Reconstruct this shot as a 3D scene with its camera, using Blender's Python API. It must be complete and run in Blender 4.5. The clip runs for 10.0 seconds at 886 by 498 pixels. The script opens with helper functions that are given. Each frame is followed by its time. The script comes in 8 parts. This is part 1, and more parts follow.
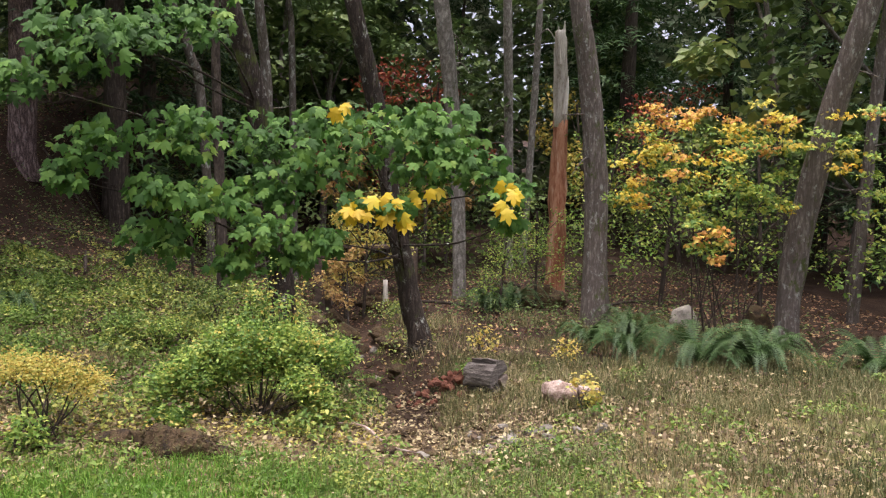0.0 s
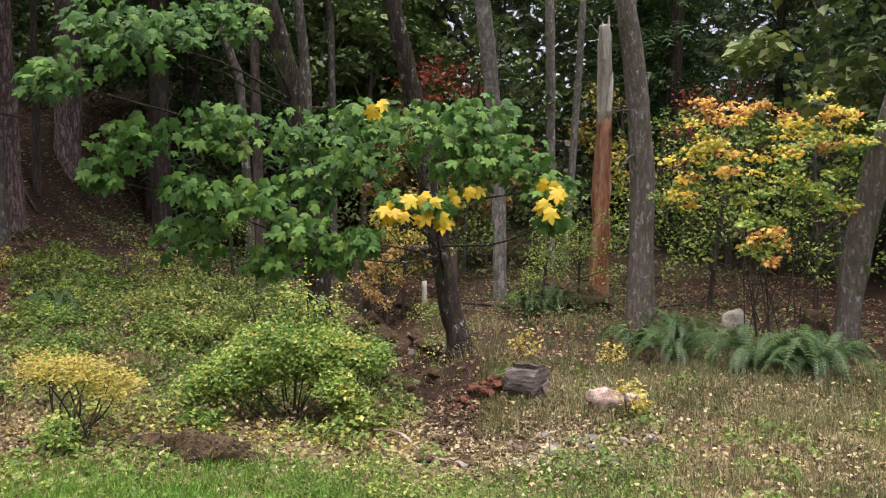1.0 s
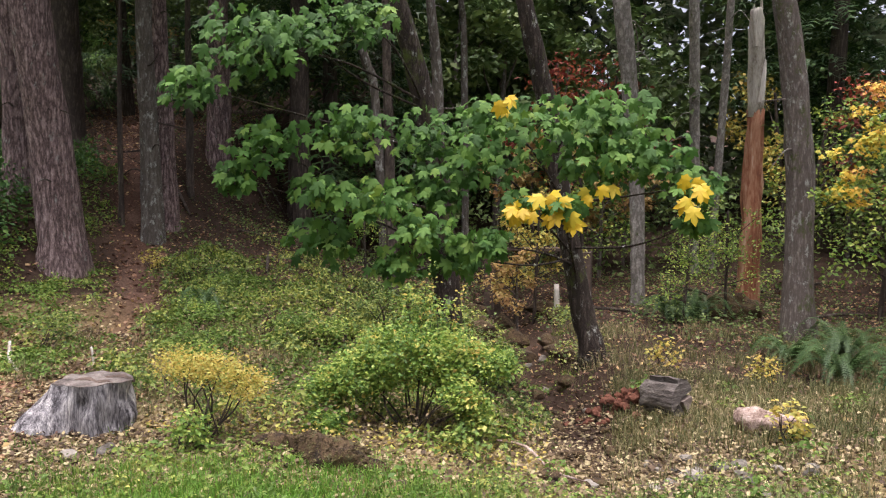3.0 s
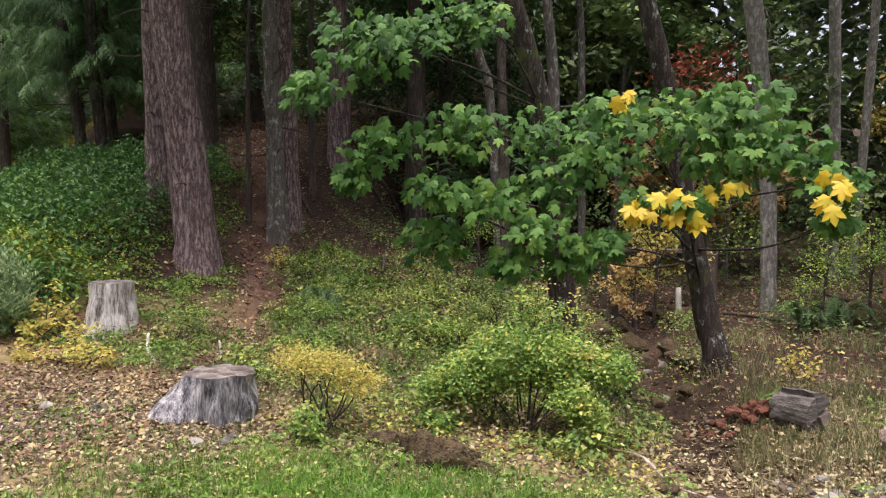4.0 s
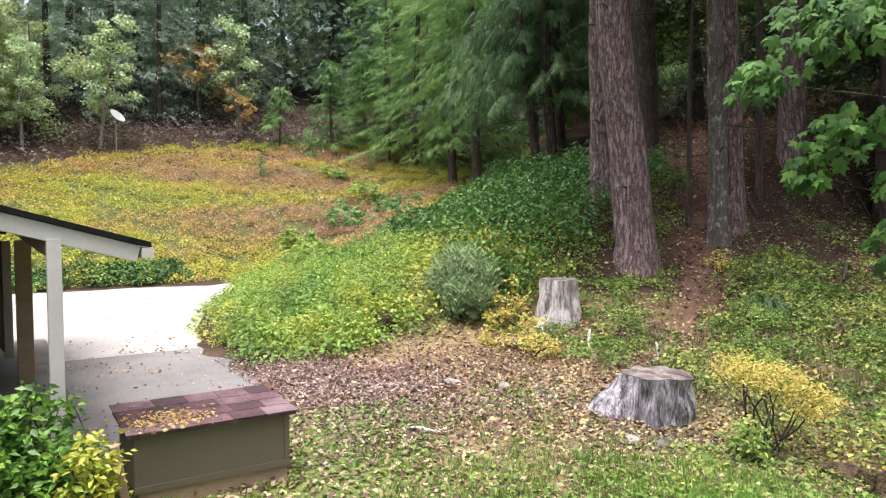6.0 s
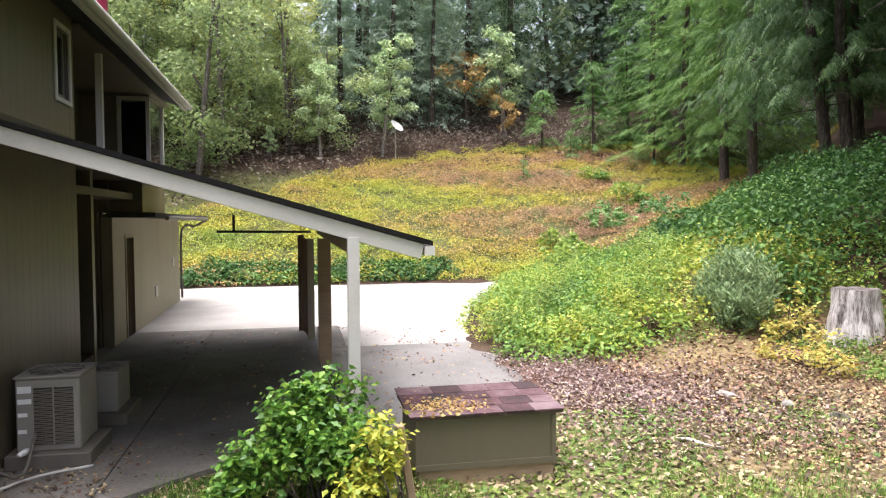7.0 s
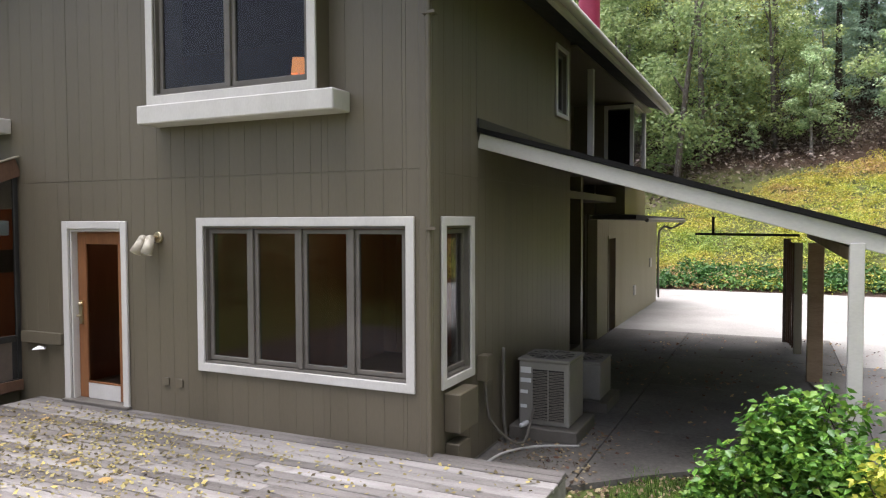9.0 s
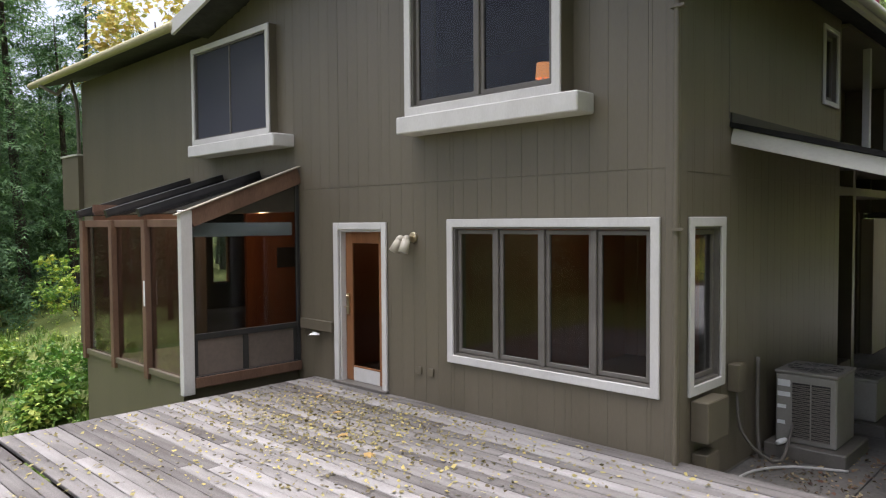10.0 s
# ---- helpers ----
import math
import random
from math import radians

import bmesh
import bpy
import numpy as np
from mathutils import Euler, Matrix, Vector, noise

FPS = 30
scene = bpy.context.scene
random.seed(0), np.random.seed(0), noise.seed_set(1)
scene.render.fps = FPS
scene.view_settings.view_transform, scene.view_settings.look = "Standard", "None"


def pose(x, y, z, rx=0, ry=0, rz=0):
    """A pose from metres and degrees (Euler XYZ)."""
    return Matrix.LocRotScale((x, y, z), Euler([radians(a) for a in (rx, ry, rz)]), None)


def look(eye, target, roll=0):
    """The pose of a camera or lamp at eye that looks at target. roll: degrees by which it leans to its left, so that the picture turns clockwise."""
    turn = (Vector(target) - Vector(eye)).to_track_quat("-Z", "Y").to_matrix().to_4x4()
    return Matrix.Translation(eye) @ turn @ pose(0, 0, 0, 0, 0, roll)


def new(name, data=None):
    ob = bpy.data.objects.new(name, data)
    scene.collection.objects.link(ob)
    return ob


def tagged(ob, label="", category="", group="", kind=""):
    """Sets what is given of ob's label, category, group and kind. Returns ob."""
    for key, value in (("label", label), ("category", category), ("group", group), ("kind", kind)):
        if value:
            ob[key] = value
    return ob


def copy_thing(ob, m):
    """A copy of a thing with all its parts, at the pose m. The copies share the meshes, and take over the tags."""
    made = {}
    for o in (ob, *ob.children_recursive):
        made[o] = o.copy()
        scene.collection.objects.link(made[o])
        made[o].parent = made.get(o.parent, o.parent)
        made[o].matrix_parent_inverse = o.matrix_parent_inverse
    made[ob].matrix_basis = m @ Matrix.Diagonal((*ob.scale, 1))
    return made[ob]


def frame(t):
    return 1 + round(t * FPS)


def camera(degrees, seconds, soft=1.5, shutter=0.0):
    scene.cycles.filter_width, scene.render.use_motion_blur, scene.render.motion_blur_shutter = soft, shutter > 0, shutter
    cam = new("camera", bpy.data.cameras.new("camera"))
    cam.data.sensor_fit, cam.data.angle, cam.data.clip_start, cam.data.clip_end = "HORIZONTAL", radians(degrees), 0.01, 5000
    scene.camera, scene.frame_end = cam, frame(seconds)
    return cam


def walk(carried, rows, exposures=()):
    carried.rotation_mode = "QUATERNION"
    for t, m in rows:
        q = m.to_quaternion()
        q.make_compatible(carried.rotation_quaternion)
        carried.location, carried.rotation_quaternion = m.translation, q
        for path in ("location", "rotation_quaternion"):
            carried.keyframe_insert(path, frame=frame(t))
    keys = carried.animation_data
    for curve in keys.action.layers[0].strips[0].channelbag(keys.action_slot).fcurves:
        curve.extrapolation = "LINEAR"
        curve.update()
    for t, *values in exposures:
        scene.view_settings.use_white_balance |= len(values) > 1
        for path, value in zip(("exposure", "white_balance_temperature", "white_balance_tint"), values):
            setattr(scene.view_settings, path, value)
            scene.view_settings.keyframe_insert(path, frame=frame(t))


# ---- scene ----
cam = camera(63.7, 10.0, 1.2)
PATH = [
    (0, (0.541, -0.023, 2.165), (0.537, 1.975, 2.063), 0.8),
    (0.5, (0.544, 0.17, 2.148), (0.493, 2.166, 2.048), 0.7),
    (1, (0.553, 0.337, 2.141), (0.435, 2.331, 2.04), 0.7),
    (1.5, (0.565, 0.461, 2.152), (0.379, 2.449, 2.049), 0.7),
    (2, (0.582, 0.575, 2.151), (0.302, 2.552, 2.047), 0.6),
    (3.5, (0.611, 0.83, 2.116), (-0.015, 2.727, 2.017), 0.4),
    (4, (0.612, 0.887, 2.117), (-0.186, 2.718, 2.017), 0.3),
    (4.5, (0.598, 0.929, 2.115), (-0.413, 2.652, 2.016), 0.2),
    (5, (0.596, 0.939, 2.127), (-0.632, 2.514, 2.027), 0.2),
    (5.5, (0.585, 0.931, 2.118), (-0.887, 2.282, 2.02), -0.1),
    (7, (0.58, 0.776, 2.103), (-1.377, 1.183, 2.017), -0.3),
    (7.5, (0.572, 0.744, 2.106), (-1.425, 0.806, 2.023), -0.3),
    (8, (0.584, 0.714, 2.109), (-1.394, 0.425, 2.028), -0.3),
    (8.5, (0.591, 0.711, 2.115), (-1.315, 0.109, 2.037), -0.2),
    (9, (0.622, 0.709, 2.122), (-1.188, -0.138, 2.045), -0.2),
    (9.5, (0.677, 0.715, 2.12), (-0.964, -0.426, 2.046), -0.3),
    (10, (0.74, 0.723, 2.137), (-0.699, -0.664, 2.062), -0.4),
]
# the clip's camera opens up as it turns from the woods to the house
EXPOSURES = [(0.0, 1.24, 6500, 20), (2.0, 1.25, 6500, 20), (3.5, 1.26, 6450, 19), (4.0, 1.27, 6450, 18), (5.0, 1.36, 6400, 17), (5.5, 1.52, 6300, 17), (7.0, 1.86, 6250, 18), (7.5, 1.88, 6250, 18), (8.5, 1.72, 6200, 17), (9.5, 1.6, 6050, 16), (10.0, 1.5, 6050, 16)]
walk(cam, [(t, look(eye, target, roll)) for t, eye, target, roll in PATH], EXPOSURES)

# ---- world, sun, exposure ----
SUN_AZ, SUN_EL = math.atan2(-0.05, -0.5), radians(85)   # a veiled sun, almost overhead
world = bpy.data.worlds.new("sky")
scene.world = world
world.use_nodes = True
wn = world.node_tree
wn.nodes.clear()
sky = wn.nodes.new("ShaderNodeTexSky")
sky.sky_type, sky.sun_disc = "NISHITA", False
sky.sun_elevation, sky.sun_rotation = SUN_EL, SUN_AZ
sky.air_density, sky.dust_density, sky.ozone_density = 0.6, 5.0, 0.6
wbg = wn.nodes.new("ShaderNodeBackground")
wbg.inputs["Strength"].default_value = 0.135
wout = wn.nodes.new("ShaderNodeOutputWorld")
veil = wn.nodes.new("ShaderNodeHueSaturation")   # thin cloud greys the blue
veil.inputs["Saturation"].default_value = 0.45
wn.links.new(sky.outputs[0], veil.inputs["Color"])
wn.links.new(veil.outputs[0], wbg.inputs[0])
wn.links.new(wbg.outputs[0], wout.inputs[0])
sun = new("sun", bpy.data.lights.new("sun", "SUN"))
sun.data.energy, sun.data.angle, sun.data.color = 1.85, radians(70), (1.0, 0.97, 0.91)
sun.matrix_world = look((math.sin(SUN_AZ) * 40, math.cos(SUN_AZ) * 40, 40 * math.tan(SUN_EL)), (0, 0, 0))

R = random.Random(7)
G = np.random.default_rng(11)


# ---- materials ----
def node_mat(name):
    m = bpy.data.materials.new(name)
    m.use_nodes = True
    n = m.node_tree.nodes
    return m, n, m.node_tree.links, n["Principled BSDF"]


def ramp_node(n, stops):
    r = n.new("ShaderNodeValToRGB")
    e = r.color_ramp.elements
    while len(e) < len(stops):
        e.new(0.5)
    for k, (p, c) in zip(e, stops):
        k.position, k.color = p, (*c, 1)
    return r


def mapped(n, l, stretch, kind="Object"):
    tc, mp = n.new("ShaderNodeTexCoord"), n.new("ShaderNodeMapping")
    mp.inputs["Scale"].default_value = stretch
    l.new(tc.outputs[kind], mp.inputs[0])
    return mp


def noise_node(n, l, vec, scale, detail=6, rough=0.6):
    t = n.new("ShaderNodeTexNoise")
    t.inputs["Scale"].default_value, t.inputs["Detail"].default_value, t.inputs["Roughness"].default_value = scale, detail, rough
    l.new(vec, t.inputs["Vector"])
    return t


def math_node(n, l, op, a, b):
    m = n.new("ShaderNodeMath")
    m.operation = op
    for k, v in enumerate((a, b)):
        if isinstance(v, (int, float)):
            m.inputs[k].default_value = v
        else:
            l.new(v, m.inputs[k])
    return m.outputs[0]


def surface(name, stops, scale=3.0, fine=40.0, stretch=(1, 1, 1), rough=0.75, bump=0.3, depth=0.01, metal=0.0, piece=0.0, spec=0.4):
    """Two scales of noise over a ramp of colours; piece: how far single objects differ."""
    m, n, l, p = node_mat(name)
    mp = mapped(n, l, stretch)
    a, b = noise_node(n, l, mp.outputs[0], scale), noise_node(n, l, mp.outputs[0], fine, 4)
    v = math_node(n, l, "ADD", math_node(n, l, "MULTIPLY", a.outputs[0], 0.65), math_node(n, l, "MULTIPLY", b.outputs[0], 0.35))
    if piece:
        oi = n.new("ShaderNodeObjectInfo")
        v = math_node(n, l, "ADD", v, math_node(n, l, "MULTIPLY", math_node(n, l, "SUBTRACT", oi.outputs["Random"], 0.5), piece))
    r = ramp_node(n, stops)
    l.new(v, r.inputs[0])
    l.new(r.outputs[0], p.inputs["Base Color"])
    p.inputs["Roughness"].default_value, p.inputs["Metallic"].default_value = rough, metal
    p.inputs["Specular IOR Level"].default_value = spec
    if bump:
        bm_ = n.new("ShaderNodeBump")
        bm_.inputs["Strength"].default_value, bm_.inputs["Distance"].default_value = bump, depth
        l.new(v, bm_.inputs["Height"])
        l.new(bm_.outputs[0], p.inputs["Normal"])
    return m


def bark(name, stops, furrow=9.0, depth=0.03, moss=0.0, pale=0.0, tall=0.16):
    """Bark with upright furrows, pale lichen flecks and moss."""
    m, n, l, p = node_mat(name)
    def ridge(scale, z, detail):
        k = noise_node(n, l, mapped(n, l, (1, 1, z)).outputs[0], scale, detail, 0.6)
        return math_node(n, l, "MINIMUM", math_node(n, l, "MULTIPLY", math_node(n, l, "ABSOLUTE", math_node(n, l, "SUBTRACT", k.outputs[0], 0.5), 0), 7.0), 1.0)
    b = noise_node(n, l, mapped(n, l, (1, 1, 0.6)).outputs[0], 26.0, 8, 0.7)
    deep = math_node(n, l, "MULTIPLY", ridge(furrow * 0.8, tall, 4), math_node(n, l, "ADD", math_node(n, l, "MULTIPLY", ridge(furrow * 1.6, tall * 2.2, 3), 0.6), 0.4))
    v = math_node(n, l, "ADD", math_node(n, l, "MULTIPLY", deep, 0.62), math_node(n, l, "MULTIPLY", b.outputs[0], 0.42))
    r = ramp_node(n, stops)
    l.new(v, r.inputs[0])
    colour = r.outputs[0]
    for amount, tint, sc in ((pale, (0.3, 0.31, 0.28), 7.0), (moss, (0.06, 0.075, 0.02), 2.2)):
        if amount:
            k = noise_node(n, l, mapped(n, l, (1, 1, 0.6)).outputs[0], sc, 8, 0.75)
            kr = ramp_node(n, [(0.62 - amount * 0.3, (0, 0, 0)), (0.70 - amount * 0.3, (1, 1, 1))])
            l.new(k.outputs[0], kr.inputs[0])
            mix = n.new("ShaderNodeMixRGB")
            l.new(kr.outputs[0], mix.inputs[0])
            l.new(colour, mix.inputs[1])
            mix.inputs[2].default_value = (*tint, 1)
            colour = mix.outputs[0]
    l.new(colour, p.inputs["Base Color"])
    p.inputs["Roughness"].default_value = 0.9
    p.inputs["Specular IOR Level"].default_value = 0.2
    bp = n.new("ShaderNodeBump")
    bp.inputs["Strength"].default_value, bp.inputs["Distance"].default_value = 0.9, depth
    l.new(v, bp.inputs["Height"])
    l.new(bp.outputs[0], p.inputs["Normal"])
    return m


def leafy(name, stops, rough=0.5, through_light=0.3, patch=0.0, patch_scale=0.3, whole=0.0, stretch=(1, 1, 1)):
    """Leaves: each island takes its own tone; patch: how far tone follows broad drifts; whole: how far plants differ."""
    m, n, l, p = node_mat(name)
    ge = n.new("ShaderNodeNewGeometry")
    v = ge.outputs["Random Per Island"]
    if patch:
        k = noise_node(n, l, mapped(n, l, stretch).outputs[0], patch_scale, 4, 0.6)
        kk = math_node(n, l, "MULTIPLY", math_node(n, l, "SUBTRACT", k.outputs[0], 0.5), 3.8 * patch)
        v = math_node(n, l, "ADD", math_node(n, l, "ADD", math_node(n, l, "MULTIPLY", v, 1 - patch), kk), patch * 0.5)
    if whole:
        oi = n.new("ShaderNodeObjectInfo")
        v = math_node(n, l, "ADD", math_node(n, l, "MULTIPLY", v, 1 - whole), math_node(n, l, "MULTIPLY", oi.outputs["Random"], whole))
    r = ramp_node(n, stops)
    l.new(v, r.inputs[0])
    l.new(r.outputs[0], p.inputs["Base Color"])
    p.inputs["Roughness"].default_value = rough
    p.inputs["Specular IOR Level"].default_value = 0.35
    tr, mx = n.new("ShaderNodeBsdfTranslucent"), n.new("ShaderNodeMixShader")
    l.new(r.outputs[0], tr.inputs[0])
    mx.inputs[0].default_value = through_light
    l.new(p.outputs[0], mx.inputs[1])
    l.new(tr.outputs[0], mx.inputs[2])
    l.new(mx.outputs[0], n["Material Output"].inputs[0])
    return m


M_FIR = bark("fir_bark", [(0.16, (0.035, 0.024, 0.024)), (0.34, (0.165, 0.115, 0.11)), (0.62, (0.34, 0.25, 0.24)), (0.95, (0.5, 0.4, 0.385))], 12.0, 0.06, 0.0, 0.1, 0.2)
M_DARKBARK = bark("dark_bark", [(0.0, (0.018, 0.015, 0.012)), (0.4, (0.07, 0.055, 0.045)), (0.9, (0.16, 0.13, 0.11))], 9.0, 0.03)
M_PALE = bark("pale_alder_bark", [(0.1, (0.08, 0.07, 0.06)), (0.5, (0.26, 0.24, 0.215)), (0.95, (0.46, 0.44, 0.4))], 8.0, 0.01, 0.1, 0.2, 0.4)
M_LICHEN = bark("lichen_bark", [(0.0, (0.03, 0.025, 0.02)), (0.4, (0.11, 0.095, 0.08)), (0.9, (0.2, 0.18, 0.16))], 11.0, 0.02, 0.0, 0.26)
M_ALDER = bark("alder_bark", [(0.0, (0.05, 0.042, 0.036)), (0.4, (0.12, 0.1, 0.088)), (0.9, (0.24, 0.215, 0.19))], 12.0, 0.014, 0.22, 0.2)
M_MOSSBARK = bark("mossy_bark", [(0.0, (0.014, 0.011, 0.009)), (0.4, (0.036, 0.027, 0.022)), (0.9, (0.1, 0.08, 0.065))], 10.0, 0.025, 0.22, 0.16)
M_SNAG = surface("rotten_wood", [(0.34, (0.05, 0.02, 0.012)), (0.46, (0.24, 0.09, 0.045)), (0.56, (0.38, 0.2, 0.12)), (0.68, (0.55, 0.42, 0.33))], 2.0, 18.0, (1.4, 1.4, 0.2), 0.9, 0.9, 0.04)
M_SNAGTOP = surface("bleached_wood", [(0.34, (0.16, 0.12, 0.09)), (0.5, (0.5, 0.46, 0.4)), (0.7, (0.78, 0.74, 0.68))], 3.0, 30.0, (1.6, 1.6, 0.2), 0.9, 0.9, 0.03)
M_STUMP = surface("weathered_stump", [(0.38, (0.02, 0.018, 0.02)), (0.45, (0.1, 0.094, 0.102)), (0.53, (0.27, 0.26, 0.27)), (0.63, (0.6, 0.58, 0.57))], 3.4, 22.0, (3.2, 3.2, 0.45), 0.85, 1.0, 0.05)
M_STUMP_PALE = surface("bleached_stump", [(0.38, (0.05, 0.04, 0.036)), (0.45, (0.24, 0.21, 0.19)), (0.53, (0.52, 0.48, 0.45)), (0.66, (0.78, 0.74, 0.7))], 3.4, 22.0, (3.0, 3.0, 0.4), 0.85, 1.0, 0.05)
M_SPLIT = surface("split_wood", [(0.34, (0.015, 0.012, 0.01)), (0.5, (0.1, 0.085, 0.075)), (0.7, (0.3, 0.27, 0.24))], 2.0, 12.0, (1.2, 1.2, 9), 0.9, 1.0, 0.03)
M_TAN = surface("bare_timber", [(0.3, (0.22, 0.15, 0.085)), (0.7, (0.44, 0.32, 0.2))], 3.0, 50.0, (1, 0.2, 1), 0.8, 0.4, 0.006)
M_CUT = surface("cut_wood", [(0.3, (0.1, 0.075, 0.06)), (0.55, (0.24, 0.19, 0.165)), (0.75, (0.4, 0.34, 0.3))], 5.0, 60.0, (1, 1, 1), 0.9, 0.6, 0.01)
M_STUMPTOP = surface("weathered_cut", [(0.32, (0.02, 0.016, 0.014)), (0.5, (0.12, 0.1, 0.09)), (0.7, (0.3, 0.27, 0.24))], 6.0, 50.0, (1, 1, 1), 0.9, 0.9, 0.02)
M_LOG = surface("log_bark", [(0.34, (0.05, 0.032, 0.024)), (0.47, (0.22, 0.15, 0.12)), (0.58, (0.46, 0.36, 0.31)), (0.7, (0.66, 0.56, 0.5))], 6.0, 50.0, (1, 1, 1), 0.9, 1.0, 0.04)
M_DARKWOOD = surface("rotting_wood", [(0.3, (0.03, 0.022, 0.018)), (0.6, (0.14, 0.1, 0.08)), (0.8, (0.28, 0.24, 0.2))], 6.0, 50.0, (1, 1, 1), 0.9, 0.7, 0.02)
M_REDROT = surface("red_rot", [(0.3, (0.07, 0.025, 0.016)), (0.6, (0.2, 0.08, 0.05)), (0.8, (0.32, 0.18, 0.1))], 9.0, 50.0, (1, 1, 1), 0.95, 0.8, 0.02)
M_ROCK = surface("stone", [(0.3, (0.04, 0.035, 0.029)), (0.5, (0.15, 0.135, 0.115)), (0.75, (0.36, 0.33, 0.285))], 4.0, 40.0, (1, 1, 1), 0.85, 0.6, 0.02, piece=0.28)
M_MOSSROCK = surface("mossy_stone", [(0.36, (0.012, 0.009, 0.006)), (0.46, (0.046, 0.029, 0.014)), (0.53, (0.09, 0.056, 0.028)), (0.6, (0.06, 0.058, 0.018)), (0.72, (0.19, 0.17, 0.135))], 7.0, 60.0, (1, 1, 1), 0.95, 1.0, 0.05)

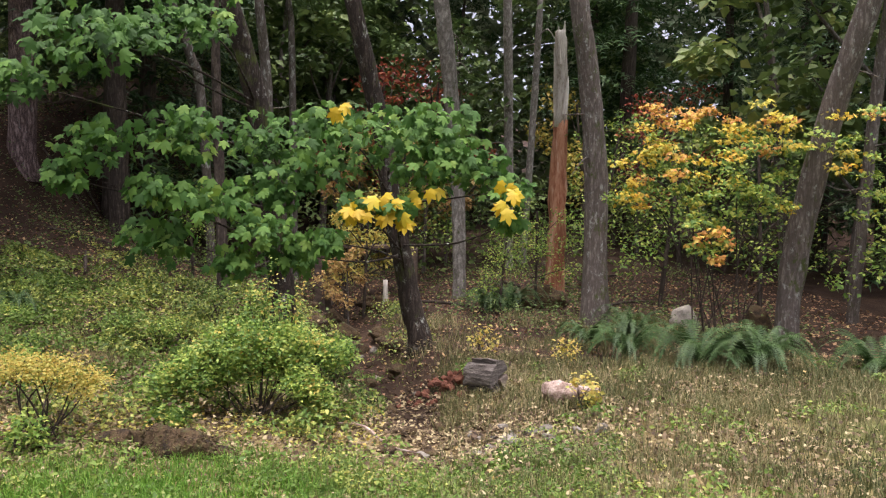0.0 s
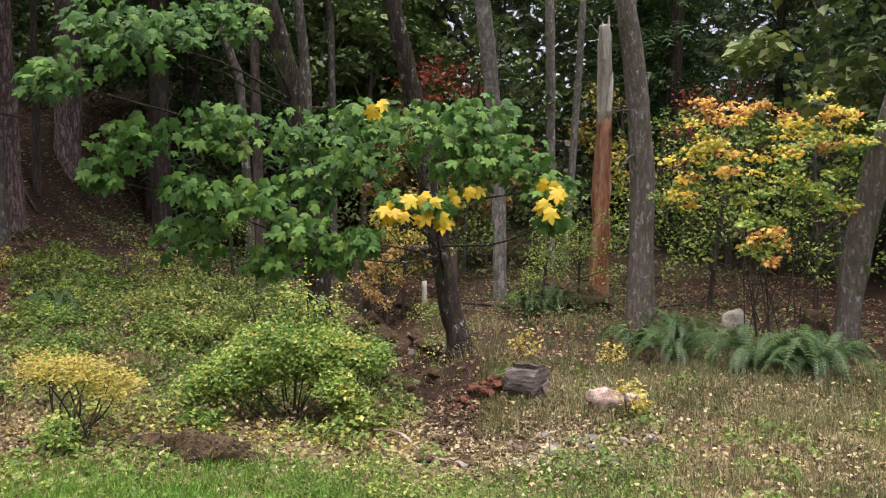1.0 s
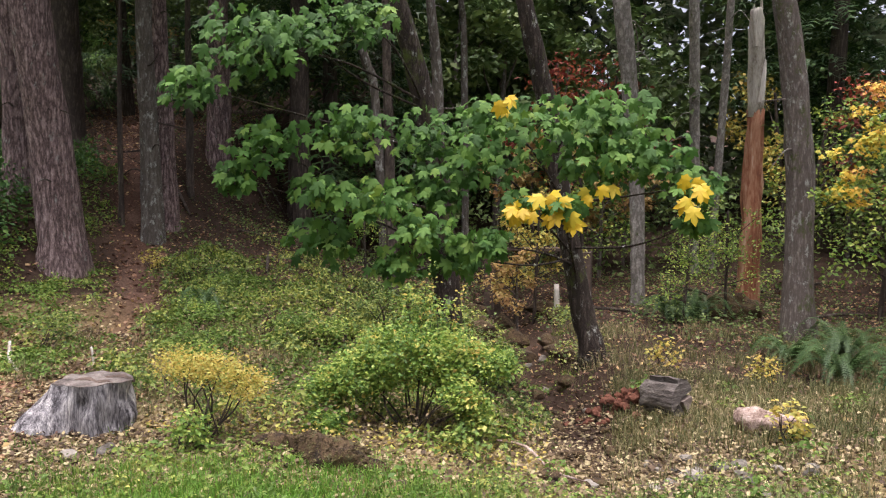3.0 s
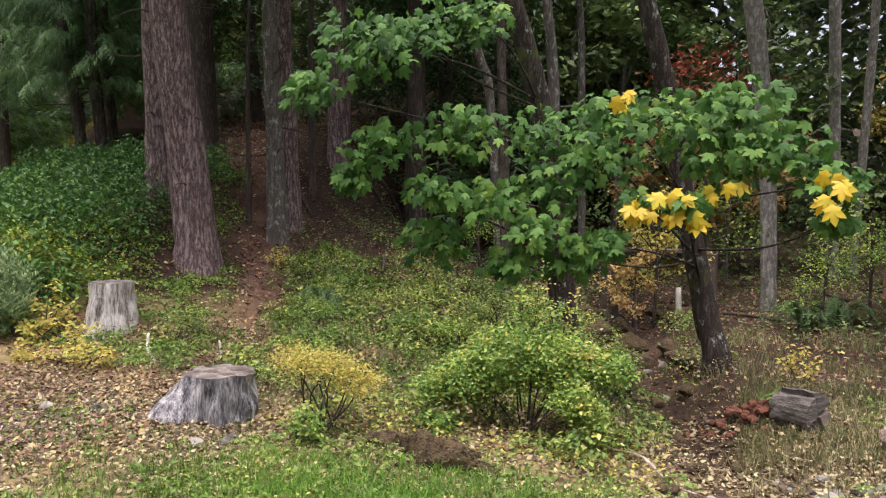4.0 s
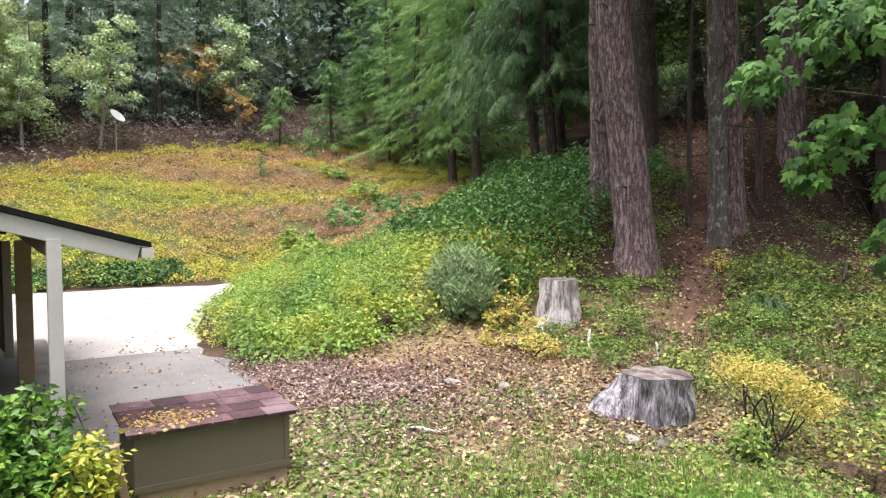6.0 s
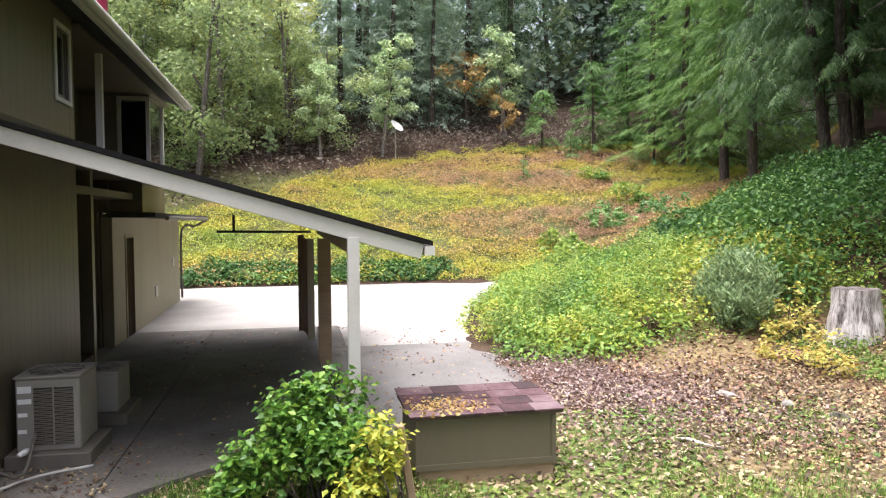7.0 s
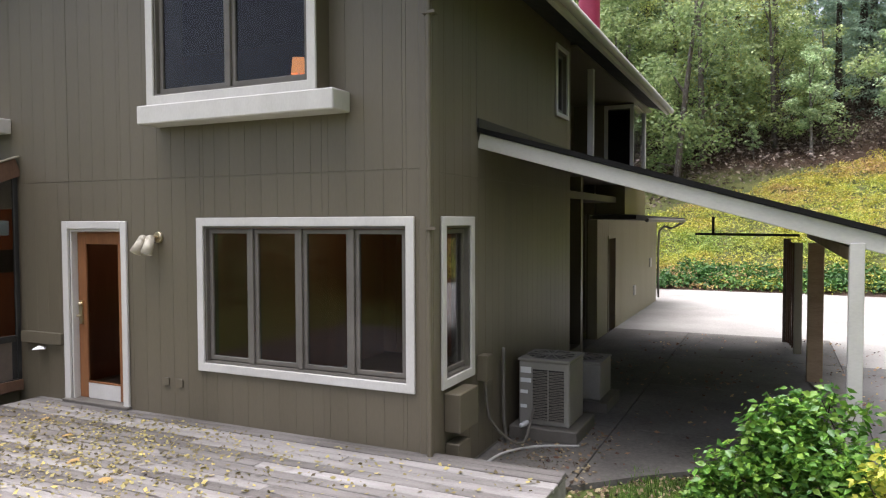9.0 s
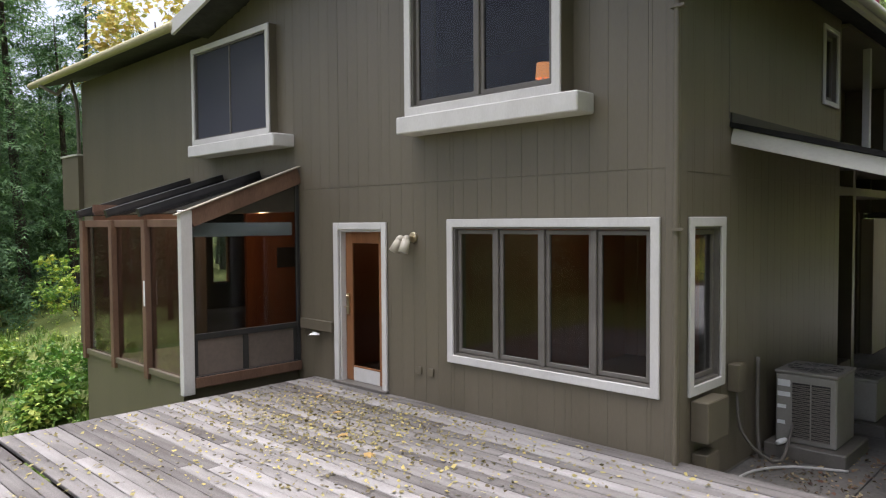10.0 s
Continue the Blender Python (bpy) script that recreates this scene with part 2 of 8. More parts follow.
LEAFMAT = {
    "maple": leafy("maple_leaf", [(0.0, (0.026, 0.078, 0.015)), (0.5, (0.066, 0.165, 0.03)), (0.85, (0.125, 0.25, 0.045)), (1.0, (0.22, 0.33, 0.055))], 0.68, 0.36, 0.25, 0.5),
    "yellow": leafy("yellow_maple_leaf", [(0.0, (0.44, 0.27, 0.012)), (0.5, (0.6, 0.43, 0.02)), (1.0, (0.62, 0.52, 0.05))], 0.5, 0.3, 0.0, 1.0, 0.6),
    "vine": leafy("autumn_leaf", [(0.0, (0.58, 0.24, 0.04)), (0.2, (0.64, 0.4, 0.05)), (0.5, (0.64, 0.5, 0.06)), (0.75, (0.45, 0.44, 0.07)), (1.0, (0.2, 0.3, 0.05))], 0.55, 0.3, 0.55, 0.7),
    "shrub": leafy("shrub_leaf", [(0.0, (0.045, 0.11, 0.025)), (0.45, (0.18, 0.31, 0.055)), (0.8, (0.4, 0.48, 0.1)), (1.0, (0.62, 0.6, 0.16))], 0.5, 0.35, 0.3, 1.1),
    "salal": leafy("understory_leaf", [(0.0, (0.03, 0.075, 0.02)), (0.4, (0.13, 0.2, 0.045)), (0.75, (0.35, 0.4, 0.09)), (1.0, (0.62, 0.56, 0.16))], 0.5, 0.28, 0.3, 0.5),
    "gold": leafy("golden_leaf", [(0.0, (0.42, 0.29, 0.06)), (0.5, (0.52, 0.44, 0.1)), (1.0, (0.4, 0.43, 0.11))], 0.5, 0.3),
    "black": leafy("bramble_leaf", [(0.0, (0.022, 0.065, 0.018)), (0.55, (0.06, 0.15, 0.033)), (1.0, (0.17, 0.29, 0.05))], 0.62, 0.26, 0.35, 0.35),
    "bank": leafy("groundcover_leaf", [(0.0, (0.07, 0.17, 0.045)), (0.35, (0.17, 0.3, 0.05)), (0.65, (0.31, 0.39, 0.055)), (0.85, (0.43, 0.42, 0.06)), (1.0, (0.4, 0.32, 0.09))], 0.5, 0.3, 0.5, 0.35),
    "hill": leafy("hill_groundcover", [(0.0, (0.34, 0.22, 0.14)), (0.28, (0.43, 0.28, 0.14)), (0.42, (0.46, 0.34, 0.1)), (0.55, (0.46, 0.42, 0.06)), (0.78, (0.36, 0.4, 0.06)), (1.0, (0.2, 0.3, 0.07))], 0.6, 0.25, 0.7, 0.3, 0.0, (1.0, 0.3, 1.0)),
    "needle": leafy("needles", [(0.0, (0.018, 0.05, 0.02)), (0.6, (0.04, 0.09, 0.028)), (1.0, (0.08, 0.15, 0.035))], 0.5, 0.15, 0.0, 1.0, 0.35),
    "needle_light": leafy("young_needles", [(0.0, (0.06, 0.15, 0.045)), (0.6, (0.13, 0.27, 0.07)), (1.0, (0.24, 0.38, 0.1))], 0.5, 0.2, 0.0, 1.0, 0.2),
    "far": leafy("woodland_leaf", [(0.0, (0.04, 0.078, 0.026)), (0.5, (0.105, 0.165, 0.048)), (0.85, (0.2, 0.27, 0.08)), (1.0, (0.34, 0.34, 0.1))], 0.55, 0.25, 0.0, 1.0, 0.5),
    "madrone": leafy("madrone_leaf", [(0.0, (0.22, 0.33, 0.16)), (0.5, (0.4, 0.53, 0.27)), (1.0, (0.58, 0.68, 0.4))], 0.45, 0.3),
    "rust": leafy("rust_leaf", [(0.0, (0.28, 0.15, 0.06)), (0.6, (0.42, 0.28, 0.1)), (1.0, (0.46, 0.38, 0.14))], 0.6, 0.25),
    "fern": leafy("fern_frond", [(0.0, (0.025, 0.06, 0.018)), (0.6, (0.055, 0.11, 0.032)), (1.0, (0.1, 0.17, 0.05))], 0.5, 0.2, 0, 1, 0.4),
    "greyshrub": leafy("broom_leaf", [(0.0, (0.1, 0.17, 0.065)), (0.6, (0.21, 0.31, 0.13)), (1.0, (0.33, 0.42, 0.2))], 0.6, 0.2),
    "rhodo": leafy("glossy_leaf", [(0.0, (0.05, 0.14, 0.025)), (0.6, (0.13, 0.28, 0.04)), (1.0, (0.24, 0.38, 0.06))], 0.35, 0.3),
    "forest": leafy("forest_litter", [(0.0, (0.05, 0.026, 0.018)), (0.5, (0.2, 0.1, 0.062)), (0.85, (0.38, 0.24, 0.14)), (1.0, (0.56, 0.42, 0.18))], 0.75, 0.1),
    # mist on the hill woods is painted in as paler leaf tones
    "hillwood": leafy("mist_paled_leaf", [(0.0, (0.085, 0.14, 0.07)), (0.5, (0.25, 0.33, 0.135)), (0.85, (0.45, 0.52, 0.23)), (1.0, (0.6, 0.64, 0.33))], 0.5, 0.5, 0.25, 0.3, 0.3),
    # fir green with the light on the boughs painted in
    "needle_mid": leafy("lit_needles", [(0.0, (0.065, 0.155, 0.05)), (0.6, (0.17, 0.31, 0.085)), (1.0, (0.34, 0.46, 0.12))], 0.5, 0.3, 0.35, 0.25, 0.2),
    "deckleaf": leafy("olive_fallen_leaf", [(0.0, (0.06, 0.045, 0.02)), (0.45, (0.2, 0.165, 0.06)), (0.8, (0.34, 0.3, 0.11)), (1.0, (0.48, 0.38, 0.12))], 0.7, 0.15),
    # haze over the far trees is put into this pale blue-green
    "hazewood": leafy("hazed_far_leaf", [(0.0, (0.14, 0.225, 0.17)), (0.5, (0.3, 0.41, 0.3)), (1.0, (0.52, 0.6, 0.44))], 0.6, 0.48, 0.25, 0.2, 0.3),
    "olive": leafy("oak_leaf", [(0.0, (0.16, 0.2, 0.055)), (0.5, (0.4, 0.44, 0.13)), (0.85, (0.56, 0.58, 0.21)), (1.0, (0.64, 0.64, 0.3))], 0.5, 0.5, 0.2, 0.4, 0.2),
    # darker copy for the nearer firs, their shade painted in
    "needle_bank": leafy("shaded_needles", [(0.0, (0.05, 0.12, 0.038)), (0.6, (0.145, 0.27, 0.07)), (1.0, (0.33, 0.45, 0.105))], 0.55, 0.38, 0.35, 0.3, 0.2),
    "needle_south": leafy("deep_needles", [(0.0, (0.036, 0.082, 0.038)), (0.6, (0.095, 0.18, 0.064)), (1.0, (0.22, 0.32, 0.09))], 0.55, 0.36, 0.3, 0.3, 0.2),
    # haze of the distant woods is mixed into the leaf colour here
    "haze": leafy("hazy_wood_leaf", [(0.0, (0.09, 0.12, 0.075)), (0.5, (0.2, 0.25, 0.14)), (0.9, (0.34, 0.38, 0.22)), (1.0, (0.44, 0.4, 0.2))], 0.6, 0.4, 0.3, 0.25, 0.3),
    "lush": leafy("fresh_grass", [(0.0, (0.06, 0.17, 0.02)), (0.6, (0.13, 0.29, 0.035)), (1.0, (0.25, 0.4, 0.06))], 0.6, 0.3, 0.3, 0.6),
    "moss": leafy("moss_frond", [(0.0, (0.035, 0.026, 0.012)), (0.5, (0.085, 0.062, 0.026)), (0.8, (0.12, 0.11, 0.035)), (1.0, (0.22, 0.19, 0.08))], 0.8, 0.1, 0.5, 2.5),
    "crimson": leafy("crimson_leaf", [(0.0, (0.16, 0.03, 0.025)), (0.6, (0.3, 0.07, 0.045)), (1.0, (0.4, 0.16, 0.06))], 0.6, 0.3),
    "vine_orange": leafy("orange_leaf", [(0.0, (0.52, 0.2, 0.06)), (0.5, (0.6, 0.33, 0.08)), (1.0, (0.64, 0.48, 0.09))], 0.55, 0.3),
    "vine_green": leafy("turning_leaf", [(0.0, (0.09, 0.2, 0.045)), (0.6, (0.24, 0.35, 0.06)), (1.0, (0.45, 0.44, 0.07))], 0.55, 0.3),
    "lime": leafy("yellow_green_leaf", [(0.0, (0.2, 0.3, 0.04)), (0.5, (0.42, 0.44, 0.06)), (1.0, (0.58, 0.54, 0.08))], 0.45, 0.35),
    "brush": leafy("dead_brush", [(0.0, (0.06, 0.045, 0.035)), (0.5, (0.17, 0.135, 0.11)), (0.85, (0.28, 0.23, 0.19)), (1.0, (0.16, 0.2, 0.08))], 0.8, 0.1, 0.3, 0.4),
    "litter": leafy("fallen_leaf", [(0.0, (0.03, 0.02, 0.014)), (0.35, (0.12, 0.08, 0.048)), (0.65, (0.29, 0.22, 0.125)), (0.9, (0.5, 0.43, 0.25)), (1.0, (0.45, 0.29, 0.07))], 0.7, 0.15, 0.15, 0.8),
    "mulch": leafy("dry_leaf", [(0.0, (0.06, 0.036, 0.033)), (0.4, (0.16, 0.105, 0.092)), (0.8, (0.3, 0.225, 0.2)), (1.0, (0.44, 0.38, 0.34))], 0.75, 0.1),
    "straw": leafy("dry_grass", [(0.0, (0.045, 0.07, 0.022)), (0.4, (0.13, 0.14, 0.055)), (0.75, (0.27, 0.245, 0.115)), (1.0, (0.46, 0.4, 0.23))], 0.7, 0.2, 0.3, 0.5),
    "grass": leafy("green_grass", [(0.0, (0.055, 0.12, 0.022)), (0.6, (0.14, 0.235, 0.04)), (1.0, (0.31, 0.35, 0.075))], 0.6, 0.25, 0.35, 0.5),
}

M_SIDING = surface("painted_siding", [(0.25, (0.099, 0.083, 0.054)), (0.75, (0.145, 0.123, 0.084))], 1.2, 60.0, (1, 1, 0.2), 0.46, 0.2, 0.003, piece=0.08, spec=0.55)
M_SIDING_PALE = surface("pale_siding", [(0.25, (0.27, 0.24, 0.17)), (0.75, (0.36, 0.32, 0.24))], 1.2, 60.0, (1, 1, 0.2), 0.7, 0.2, 0.004)
M_TRIM = surface("trim_paint", [(0.3, (0.47, 0.45, 0.41)), (0.7, (0.62, 0.6, 0.56))], 2.0, 70.0, (1, 1, 0.4), 0.6, 0.15, 0.003)
M_FASCIA = surface("fascia_paint", [(0.3, (0.44, 0.42, 0.39)), (0.7, (0.58, 0.56, 0.52))], 2.0, 60.0, (0.4, 0.4, 1), 0.6, 0.2, 0.003)
M_SASH = surface("sash_paint", [(0.3, (0.1, 0.09, 0.075)), (0.7, (0.16, 0.145, 0.125))], 3.0, 60.0, (1, 1, 1), 0.5, 0.1, 0.002)
M_BROWN = surface("brown_timber", [(0.3, (0.09, 0.048, 0.03)), (0.7, (0.19, 0.11, 0.07))], 3.0, 60.0, (1, 1, 0.3), 0.6, 0.2, 0.003)
M_CEDAR = surface("cedar_panel", [(0.3, (0.15, 0.05, 0.02)), (0.7, (0.33, 0.13, 0.055))], 2.5, 40.0, (1.5, 1.5, 0.15), 0.5, 0.2, 0.003, piece=0.2)
M_DOORWOOD = surface("door_wood", [(0.3, (0.16, 0.062, 0.024)), (0.7, (0.3, 0.135, 0.055))], 4.0, 60.0, (1, 1, 0.15), 0.35, 0.1, 0.002)
M_ROOM = surface("room_wall", [(0.3, (0.16, 0.11, 0.08)), (0.7, (0.24, 0.17, 0.12))], 1.0, 30.0, (1, 1, 1), 0.8, 0.1, 0.002)
M_ROOFING = surface("black_roofing", [(0.3, (0.006, 0.006, 0.006)), (0.7, (0.02, 0.019, 0.018))], 5.0, 90.0, (1, 1, 1), 0.95, 0.5, 0.006, spec=0.15)
M_SHINGLE = surface("roof_shingle", [(0.3, (0.02, 0.02, 0.02)), (0.7, (0.06, 0.056, 0.055))], 5.0, 90.0, (1, 1, 1), 0.9, 0.6, 0.008, piece=0.2)
M_REDSHINGLE = surface("red_shingle", [(0.3, (0.022, 0.014, 0.014)), (0.5, (0.07, 0.03, 0.034)), (0.75, (0.16, 0.11, 0.115))], 4.0, 60.0, (1, 1, 1), 0.85, 0.7, 0.008, piece=0.4)
# stains, and the carport's shade darkened into the same colour
M_SLAB = surface("stained_shaded_concrete", [(0.3, (0.07, 0.064, 0.057)), (0.5, (0.14, 0.13, 0.115)), (0.75, (0.225, 0.21, 0.19))], 0.9, 20.0, (1, 1, 1), 0.85, 0.25, 0.005, piece=0.12)
# same concrete as the drive, with the shadow near the house painted in
M_APRON = surface("shadow_grey_concrete", [(0.3, (0.085, 0.08, 0.074)), (0.5, (0.155, 0.148, 0.138)), (0.75, (0.23, 0.222, 0.208))], 0.7, 20.0, (1, 1, 1), 0.85, 0.25, 0.005, piece=0.12)
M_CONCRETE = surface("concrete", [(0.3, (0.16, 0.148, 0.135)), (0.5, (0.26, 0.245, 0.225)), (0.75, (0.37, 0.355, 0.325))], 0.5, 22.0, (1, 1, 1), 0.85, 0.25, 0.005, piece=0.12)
M_DECK = surface("weathered_board", [(0.26, (0.06, 0.052, 0.046)), (0.5, (0.165, 0.152, 0.14)), (0.72, (0.28, 0.265, 0.25)), (0.85, (0.42, 0.405, 0.39))], 0.9, 34.0, (6, 0.9, 6), 0.8, 0.45, 0.005, piece=0.34)
M_ACMETAL = surface("beige_metal", [(0.3, (0.22, 0.205, 0.178)), (0.7, (0.31, 0.29, 0.255))], 2.0, 40.0, (1, 1, 1), 0.5, 0.1, 0.002)
M_ACLOUVRE = surface("louvre_metal", [(0.3, (0.14, 0.125, 0.105)), (0.7, (0.21, 0.19, 0.16))], 2.0, 40.0, (1, 1, 1), 0.55, 0.1, 0.002)
M_ACDARK = surface("dark_louver", [(0.3, (0.02, 0.018, 0.016)), (0.7, (0.05, 0.045, 0.04))], 2.0, 40.0, (1, 1, 1), 0.6, 0.1, 0.002)
M_WHITE = surface("white_label", [(0.3, (0.7, 0.7, 0.68)), (0.7, (0.82, 0.82, 0.8))], 5.0, 50.0, (1, 1, 1), 0.5, 0.0)
M_BRASS = surface("brushed_brass", [(0.3, (0.5, 0.42, 0.28)), (0.7, (0.66, 0.58, 0.42))], 5.0, 80.0, (1, 1, 1), 0.3, 0.05, 0.001, metal=1.0)
M_LAMPHEAD = surface("beige_enamel", [(0.3, (0.4, 0.36, 0.27)), (0.7, (0.55, 0.5, 0.4))], 5.0, 80.0, (1, 1, 1), 0.35, 0.03, 0.001)
M_BLACK = surface("black_metal", [(0.3, (0.015, 0.015, 0.015)), (0.7, (0.035, 0.033, 0.03))], 5.0, 80.0, (1, 1, 1), 0.5, 0.05, 0.001)
M_RED = surface("red_metal", [(0.3, (0.25, 0.02, 0.05)), (0.7, (0.36, 0.04, 0.08))], 5.0, 80.0, (1, 1, 1), 0.5, 0.05, 0.001)
M_CURTAIN = surface("window_shade", [(0.3, (0.62, 0.78, 0.78)), (0.7, (0.8, 0.9, 0.88))], 3.0, 80.0, (1, 1, 6), 0.8, 0.2, 0.003)


def glass_mat(name="window_glass", clear=0.63):
    m, n, l, p = node_mat(name)
    gl, tr, mx, fr = n.new("ShaderNodeBsdfGlossy"), n.new("ShaderNodeBsdfTransparent"), n.new("ShaderNodeMixShader"), n.new("ShaderNodeLayerWeight")
    gl.inputs["Roughness"].default_value = 0.02
    gl.inputs["Color"].default_value = (0.95, 0.97, 1, 1)
    tr.inputs[0].default_value = (clear, clear, clear, 1)
    fr.inputs[0].default_value = 0.5
    gain = math_node(n, l, "ADD", math_node(n, l, "MULTIPLY", math_node(n, l, "POWER", fr.outputs["Facing"], 4.0), 0.75), 0.019)
    l.new(gain, mx.inputs[0])
    l.new(tr.outputs[0], mx.inputs[1])
    l.new(gl.outputs[0], mx.inputs[2])
    l.new(mx.outputs[0], n["Material Output"].inputs[0])
    return m


def glow_mat(name, colour, strength):
    m, n, l, p = node_mat(name)
    p.inputs["Base Color"].default_value = (*colour, 1)
    p.inputs["Emission Color"].default_value = (*colour, 1)
    p.inputs["Emission Strength"].default_value = strength
    return m


M_GLASS = glass_mat()
def screen_mat():
    m, n, l, p = node_mat("insect_screen")
    tr, mx = n.new("ShaderNodeBsdfTransparent"), n.new("ShaderNodeMixShader")
    p.inputs["Base Color"].default_value = (0.045, 0.047, 0.06, 1)
    p.inputs["Roughness"].default_value = 0.8
    mx.inputs[0].default_value = 0.86
    l.new(tr.outputs[0], mx.inputs[1])
    l.new(p.outputs[0], mx.inputs[2])
    l.new(mx.outputs[0], n["Material Output"].inputs[0])
    return m


M_SCREEN = screen_mat()
M_CLEAR = glass_mat("clear_glass", 0.92)
M_GUTTER = surface("aged_gutter", [(0.3, (0.3, 0.27, 0.14)), (0.7, (0.44, 0.4, 0.24))], 2.0, 40.0, (1, 0.3, 1), 0.55, 0.1, 0.002)
M_FROST = surface("frosted_panel", [(0.3, (0.1, 0.082, 0.068)), (0.7, (0.17, 0.135, 0.11))], 1.5, 20.0, (1, 1, 1), 0.28, 0.05, 0.002)
M_GLOW = glow_mat("lamp_shade", (1.0, 0.42, 0.14), 0.42)


def ground_mat():
    """Soil, grass, litter and mulch by the zone attribute, broken up by noise."""
    m, n, l, p = node_mat("ground")
    mp = mapped(n, l, (1, 1, 1))
    big, fine = noise_node(n, l, mp.outputs[0], 0.8, 8, 0.65), noise_node(n, l, mp.outputs[0], 22.0, 5, 0.7)
    v = math_node(n, l, "ADD", math_node(n, l, "MULTIPLY", big.outputs[0], 0.55), math_node(n, l, "MULTIPLY", fine.outputs[0], 0.45))
    at, sp = n.new("ShaderNodeAttribute"), n.new("ShaderNodeSeparateColor")
    at.attribute_name = "zone"
    l.new(at.outputs["Color"], sp.inputs[0])
    def tone(stops):
        r = ramp_node(n, stops)
        l.new(v, r.inputs[0])
        return r.outputs[0]
    colour = tone([(0.3, (0.014, 0.009, 0.007)), (0.5, (0.042, 0.026, 0.018)), (0.7, (0.1, 0.066, 0.044))])
    for channel, stops in (("Red", [(0.3, (0.04, 0.06, 0.018)), (0.5, (0.1, 0.13, 0.035)), (0.7, (0.22, 0.22, 0.07))]),
                           ("Green", [(0.3, (0.09, 0.065, 0.035)), (0.5, (0.2, 0.15, 0.075)), (0.7, (0.34, 0.28, 0.13))]),
                           ("Blue", [(0.3, (0.05, 0.024, 0.016)), (0.5, (0.12, 0.065, 0.045)), (0.7, (0.24, 0.165, 0.125))])):
        mix = n.new("ShaderNodeMixRGB")
        f = math_node(n, l, "MULTIPLY", math_node(n, l, "SUBTRACT", math_node(n, l, "ADD", sp.outputs[channel], math_node(n, l, "MULTIPLY", fine.outputs[0], 0.5)), 0.5), 2.2)
        cl = n.new("ShaderNodeClamp")
        l.new(f, cl.inputs[0])
        l.new(cl.outputs[0], mix.inputs[0])
        l.new(colour, mix.inputs[1])
        l.new(tone(stops), mix.inputs[2])
        colour = mix.outputs[0]
    l.new(colour, p.inputs["Base Color"])
    p.inputs["Roughness"].default_value, p.inputs["Specular IOR Level"].default_value = 0.95, 0.15
    bp = n.new("ShaderNodeBump")
    bp.inputs["Strength"].default_value, bp.inputs["Distance"].default_value = 0.8, 0.04
    l.new(v, bp.inputs["Height"])
    l.new(bp.outputs[0], p.inputs["Normal"])
    return m


# ---- building helpers ----
def thing(name, place=(0, 0, 0), label="", category="", group="", kind=""):
    ob = new(name)
    ob.location = place
    ob.empty_display_size = 0.1
    return tagged(ob, label, category, group, kind)


def finish(mesh, material, smooth=False):
    if material:
        mesh.materials.append(material)
    if smooth:
        mesh.polygons.foreach_set("use_smooth", [True] * len(mesh.polygons))
    return mesh


def stands(o):
    """Where an object stands in the world, before anything is evaluated."""
    m = Matrix.Translation(o.location)
    return m if o.parent is None else stands(o.parent) @ o.matrix_parent_inverse @ m


def part(name, bm, material, parent=None, label="", smooth=False, bevel=0.0):
    """One bmesh, in world places, as ONE mesh object under a thing or a part."""
    if bevel:
        bmesh.ops.bevel(bm, geom=[e for e in bm.edges if e.calc_face_angle(0) > 0.6], offset=bevel, segments=1, affect="EDGES")
    mesh = bpy.data.meshes.new(name)
    bm.to_mesh(mesh)
    bm.free()
    ob = new(name, finish(mesh, material, smooth))
    if parent is not None:
        ob.parent = parent
        ob.matrix_parent_inverse = stands(parent).inverted()
    return tagged(ob, label)


def piece(name, mesh, parent, place, turn=(0, 0, 0), scale=(1, 1, 1)):
    """A piece on a shared mesh, at a world place, under its thing."""
    ob = new(name, mesh)
    ob.parent = parent
    ob.location = Vector(place) - stands(parent).translation
    ob.rotation_euler, ob.scale = turn, scale
    return ob


def box(bm, x0, x1, y0, y1, z0, z1):
    m = Matrix.Translation(((x0 + x1) / 2, (y0 + y1) / 2, (z0 + z1) / 2)) @ Matrix.Diagonal((abs(x1 - x0), abs(y1 - y0), abs(z1 - z0), 1))
    return bmesh.ops.create_cube(bm, size=1, matrix=m)["verts"]


def boxes(*specs):
    bm = bmesh.new()
    for s in specs:
        box(bm, *s)
    return bm


def each(name, specs, material, parent, label="", bevel=0.0):
    """One part for each box."""
    return [part(name, boxes(s), material, parent, label, False, bevel) for s in specs]


def beam(bm, a, b, w, h, up=(0, 0, 1)):
    """A bar of section w by h from a to b."""
    a, b = Vector(a), Vector(b)
    d = (b - a)
    y = d.normalized()
    x = y.cross(Vector(up)).normalized()
    z = x.cross(y)
    m = Matrix((x, y, z)).transposed().to_4x4()
    m.translation = (a + b) / 2
    bmesh.ops.create_cube(bm, size=1, matrix=m @ Matrix.Diagonal((w, d.length, h, 1)))


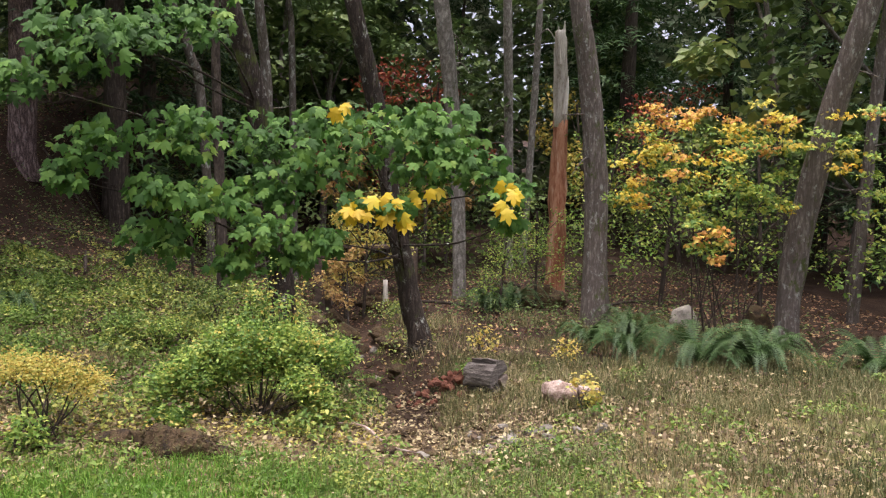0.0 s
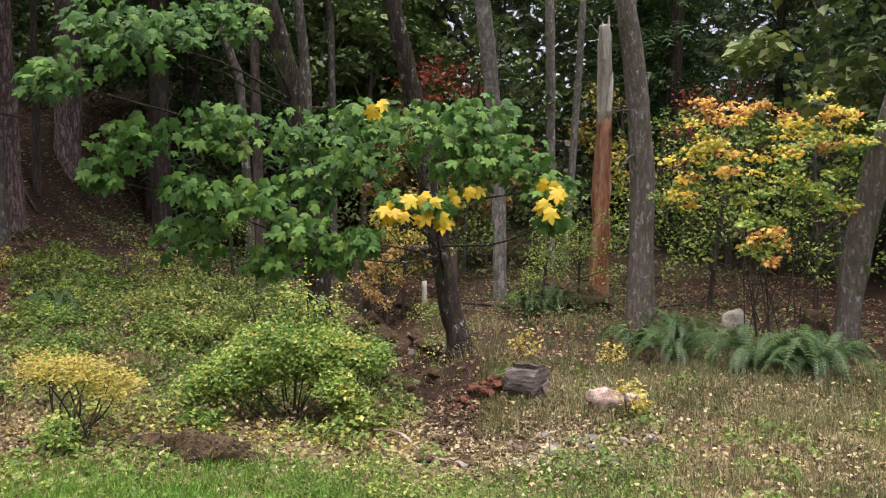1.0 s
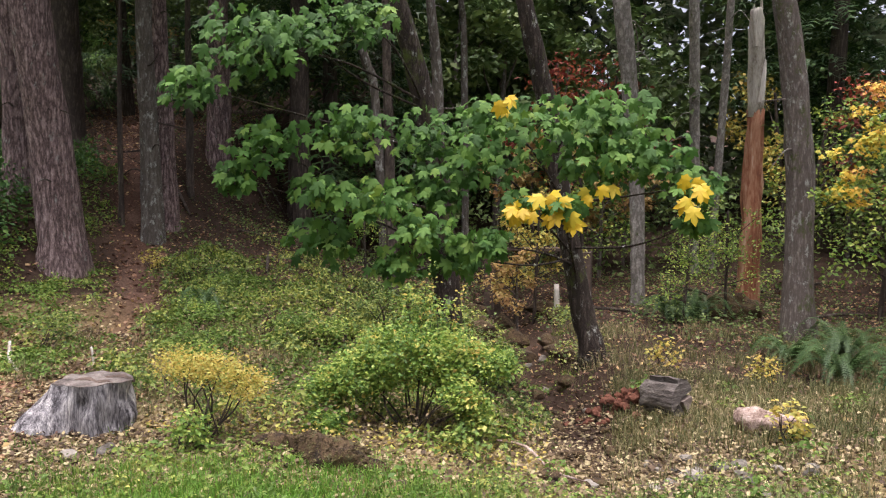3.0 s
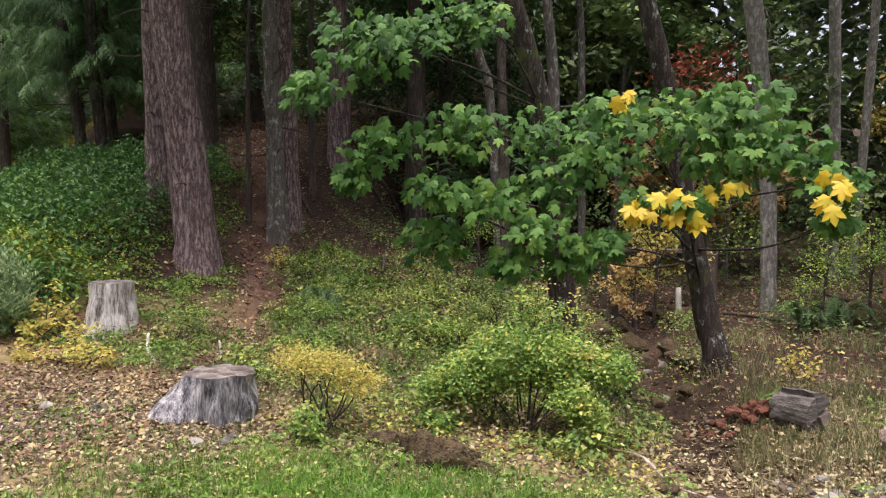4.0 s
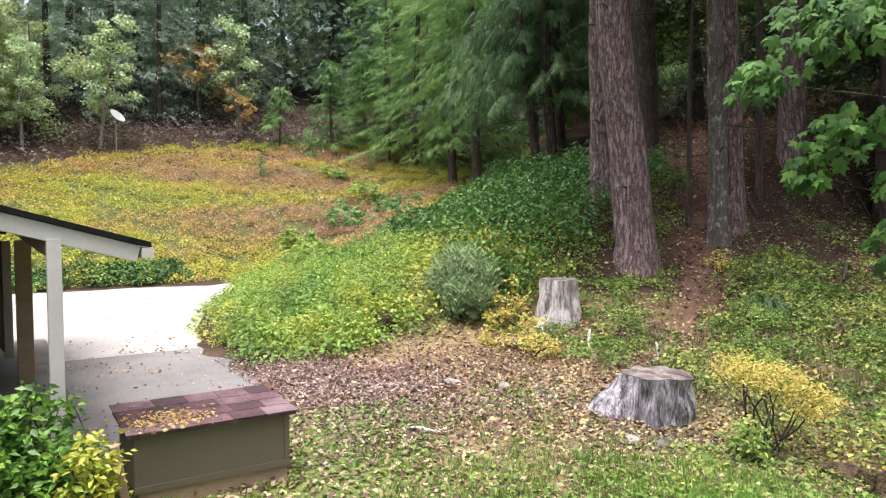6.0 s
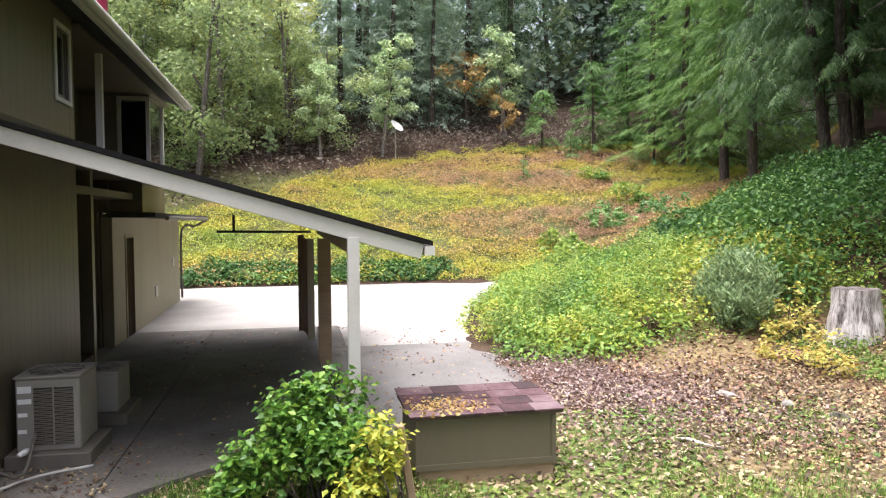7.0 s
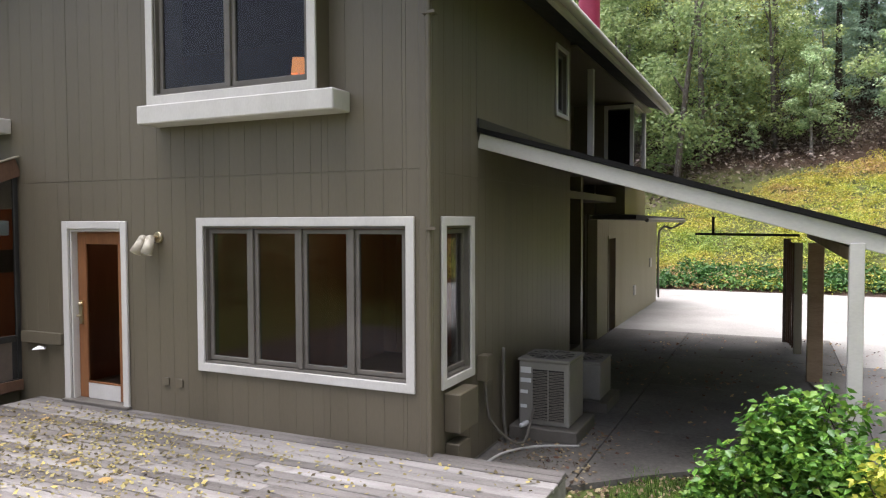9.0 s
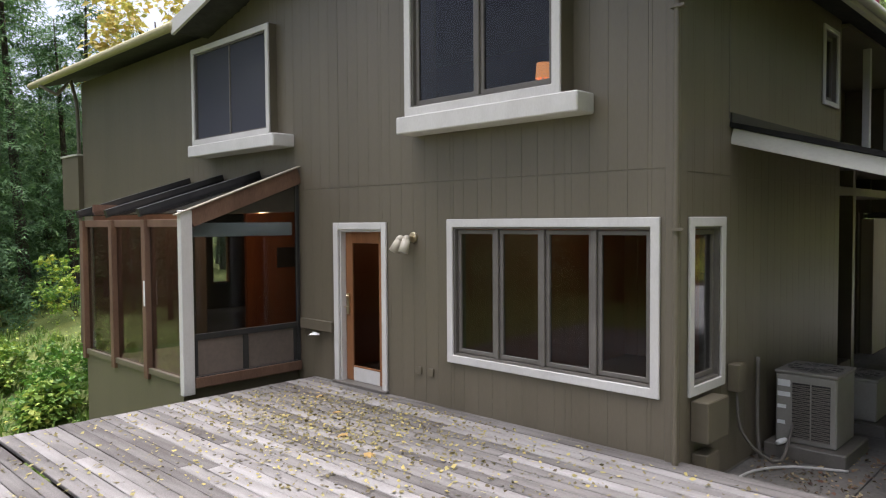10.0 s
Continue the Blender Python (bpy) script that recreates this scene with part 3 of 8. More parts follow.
def tube(bm, pts, sides=12, rough=0.0, seed=0.0, cap=True, furrow=0.0):
    """A tube through (x, y, z, radius) points, smoothed; rough: how far its skin wanders."""
    P = [np.array(p, float) for p in pts]
    fine = []
    for i in range(len(P) - 1):
        p0, p1, p2, p3 = P[max(0, i - 1)], P[i], P[i + 1], P[min(len(P) - 1, i + 2)]
        steps = max(2, min(14, int(np.linalg.norm(p2[:3] - p1[:3]) / max(0.12, p1[3] * 1.6))))
        for k in range(steps):
            t = k / steps
            fine.append(0.5 * (2 * p1 + (p2 - p0) * t + (2 * p0 - 5 * p1 + 4 * p2 - p3) * t * t + (3 * p1 - p0 - 3 * p2 + p3) * t ** 3))
    fine.append(P[-1])
    rings = []
    for i, p in enumerate(fine):
        d = Vector(fine[min(i + 1, len(fine) - 1)][:3] - fine[max(0, i - 1)][:3]).normalized()
        x = d.cross(Vector((0.3, 0.9, 0.2))).normalized()
        y = d.cross(x)
        ring = []
        for k in range(sides):
            a = 2 * math.pi * k / sides
            out = x * math.cos(a) + y * math.sin(a)
            r = max(0.002, p[3])
            if rough:
                r *= 1 + rough * noise.noise(Vector(p[:3]) * 1.7 / max(0.2, r * 3) + out * 1.5 + Vector((seed, 0, 0)))
            if furrow:
                r *= 1 + furrow * math.sin(a * 5 + seed) * (1 - min(1, i / 3))
            ring.append(bm.verts.new(Vector(p[:3]) + out * r))
        rings.append(ring)
    for r0, r1 in zip(rings, rings[1:]):
        for k in range(sides):
            bm.faces.new((r0[k], r0[(k + 1) % sides], r1[(k + 1) % sides], r1[k]))
    if cap:
        bm.faces.new(rings[-1])
        bm.faces.new(rings[0][::-1])
    return bm


def array_mesh(name, verts, tris, material, smooth=False):
    mesh = bpy.data.meshes.new(name)
    mesh.vertices.add(len(verts))
    mesh.vertices.foreach_set("co", np.asarray(verts, np.float32).ravel())
    mesh.loops.add(len(tris) * 3)
    mesh.loops.foreach_set("vertex_index", np.asarray(tris, np.int32).ravel())
    mesh.polygons.add(len(tris))
    mesh.polygons.foreach_set("loop_start", np.arange(0, len(tris) * 3, 3, dtype=np.int32))
    mesh.polygons.foreach_set("loop_total", np.full(len(tris), 3, np.int32))
    mesh.update(calc_edges=True)
    mesh.validate()
    return finish(mesh, material, smooth)


def fan(outline, centre=(0, 0.35, 0.03)):
    v = np.array([centre] + list(outline), float)
    k = len(outline)
    return v, np.array([(0, 1 + i, 1 + (i + 1) % k) for i in range(k)])


OVAL = (np.array([(0, 0, 0), (0.3, 0.45, 0.09), (0, 1, -0.08), (-0.3, 0.45, 0.09)]), np.array([(0, 1, 2), (0, 2, 3)]))
NARROW = (np.array([(0, 0, 0), (0.09, 0.45, 0.03), (0, 1, -0.02), (-0.09, 0.45, 0.03)]), np.array([(0, 1, 2), (0, 2, 3)]))
CURL = (np.array([(0, 0, 0.06), (0.34, 0.4, -0.05), (0, 1, 0.14), (-0.34, 0.5, 0.1)]), np.array([(0, 1, 2), (0, 2, 3)]))


def maple_outline():
    """Five toothed lobes round the stalk."""
    out = [(0.0, 0.0, 0.0)]
    for lobe, reach in ((-112, 0.62), (-52, 0.86), (0, 1.0), (52, 0.86), (112, 0.62)):
        for off, share in ((-21, 0.66), (-10, 0.8), (0, 1.0), (10, 0.8), (21, 0.66)):
            a, r = radians(lobe + off), reach * share * 0.62
            out.append((math.sin(a) * r, 0.3 + math.cos(a) * r, -0.16 * (r / 0.62) ** 2))
        a = radians(lobe + 28)
        if lobe < 112:
            out.append((math.sin(a) * 0.27, 0.3 + math.cos(a) * 0.27, 0.02))
    return out


MAPLE = fan(maple_outline(), (0, 0.3, 0.05))
SMALLMAPLE = fan([(0, 0, 0), (0.4, 0.1, -0.05), (0.2, 0.35, 0), (0.48, 0.6, -0.08), (0.17, 0.62, 0), (0, 1, -0.1), (-0.17, 0.62, 0), (-0.48, 0.6, -0.08), (-0.2, 0.35, 0), (-0.4, 0.1, -0.05)], (0, 0.35, 0.03))


def spray_shape(pairs=5):
    """A flat twig of needles that droops at its tip."""
    v, f = [], []
    for i in range(pairs):
        y, w = i / pairs, 0.34 * (1 - 0.65 * i / pairs)
        for s in (-1, 1):
            k = len(v)
            v += [(0, y, -0.12 * y * y), (s * w, y + 0.3, -0.06 - 0.16 * y * y), (0, y + 0.13, -0.12 * (y + 0.13) ** 2)]
            f.append((k, k + 1, k + 2) if s > 0 else (k, k + 2, k + 1))
    return np.array(v), np.array(f)


FARSPRAY = spray_shape(3)


def twig_shape(pairs=5):
    """A hanging fir twig: narrow side shoots in pairs along a drooping stem."""
    v, f = [], []
    for i in range(pairs):
        y = i / pairs
        l, drop = 0.34 * (1 - 0.6 * y), -0.35 * y * y
        for s in (-1, 1):
            k = len(v)
            v += [(0, y, drop), (s * l, y + 0.3, drop - 0.16), (s * 0.02, y + 0.13, drop - 0.02)]
            f.append((k, k + 1, k + 2) if s > 0 else (k, k + 2, k + 1))
    k = len(v)
    v += [(-0.03, 0.0, 0.0), (0.03, 0.0, 0.0), (0, 1.15, -0.42)]
    f.append((k, k + 1, k + 2))
    return np.array(v), np.array(f)


TWIG = twig_shape()


def cloud(shape, pos, size, along=None, droop=0.3, tilt=0.6, up=(0, 0, 1)):
    """Copies of a leaf shape at pos: along: the way each grows (random if none); tilt: how far its face leans from up."""
    sv, sf = shape
    n = len(pos)
    if n == 0:
        return np.zeros((0, 3)), np.zeros((0, 3), int)
    if along is None:
        a = G.uniform(0, 2 * np.pi, n)
        along = np.stack([np.cos(a), np.sin(a), G.normal(-droop, 0.35, n)], 1)
    along = along / np.linalg.norm(along, axis=1)[:, None]
    nrm = np.array(up, float)[None] + G.normal(0, tilt, (n, 3))
    side = np.cross(along, nrm)
    side /= np.linalg.norm(side, axis=1)[:, None] + 1e-9
    nrm = np.cross(side, along)
    size = np.broadcast_to(size, (n,))[:, None, None]
    v = np.asarray(pos)[:, None] + size * (sv[None, :, 0:1] * side[:, None] + sv[None, :, 1:2] * along[:, None] + sv[None, :, 2:3] * nrm[:, None])
    f = sf[None] + (np.arange(n) * len(sv))[:, None, None]
    return v.reshape(-1, 3), f.reshape(-1, 3)


def joined(chunks):
    vs, fs, k = [], [], 0
    for v, f in chunks:
        vs.append(v)
        fs.append(f + k)
        k += len(v)
    return np.concatenate(vs), np.concatenate(fs)


def ball(n, centre, radius, hollow=0.45):
    """n points in an ellipsoid, thicker towards its skin."""
    d = G.normal(0, 1, (n, 3))
    d /= np.linalg.norm(d, axis=1)[:, None]
    r = hollow + (1 - hollow) * G.uniform(0, 1, n) ** 0.6
    return np.array(centre) + d * r[:, None] * np.array(radius)


def leaves(name, chunks, material, parent=None, label=""):
    v, f = joined(chunks)
    base = stands(parent).translation if parent is not None else (0, 0, 0)
    ob = new(name, array_mesh(name, v - np.array(base)[None], f, material))
    ob.parent = parent
    return tagged(ob, label)


# ---- ground ----
def sstep(a, b, v):
    k = np.clip((np.asarray(v, float) - a) / (b - a), 0, 1)
    return k * k * (3 - 2 * k)


def soft(v, w=1.5):
    return w * np.logaddexp(0, np.asarray(v, float) / w)


CREEK = [(0.55, 7.0), (0.2, 9.5), (-0.55, 12.0), (-1.2, 15.0), (-2.2, 19.0), (-3.5, 26.0)]


def creek_x(y):
    return np.interp(y, [c[1] for c in CREEK], [c[0] for c in CREEK])


def road_edge(x):
    """How far north the concrete reaches."""
    return np.interp(x, [-30, -26.4, -24.6, -19, -15.5, -13.4, -10, -8.4, -7.2], [8.2, 8.4, 8.3, 5.7, 4.6, 4.3, 4.25, 3.5, 1.7])


def heights(x, y):
    """The lie of the land: flat yard, wooded rise to the north-west, bank beside the drive, open hill to the west, a small creek."""
    x, y = np.asarray(x, float), np.asarray(y, float)
    u, q = -0.65 * x + 0.76 * y, 0.76 * x + 0.65 * y
    nw = 0.30 * soft(u - 13.3) * (1 - sstep(2.5, 13, q)) * sstep(-10, -3, q)
    bank = 0.30 * soft(y - road_edge(x) - 0.9 - 0.4 * np.maximum(0, x + 12), 0.35) * sstep(-9.5, -13, x)
    west = 0.37 * soft(-27.2 - x, 0.5) + 0.03 * np.maximum(0, y) * sstep(-26, -34, x)
    north = 0.16 * soft(y - 24, 3.0)
    rise = (nw ** 4 + bank ** 4 + west ** 4 + north ** 4) ** 0.25
    z = -0.45 + np.where(rise > 24, 24 + (rise - 24) * 0.25, rise)
    z = z - 0.95 * sstep(-6.5, -11.0, y) * sstep(-8.0, -4.0, x)
    z = z - (0.3 + 0.3 * sstep(10, 13, y)) * sstep(6, 8.5, y) * sstep(40, 26, y) * np.exp(-((x - creek_x(y)) / 0.75) ** 2)
    bumpy = np.sin(x * 1.3 + 2.1 * np.sin(y * 0.7)) * np.sin(y * 1.1 + 1.7 * np.sin(x * 0.6)) + 0.5 * np.sin(x * 3.1 + y * 2.3) * np.sin(y * 2.9 - x * 1.7)
    wild = np.maximum(sstep(5.0, 9.0, y), sstep(-26.5, -29, x))
    return z + bumpy * (0.012 + 0.05 * wild)


def gz(x, y):
    return float(heights(x, y))


def axis_steps(lo, hi, step, far):
    inner = list(np.arange(lo, hi + 1e-6, step))
    out, s = [], step
    a, b = inner[0], inner[-1]
    while b < far:
        s *= 1.22
        a, b = a - s, b + s
        inner = [a] + inner + [b]
    return np.array(inner)


def build_ground():
    xs, ys = axis_steps(-34, 14, 0.3, 500), axis_steps(-16, 30, 0.3, 500)
    X, Y = np.meshgrid(xs, ys)
    v = np.stack([X.ravel(), Y.ravel(), heights(X, Y).ravel()], 1)
    nx, ny = len(xs), len(ys)
    i = (np.arange(ny - 1)[:, None] * nx + np.arange(nx - 1)[None]).ravel()
    tris = np.concatenate([np.stack([i, i + 1, i + nx + 1], 1), np.stack([i, i + nx + 1, i + nx], 1)])
    mesh = array_mesh("ground", v, tris, ground_mat(), True)
    x, y = v[:, 0], v[:, 1]
    wob = 0.6 * np.sin(x * 0.9 + np.sin(y * 1.3)) + 0.5 * np.sin(y * 1.1 + x * 0.4)
    lawn = sstep(8.8, 6.6, y + wob) * sstep(-12, -8.5, x) * sstep(-2, 1, y + 3) + sstep(-6.5, -8, y)
    lawn = np.clip(lawn + 0.5 * sstep(-26, -28, x) * sstep(-44, -40, x) + 0.75 * sstep(-10, -12, x) * sstep(12.5, 11, y) * sstep(0.2, 1.2, y - road_edge(x)) * sstep(-30, -24, x) + 0.35 * sstep(1.5, 4, x) * sstep(15, 12, y) * sstep(5, 7, y), 0, 1)
    creek = np.exp(-((x - creek_x(y)) / 1.3) ** 2) * sstep(5.5, 7, y)
    litter = np.clip(0.75 * sstep(14, 10, y + wob) * sstep(3.5, 6.5, y) * sstep(-13, -8, x) * sstep(7, 2, x) + 0.25, 0, 1)
    mulch = np.exp(-(((x + 9.0) / 2.2) ** 2 + ((y - 5.2 - 0.25 * (x + 9)) / 1.5) ** 2)) * 1.1
    path = np.exp(-((x - np.interp(y, [8, 11, 14, 20, 26], [-6.6, -7.6, -9.4, -14.5, -17.5])) / np.interp(y, [8, 14, 26], [0.5, 1.0, 2.6])) ** 2) * sstep(7.5, 9.5, y)
    zone = np.stack([np.clip(lawn - creek - 0.8 * mulch, 0, 1), np.clip(litter * sstep(15, 11, y) - 0.8 * creek * sstep(7.5, 9.5, y), 0, 1), np.clip(mulch + path * 0.55, 0, 1), np.ones_like(x)], 1)
    at = mesh.color_attributes.new("zone", "FLOAT_COLOR", "POINT")
    at.data.foreach_set("color", zone.astype(np.float32).ravel())
    return tagged(new("ground", mesh), "uneven woodland ground with grass, soil and fallen leaves", "ground", kind="structure")


build_ground()


def flat_slab(outline, top, thick):
    bm = bmesh.new()
    f = bm.faces.new([bm.verts.new((x, y, top)) for x, y in outline])
    f.normal_update()
    if f.normal.z < 0:
        f.normal_flip()
    r = bmesh.ops.extrude_face_region(bm, geom=[f])
    bmesh.ops.translate(bm, verts=[e for e in r["geom"] if isinstance(e, bmesh.types.BMVert)], vec=(0, 0, -thick))
    bmesh.ops.recalc_face_normals(bm, faces=bm.faces)
    return bm


road = thing("road", (-18, 3, -0.4), "pale concrete driveway, painted shadow-grey near the house", "driveway", kind="structure")
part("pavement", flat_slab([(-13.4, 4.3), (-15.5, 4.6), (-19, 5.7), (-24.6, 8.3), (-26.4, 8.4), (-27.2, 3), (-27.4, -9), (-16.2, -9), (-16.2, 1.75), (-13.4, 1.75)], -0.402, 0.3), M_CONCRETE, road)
# the apron's darker grey is a painted shadow
part("apron", flat_slab([(-7.45, 1.75), (-8.4, 3.5), (-10, 4.25), (-11.7, 4.45), (-13.388, 4.3), (-13.388, 1.75)], -0.402, 0.3), M_APRON, road, "grey concrete with the shadow painted into its colour")
carport_slab = thing("pavement", (-6, 0, -0.4), "grey concrete carport slab in panels beside the house", "pavement", kind="structure")
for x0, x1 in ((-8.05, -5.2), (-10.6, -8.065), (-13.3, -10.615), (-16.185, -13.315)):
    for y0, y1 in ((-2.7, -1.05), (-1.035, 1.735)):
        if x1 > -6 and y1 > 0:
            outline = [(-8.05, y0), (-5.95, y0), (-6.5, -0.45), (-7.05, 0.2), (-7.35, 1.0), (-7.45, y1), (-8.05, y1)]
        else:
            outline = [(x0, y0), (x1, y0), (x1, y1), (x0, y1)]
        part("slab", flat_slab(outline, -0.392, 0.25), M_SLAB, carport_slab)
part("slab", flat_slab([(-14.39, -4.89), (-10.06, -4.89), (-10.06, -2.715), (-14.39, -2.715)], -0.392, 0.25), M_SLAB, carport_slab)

# ---- the house ----
WX, SY = -5.15, -2.12
house = thing("house", (-10, -8, 0), "two-storey house with dark olive-brown vertical board siding and pale trim", "house")


def wbox(bm, face, u0, u1, o0, o1, z0, z1):
    """A box on a wall: u along it, o outwards. E: the front, facing the deck. N: the carport side."""
    if face == "E":
        box(bm, WX + o0, WX + o1, u0, u1, z0, z1)
    elif face == "N":
        box(bm, u0, u1, SY + o0, SY + o1, z0, z1)
    else:
        box(bm, u0, u1, -2.72 + o0, -2.72 + o1, z0, z1)


OPEN_E = [(-6.87, -6.0, 0.02, 2.05), (-4.785, -2.36, 0.63, 2.08), (-5.24, -3.285, 3.45, 5.0), (-10.55, -8.38, 3.53, 4.95), (-10.9, -7.9, 0.1, 2.3)]
OPEN_N = [(-6.05, -5.45, 0.63, 2.08), (-9.72, -9.2, 3.66, 4.55)]


def top_e(y):
    if y > -6.0:
        return 4.62 + 0.38 * (-1.65 - y)
    return 5.2 + 0.25 * (y + 10.3) if y > -10.3 else 5.25


def siding(face, u0, u1, z0, top, openings, width, seams, material, name):
    """Upright boards with grooves between them, cut round the openings, over a solid wall."""
    cuts = sorted({u0, u1, *[v for a, b, _, _ in openings for v in (a, b)], *np.round(np.arange(u0 + width, u1 - 0.02, width), 3)})
    wall = bmesh.new()
    wall_ob = None
    cells = []
    for a, b in zip(cuts, cuts[1:]):
        if b - a < 0.012:
            continue
        mid = (a + b) / 2
        edges = sorted([(lo, hi) for p, q, lo, hi in openings if p - 1e-6 <= mid <= q + 1e-6])
        z, t = z0, top(mid)
        for lo, hi in edges:
            if lo > z:
                cells.append((a, b, z, lo))
            z = hi
        if t > z:
            cells.append((a, b, z, t))
    for a, b, lo, hi in cells:
        wbox(wall, face, a, b, -0.2, -0.005, lo, hi)
    bmesh.ops.remove_doubles(wall, verts=wall.verts, dist=0.0005)
    wall_ob = part("wall", wall, material, house)
    for a, b, lo, hi in cells:
        levels = [lo] + [s for s in seams if lo + 0.02 < s < hi - 0.02] + [hi]
        for p, q in zip(levels, levels[1:]):
            bm = bmesh.new()
            wbox(bm, face, a + 0.0008, b - 0.0008, -0.007, 0.0, p + (0.006 if p in seams else 0), q - (0.006 if q in seams else 0))
            part(name, bm, material, wall_ob, bevel=0.0015)
    return wall_ob


def ring(bm, face, u0, u1, z0, z1, w, o0, o1):
    """A rectangular frame of width w on a wall, outside measures u0 to u1 and z0 to z1."""
    def at(u, o, z):
        return (WX + o, u, z) if face == "E" else (u, SY + o, z)
    loops = [[bm.verts.new(at(u, o, z)) for u, z in ((u0 + k, z0 + k), (u1 - k, z0 + k), (u1 - k, z1 - k), (u0 + k, z1 - k))] for k, o in ((0, o0), (0, o1), (w, o1), (w, o0))]
    for a, b in zip(loops, loops[1:] + loops[:1]):
        for i in range(4):
            bm.faces.new((a[i], a[(i + 1) % 4], b[(i + 1) % 4], b[i]))
    bmesh.ops.recalc_face_normals(bm, faces=bm.faces)
    return bm


def window(face, u0, u1, z0, z1, bays, trim=0.09, deep=0.03, divider=0.055, sash=0.045, out=0.0):
    """A trimmed window through the wall: frame, upright dividers, sashes and panes."""
    win = part("window", ring(bmesh.new(), face, u0 - trim, u1 + trim, z0 - trim, z1 + trim, trim, out + 0.002, out + deep), M_TRIM, house, "pale painted window trim", bevel=0.006)
    part("jamb", ring(bmesh.new(), face, u0, u1, z0, z1, 0.022, -0.16, out + 0.001), M_SASH, win)
    w = (u1 - u0) / bays
    for i in range(bays):
        a, b = u0 + i * w, u0 + (i + 1) * w
        if i:
            bm = bmesh.new()
            wbox(bm, face, a - divider / 2, a + divider / 2, out - 0.1, out - 0.012, z0 + 0.025, z1 - 0.025)
            part("mullion", bm, M_SASH, win, bevel=0.005)
        a, b = a + 0.028, b - 0.028
        part("sash", ring(bmesh.new(), face, a, b, z0 + 0.03, z1 - 0.03, sash, out - 0.085, out - 0.04), M_SASH, win, bevel=0.004)
        bm = bmesh.new()
        wbox(bm, face, a + sash, b - sash, out - 0.066, out - 0.06, z0 + 0.03 + sash, z1 - 0.03 - sash)
        part("pane", bm, M_GLASS, win).visible_shadow = False
    if out:
        for a, b in ((u0 - trim, u0 - 0.005), (u1 + 0.005, u1 + trim)):
            bm = bmesh.new()
            wbox(bm, face, a, b, 0.001, out, z0 - trim, z1 + trim)
            part("cheek", bm, M_SIDING, win, "boarded side of the boxed-out window")
        bm = bmesh.new()
        wbox(bm, face, u0 - 0.004, u1 + 0.004, 0.001, out, z1 + 0.005, z1 + trim)
        part("head", bm, M_SIDING, win)
    return win


siding("E", -16.0, SY, -0.15, top_e, OPEN_E, 0.203, (2.6,), M_SIDING, "board")
siding("N", -9.95, WX - 0.2, -0.35, lambda u: 4.8, OPEN_N, 0.203, (2.57,), M_SIDING, "board")
# the deep unlit entry between the side wall and the low wing
for spec in ((-10.05, -9.951, -4.9, SY - 0.21, -0.4, 2.87), (-14.4, -10.06, -5.0, -4.9, -0.4, 2.87), (-14.5, -14.401, -4.9, -2.9, -0.4, 2.87), (-14.4, -10.06, -4.89, SY - 1.37, 2.7, 2.86)):
    part("wall", boxes(spec), M_SIDING, house, "")
part("door", boxes((-13.2, -12.3, -4.9, -4.86, -0.37, 1.65)), M_BROWN, house, "dark brown entry door deep in the recess", bevel=0.004)

window("E", -4.785, -2.36, 0.63, 2.08, 4)
window("N", -6.05, -5.45, 0.63, 2.08, 1)
window("N", -9.72, -9.2, 3.66, 4.55, 1, trim=0.06)
w_up = window("E", -5.24, -3.285, 3.45, 5.0, 2, trim=0.1, out=0.2)
w_up2 = window("E", -10.55, -8.38, 3.53, 4.95, 2, trim=0.085, out=0.12, divider=0.03, sash=0.03)
bm = bmesh.new()
box(bm, WX + 0.002, WX + 0.3, -5.41, -2.95, 3.15, 3.345)
part("window_sill", bm, M_TRIM, w_up, "deep pale boxed sill", bevel=0.012)
part("screen", boxes((WX + 0.085, WX + 0.089, -10.53, -9.475, 3.55, 4.93)), M_SCREEN, w_up2, "dark insect screen").visible_shadow = False
part("screen", boxes((WX + 0.085, WX + 0.089, -9.455, -8.4, 3.55, 4.93)), M_SCREEN, w_up2, "dark insect screen").visible_shadow = False
bm = bmesh.new()
box(bm, WX + 0.002, WX + 0.36, -10.38, -7.87, 3.22, 3.4)
part("window_sill", bm, M_TRIM, w_up2, "deep pale boxed sill", bevel=0.012)

# corner boards, corner pipe, patches
each("corner_board", ((WX - 0.02, WX + 0.02, SY - 0.1, SY + 0.022, -0.3, 4.75), (WX - 0.12, WX - 0.021, SY - 0.02, SY + 0.022, -0.3, 4.75)), M_SIDING, house, "", 0.004)
bm = bmesh.new()
tube(bm, [(WX + 0.06, SY + 0.02, -0.1, 0.028), (WX + 0.06, SY + 0.02, 2.3, 0.028), (WX + 0.06, SY + 0.02, 5.0, 0.028)], 10)
corner_pipe = part("downpipe", bm, M_SIDING, house, "painted thin downpipe with clamps", True)
for z in (2.05, 3.95):
    part("clamp", boxes((WX + 0.02, WX + 0.1, SY - 0.03, SY + 0.1, z, z + 0.025)), M_SIDING, corner_pipe)

part("seam_strip", boxes((-6.262, -6.242, SY + 0.001, SY + 0.006, 3.12, 4.75)), M_SASH, house)

